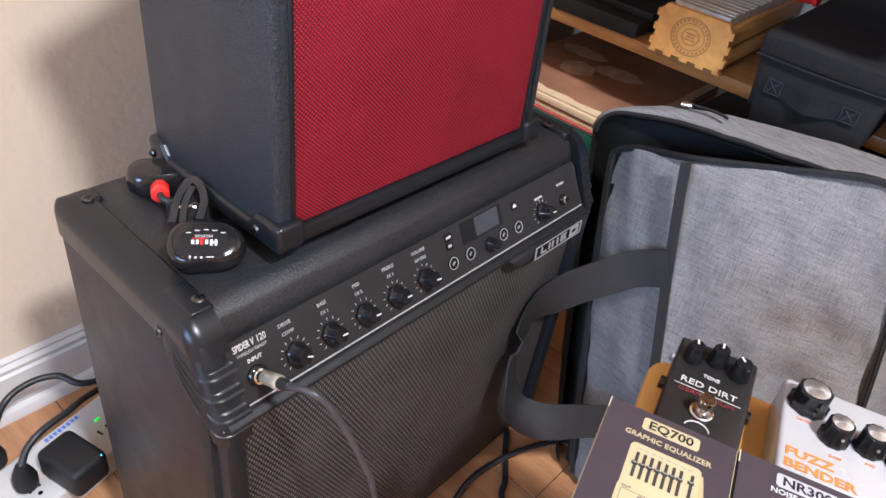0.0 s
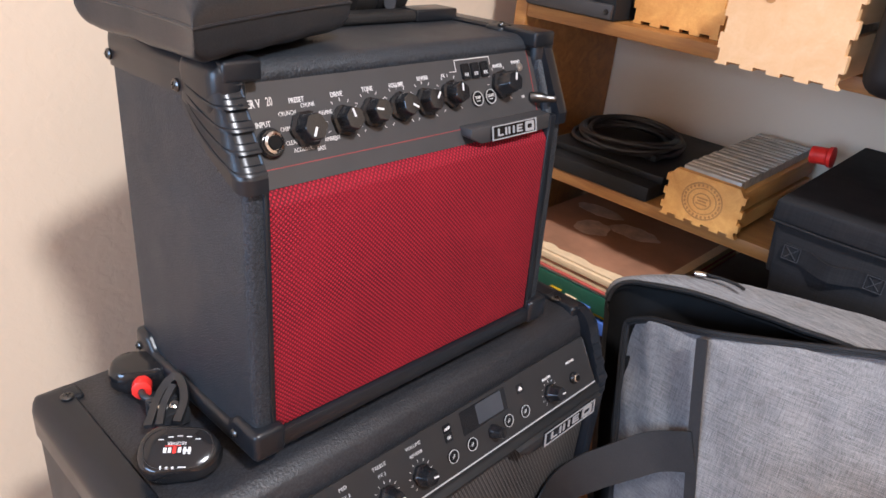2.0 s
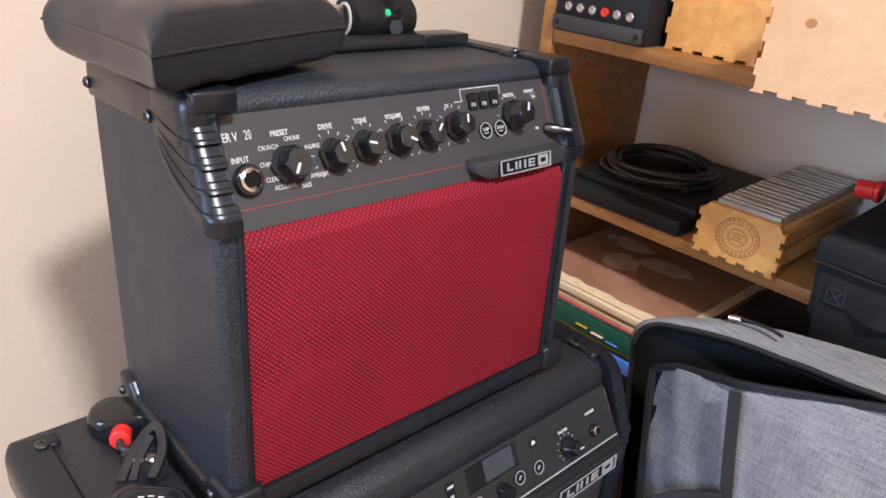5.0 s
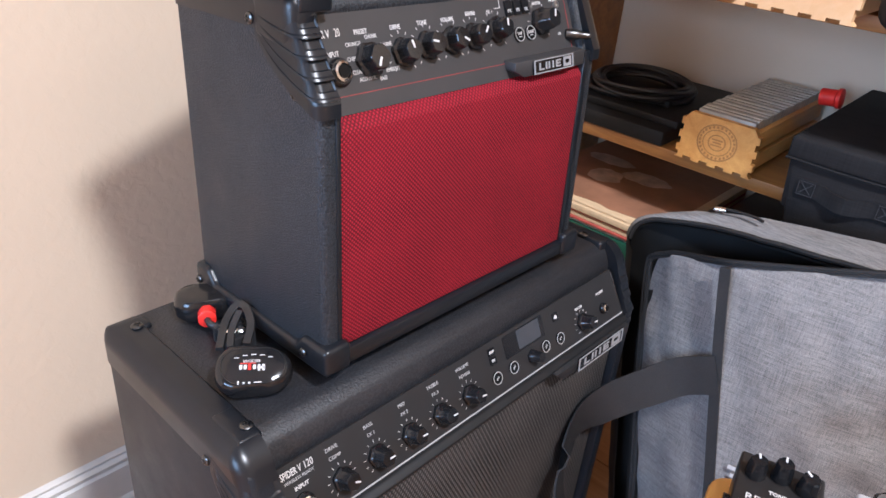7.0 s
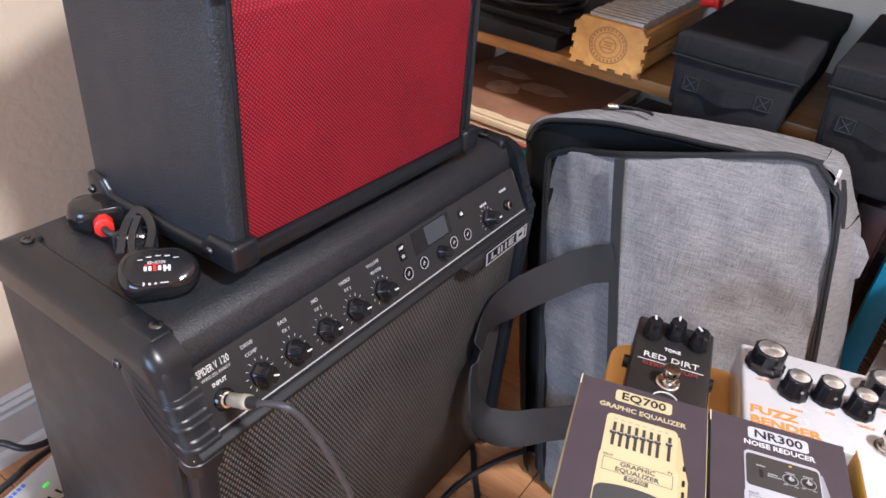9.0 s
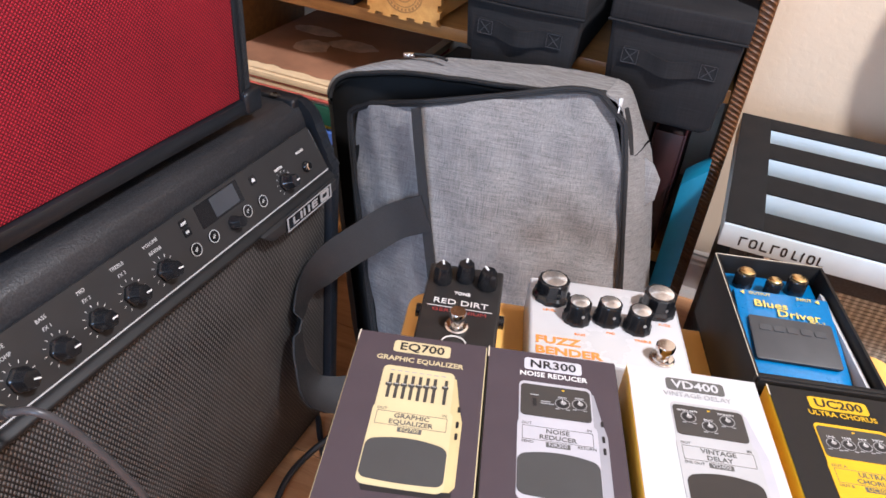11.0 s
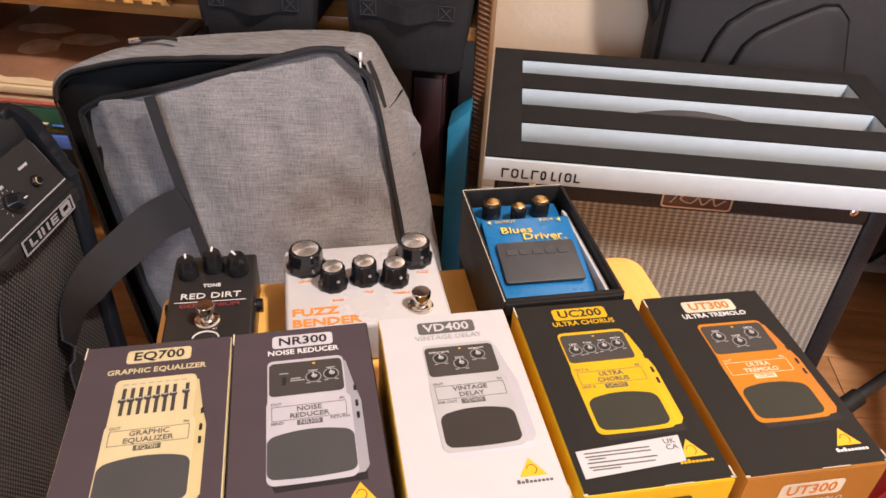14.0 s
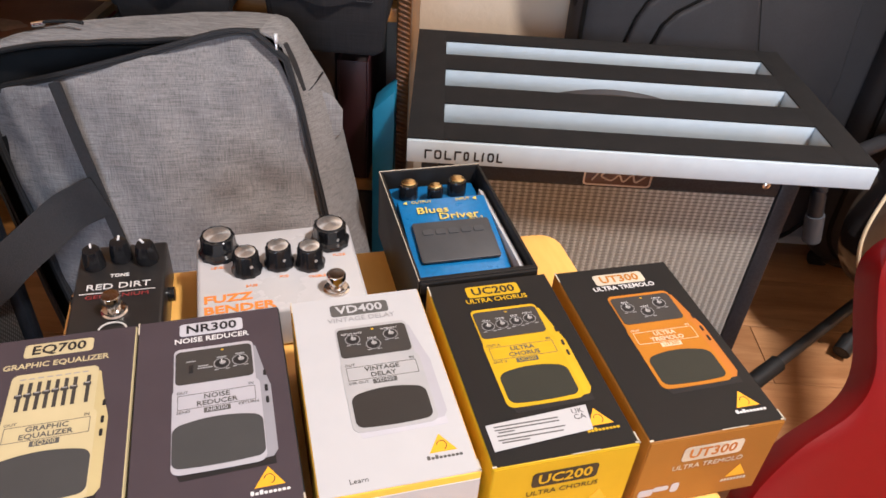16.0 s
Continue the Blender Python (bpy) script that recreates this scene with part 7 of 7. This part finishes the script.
for i in range(14):
    part("case", box((0.0150, 0.014 + i * 0.0102, 0.0115), (0.115, 0.014 + i * 0.0102 + 0.0099, 0.123), 0.0006), M_GLASSY if i % 3 else M_GREYCASE, cut)


def storage_bin(m, w, h, d, label):
    """Fabric storage bin with a lid and a stitched pull tab; x along its front."""
    t = thing("storage_bin", m, label, "storage bin", "fabric bins on the shelf")
    part("body", prism([(x, 0, z) for x, z in [(0.006, 0.0), (w - 0.005, 0.0), (w, h - 0.02), (0, h - 0.02)]], (0, d, 0), 0.004, 2), M_BIN, t)
    part("front_panel", prism([(x, -0.0015, z) for x, z in [(0.016, -0.028), (0.030, -0.038), (w - 0.020, -0.039), (w - 0.009, -0.033), (w - 0.001, h - 0.02), (0.001, h - 0.02)]], (0, 0.026, 0), 0.004, 2), M_BIN, t, "sagging charcoal fabric front")
    part("lid", box((-0.003, -0.004, h - 0.027), (w + 0.003, d + 0.003, h), 0.004, 3), M_BIN, t, "soft charcoal lid")
    part("lid_piping", tube([(-0.003, -0.0045, h - 0.026), (w / 2, -0.0048, h - 0.0275), (w + 0.003, -0.0045, h - 0.026)], 0.0016, 6), M_BIN, t)
    zc = h * 0.36
    tab = sweep(curve_points([(w * 0.14, -0.0025, zc), (w * 0.30, -0.003, zc), (w * 0.38, -0.005, zc - 0.003), (w * 0.5, -0.009, zc - 0.005), (w * 0.62, -0.005, zc - 0.003), (w * 0.70, -0.003, zc), (w * 0.86, -0.0025, zc)], 5), [(-0.0010, -0.0100), (0.0010, -0.0100), (0.0010, 0.0100), (-0.0010, 0.0100)])
    pull = part("pull_tab", tab, M_BIN, t, "stitched fabric pull tab")
    for x in (0.20, 0.80):
        for a in (45, -45):
            part("stitching", bars([(0, 0, 0.018, 0.0008)], None, 0, 0.0006), M_THREAD, pull, "", frame_of((w * x, -0.0042, zc), (1, 0, 0), (0, -1, 0)) @ pose(0, 0, 0, 0, 0, a))
        part("stitching", ring_flat(rounded(0.019, 0.017, 0.0005, 1), rounded(0.0178, 0.0158, 0.0005, 1), 0.0006), M_THREAD, pull, "", frame_of((w * x, -0.0042, zc), (1, 0, 0), (0, -1, 0)))
    return t


storage_bin(onto_shelf(0.955, 0.312, 0.4825, 1.0), 0.149, 0.090, 0.325, "charcoal fabric storage bin with lid and stitched tab")
storage_bin(onto_shelf(0.955, 0.130, 0.4825, 0.0), 0.152, 0.100, 0.32, "charcoal fabric storage bin overhanging the shelf edge")
tape = thing("red_tape_roll", frame_of((1.190, 0.362, 0.566), (1, 0, 0), (0.15, -1, 0.12)), "bright red plastic roll lying on the disc cases", "tape roll")
part("roll", lathe([(0.009, 0), (0.012, 0.001), (0.012, 0.022), (0.009, 0.023)], 28), M_REDPLASTIC, tape)
part("flange", lathe([(0.009, 0.0235), (0.0145, 0.0240), (0.0145, 0.029), (0.008, 0.030)], 28), M_REDPLASTIC, tape)

book = thing("flat_case", onto_shelf(1.020, 0.715, 0.4825), "thin black laptop-like case lying on the shelf", "case")
part("body", box((-0.006, -0.006, 0), (0.212, 0.25, 0.022), 0.003), M_RUBBER, book)
part("upper_body", box((0.02, 0.02, 0.0225), (0.218, 0.25, 0.034), 0.002), M_RUBBER, book)
coil = thing("cable_coil", pose(1.130, 0.612, 0.5170), "coiled black cable lying on the flat case", "cable")
random.seed(5)
for k in range(9):
    r = 0.072 + random.uniform(-0.010, 0.010)
    ox, oy = random.uniform(-0.006, 0.006), random.uniform(-0.006, 0.006)
    pts = [(ox + r * math.cos(radians(a)), oy + r * 1.05 * math.sin(radians(a)), 0.004 + k * 0.0022 + 0.003 * math.sin(radians(a * 2 + k * 50))) for a in range(0, 360, 30)]
    part("turn", tube(pts, 0.0034, 4, None, 8, True), M_CABLE, coil)
part("plug", box((-0.045, -0.075, 0.0), (-0.020, -0.055, 0.010), 0.003), M_RUBBER, coil)

radio = thing("panel_radio", onto_shelf(1.012, 0.757, 0.7105), "black metal device with round sockets on the upper shelf", "device")
part("case", box((0, 0, 0), (0.150, 0.18, 0.085), 0.003), M_RUBBER, radio)
part("lower_rail", box((0.002, -0.006, 0.002), (0.148, 0.0, 0.022), 0.002), M_PANEL, radio)
for i in range(6):
    part("socket", lathe([(0.0058, 0), (0.0058, 0.003), (0.0042, 0.0035), (0.0035, 0.002)], 18, frame_of((0.025 + i * 0.020, -0.0005, 0.034), (1, 0, 0), (0, -1, 0))), M_STEEL if i != 3 else M_REDPLASTIC, radio)
for x in (0.010, 0.140):
    part("rail_screw", lathe([(0.004, 0), (0.003, 0.002)], 12, frame_of((x, -0.0062, 0.012), (1, 0, 0), (0, -1, 0))), M_KNOB, radio)
single("hard_case", box((0.90, 0.090, 0.7105), (1.20, 0.265, 0.905), 0.022, 4), M_RUBBER, "black rounded hard case on the upper shelf", "case")


def print_stack():
    """Large flat prints, boards and folders piled on the lower shelf."""
    m = onto_shelf(0.965, 0.722, 0.0)
    base = 0.2305
    layers = ((0.050, M_DARKBOOK, "book", 0.03), (0.020, M_BLUEINK, "folder", 0.0), (0.010, M_YELLOW, "folder", 0.01), (0.030, M_GREENBOOK, "binder", 0.0), (0.005, M_WHITECARD, "board", 0.004), (0.004, M_REDBOARD, "board", 0.0), (0.006, M_PAPER, "board", 0.003), (0.005, M_REDBOARD, "board", 0.006), (0.010, M_PAPER, "board", 0.0))
    z = base
    words = {"book": "dark thick book lying flat in the stack", "folder": "coloured folder lying flat in the stack", "binder": "dark green binder lying flat in the stack", "board": "thin mounted board lying flat in the stack"}
    for h, mat, kind, out in layers:
        single(kind, box((0.0, out, z), (0.275, 0.30, z + h - 0.0004), 0.0008), mat, words[kind], kind, "flat things stacked below the shelf", m=m)
        z += h
    for along, up, mat in ((0.122, 0.321, M_YELLOW), (0.150, 0.319, M_PAPER), (0.176, 0.317, M_BLUEINK)):
        single("paper_tab", box((along, -0.004, up), (along + 0.020, 0.030, up + 0.0012), 0.0003), mat, "coloured paper tab sticking out of the stack", "paper tab", "paper tabs in the stack", m=m)
    top = thing("mounted_print", m @ Matrix.Translation((0.0, 0.006, z)), "brown mounted print with torn pale edge on the stack", "print")
    part("sheet", box((0.0, 0.012, 0), (0.273, 0.30, 0.0012)), M_BROWNPRINT, top)
    b = bmesh.new()
    low = [b.verts.new((0.273 * i / 30, 0.0, 0.0013)) for i in range(31)]
    up = [b.verts.new((0.273 * i / 30, 0.020 + 0.008 * noise.noise(Vector((i * 0.45, 2.2, 0))), 0.0013)) for i in range(31)]
    for i in range(30):
        b.faces.new((low[i], low[i + 1], up[i + 1], up[i]))
    part("torn_edge", b, M_PAPER, top, "torn pale paper edge")
    part("side_strip", box((0.262, 0.0, 0.0), (0.277, 0.30, 0.004), 0.0006), M_PAPER, top)
    for cx, cy, r, k in ((0.095, 0.13, 0.030, 1.0), (0.150, 0.17, 0.024, 1.8), (0.060, 0.20, 0.02, 2.2)):
        o = [(cx + r * k * math.cos(radians(a)) * (1 + 0.25 * noise.noise(Vector((a * 0.03, cx * 90, 0)))), cy + r * math.sin(radians(a)) * (1 + 0.3 * noise.noise(Vector((a * 0.04, cy * 70, 3))))) for a in range(0, 360, 12)]
        part("pale_shape", flat(o, 0.0003, 0.0013), M_PALEPRINT, top, "pale blurred printed shape")
    single("flat_folder", box((0.290, 0.06, 0.2305), (0.43, 0.30, 0.368), 0.002), M_DARKBOOK, "dark folders standing beside the stack", "folder", m=m)


print_stack()
M_DARKRED = plain("dark_red_cover", (0.022, 0.004, 0.005), 0.5, vary=0.2)
# Dark boxes and a folder, added to darken the shelf gaps behind the bag.
single("dark_filler_box", box((1.035, 0.058, 0.2305), (1.26, 0.240, 0.430), 0.003), M_DARKBOOK, "dark block added to darken the lower shelf gap behind the bag", "box")
folder = thing("dark_filler_folder", pose(1.020, 0.012, 0.2305), "dark red folder added to fill the dark gap on the lower shelf", "folder")
for y in (0.0, 0.039):
    part("cover", box((0.001, y, 0), (0.255, y + 0.003, 0.178), 0.001), M_DARKRED, folder)
part("spine", box((0.0, 0.0032, 0.0), (0.003, 0.0388, 0.178), 0.001), M_DARKRED, folder)
part("pages", box((0.0035, 0.0034, 0.002), (0.250, 0.0386, 0.172), 0.0005), M_DARKBOOK, folder)
single("dark_filler_box", box((1.025, 0.000, 0.0785), (1.26, 0.230, 0.205), 0.003), M_DARKBOOK, "dark block added to darken the bottom shelf gap behind the bag", "box")
single("teal_box", prism([(0, 0, 0), (0.028, 0, 0), (0.028, 0, 0.392), (0, 0, 0.364)], (0, 0.05, 0), 0.0012), M_TEAL, "tall teal cardboard box beside the bookcase upright", "box", m=onto_shelf(0.972, 0.0015, 0.0))
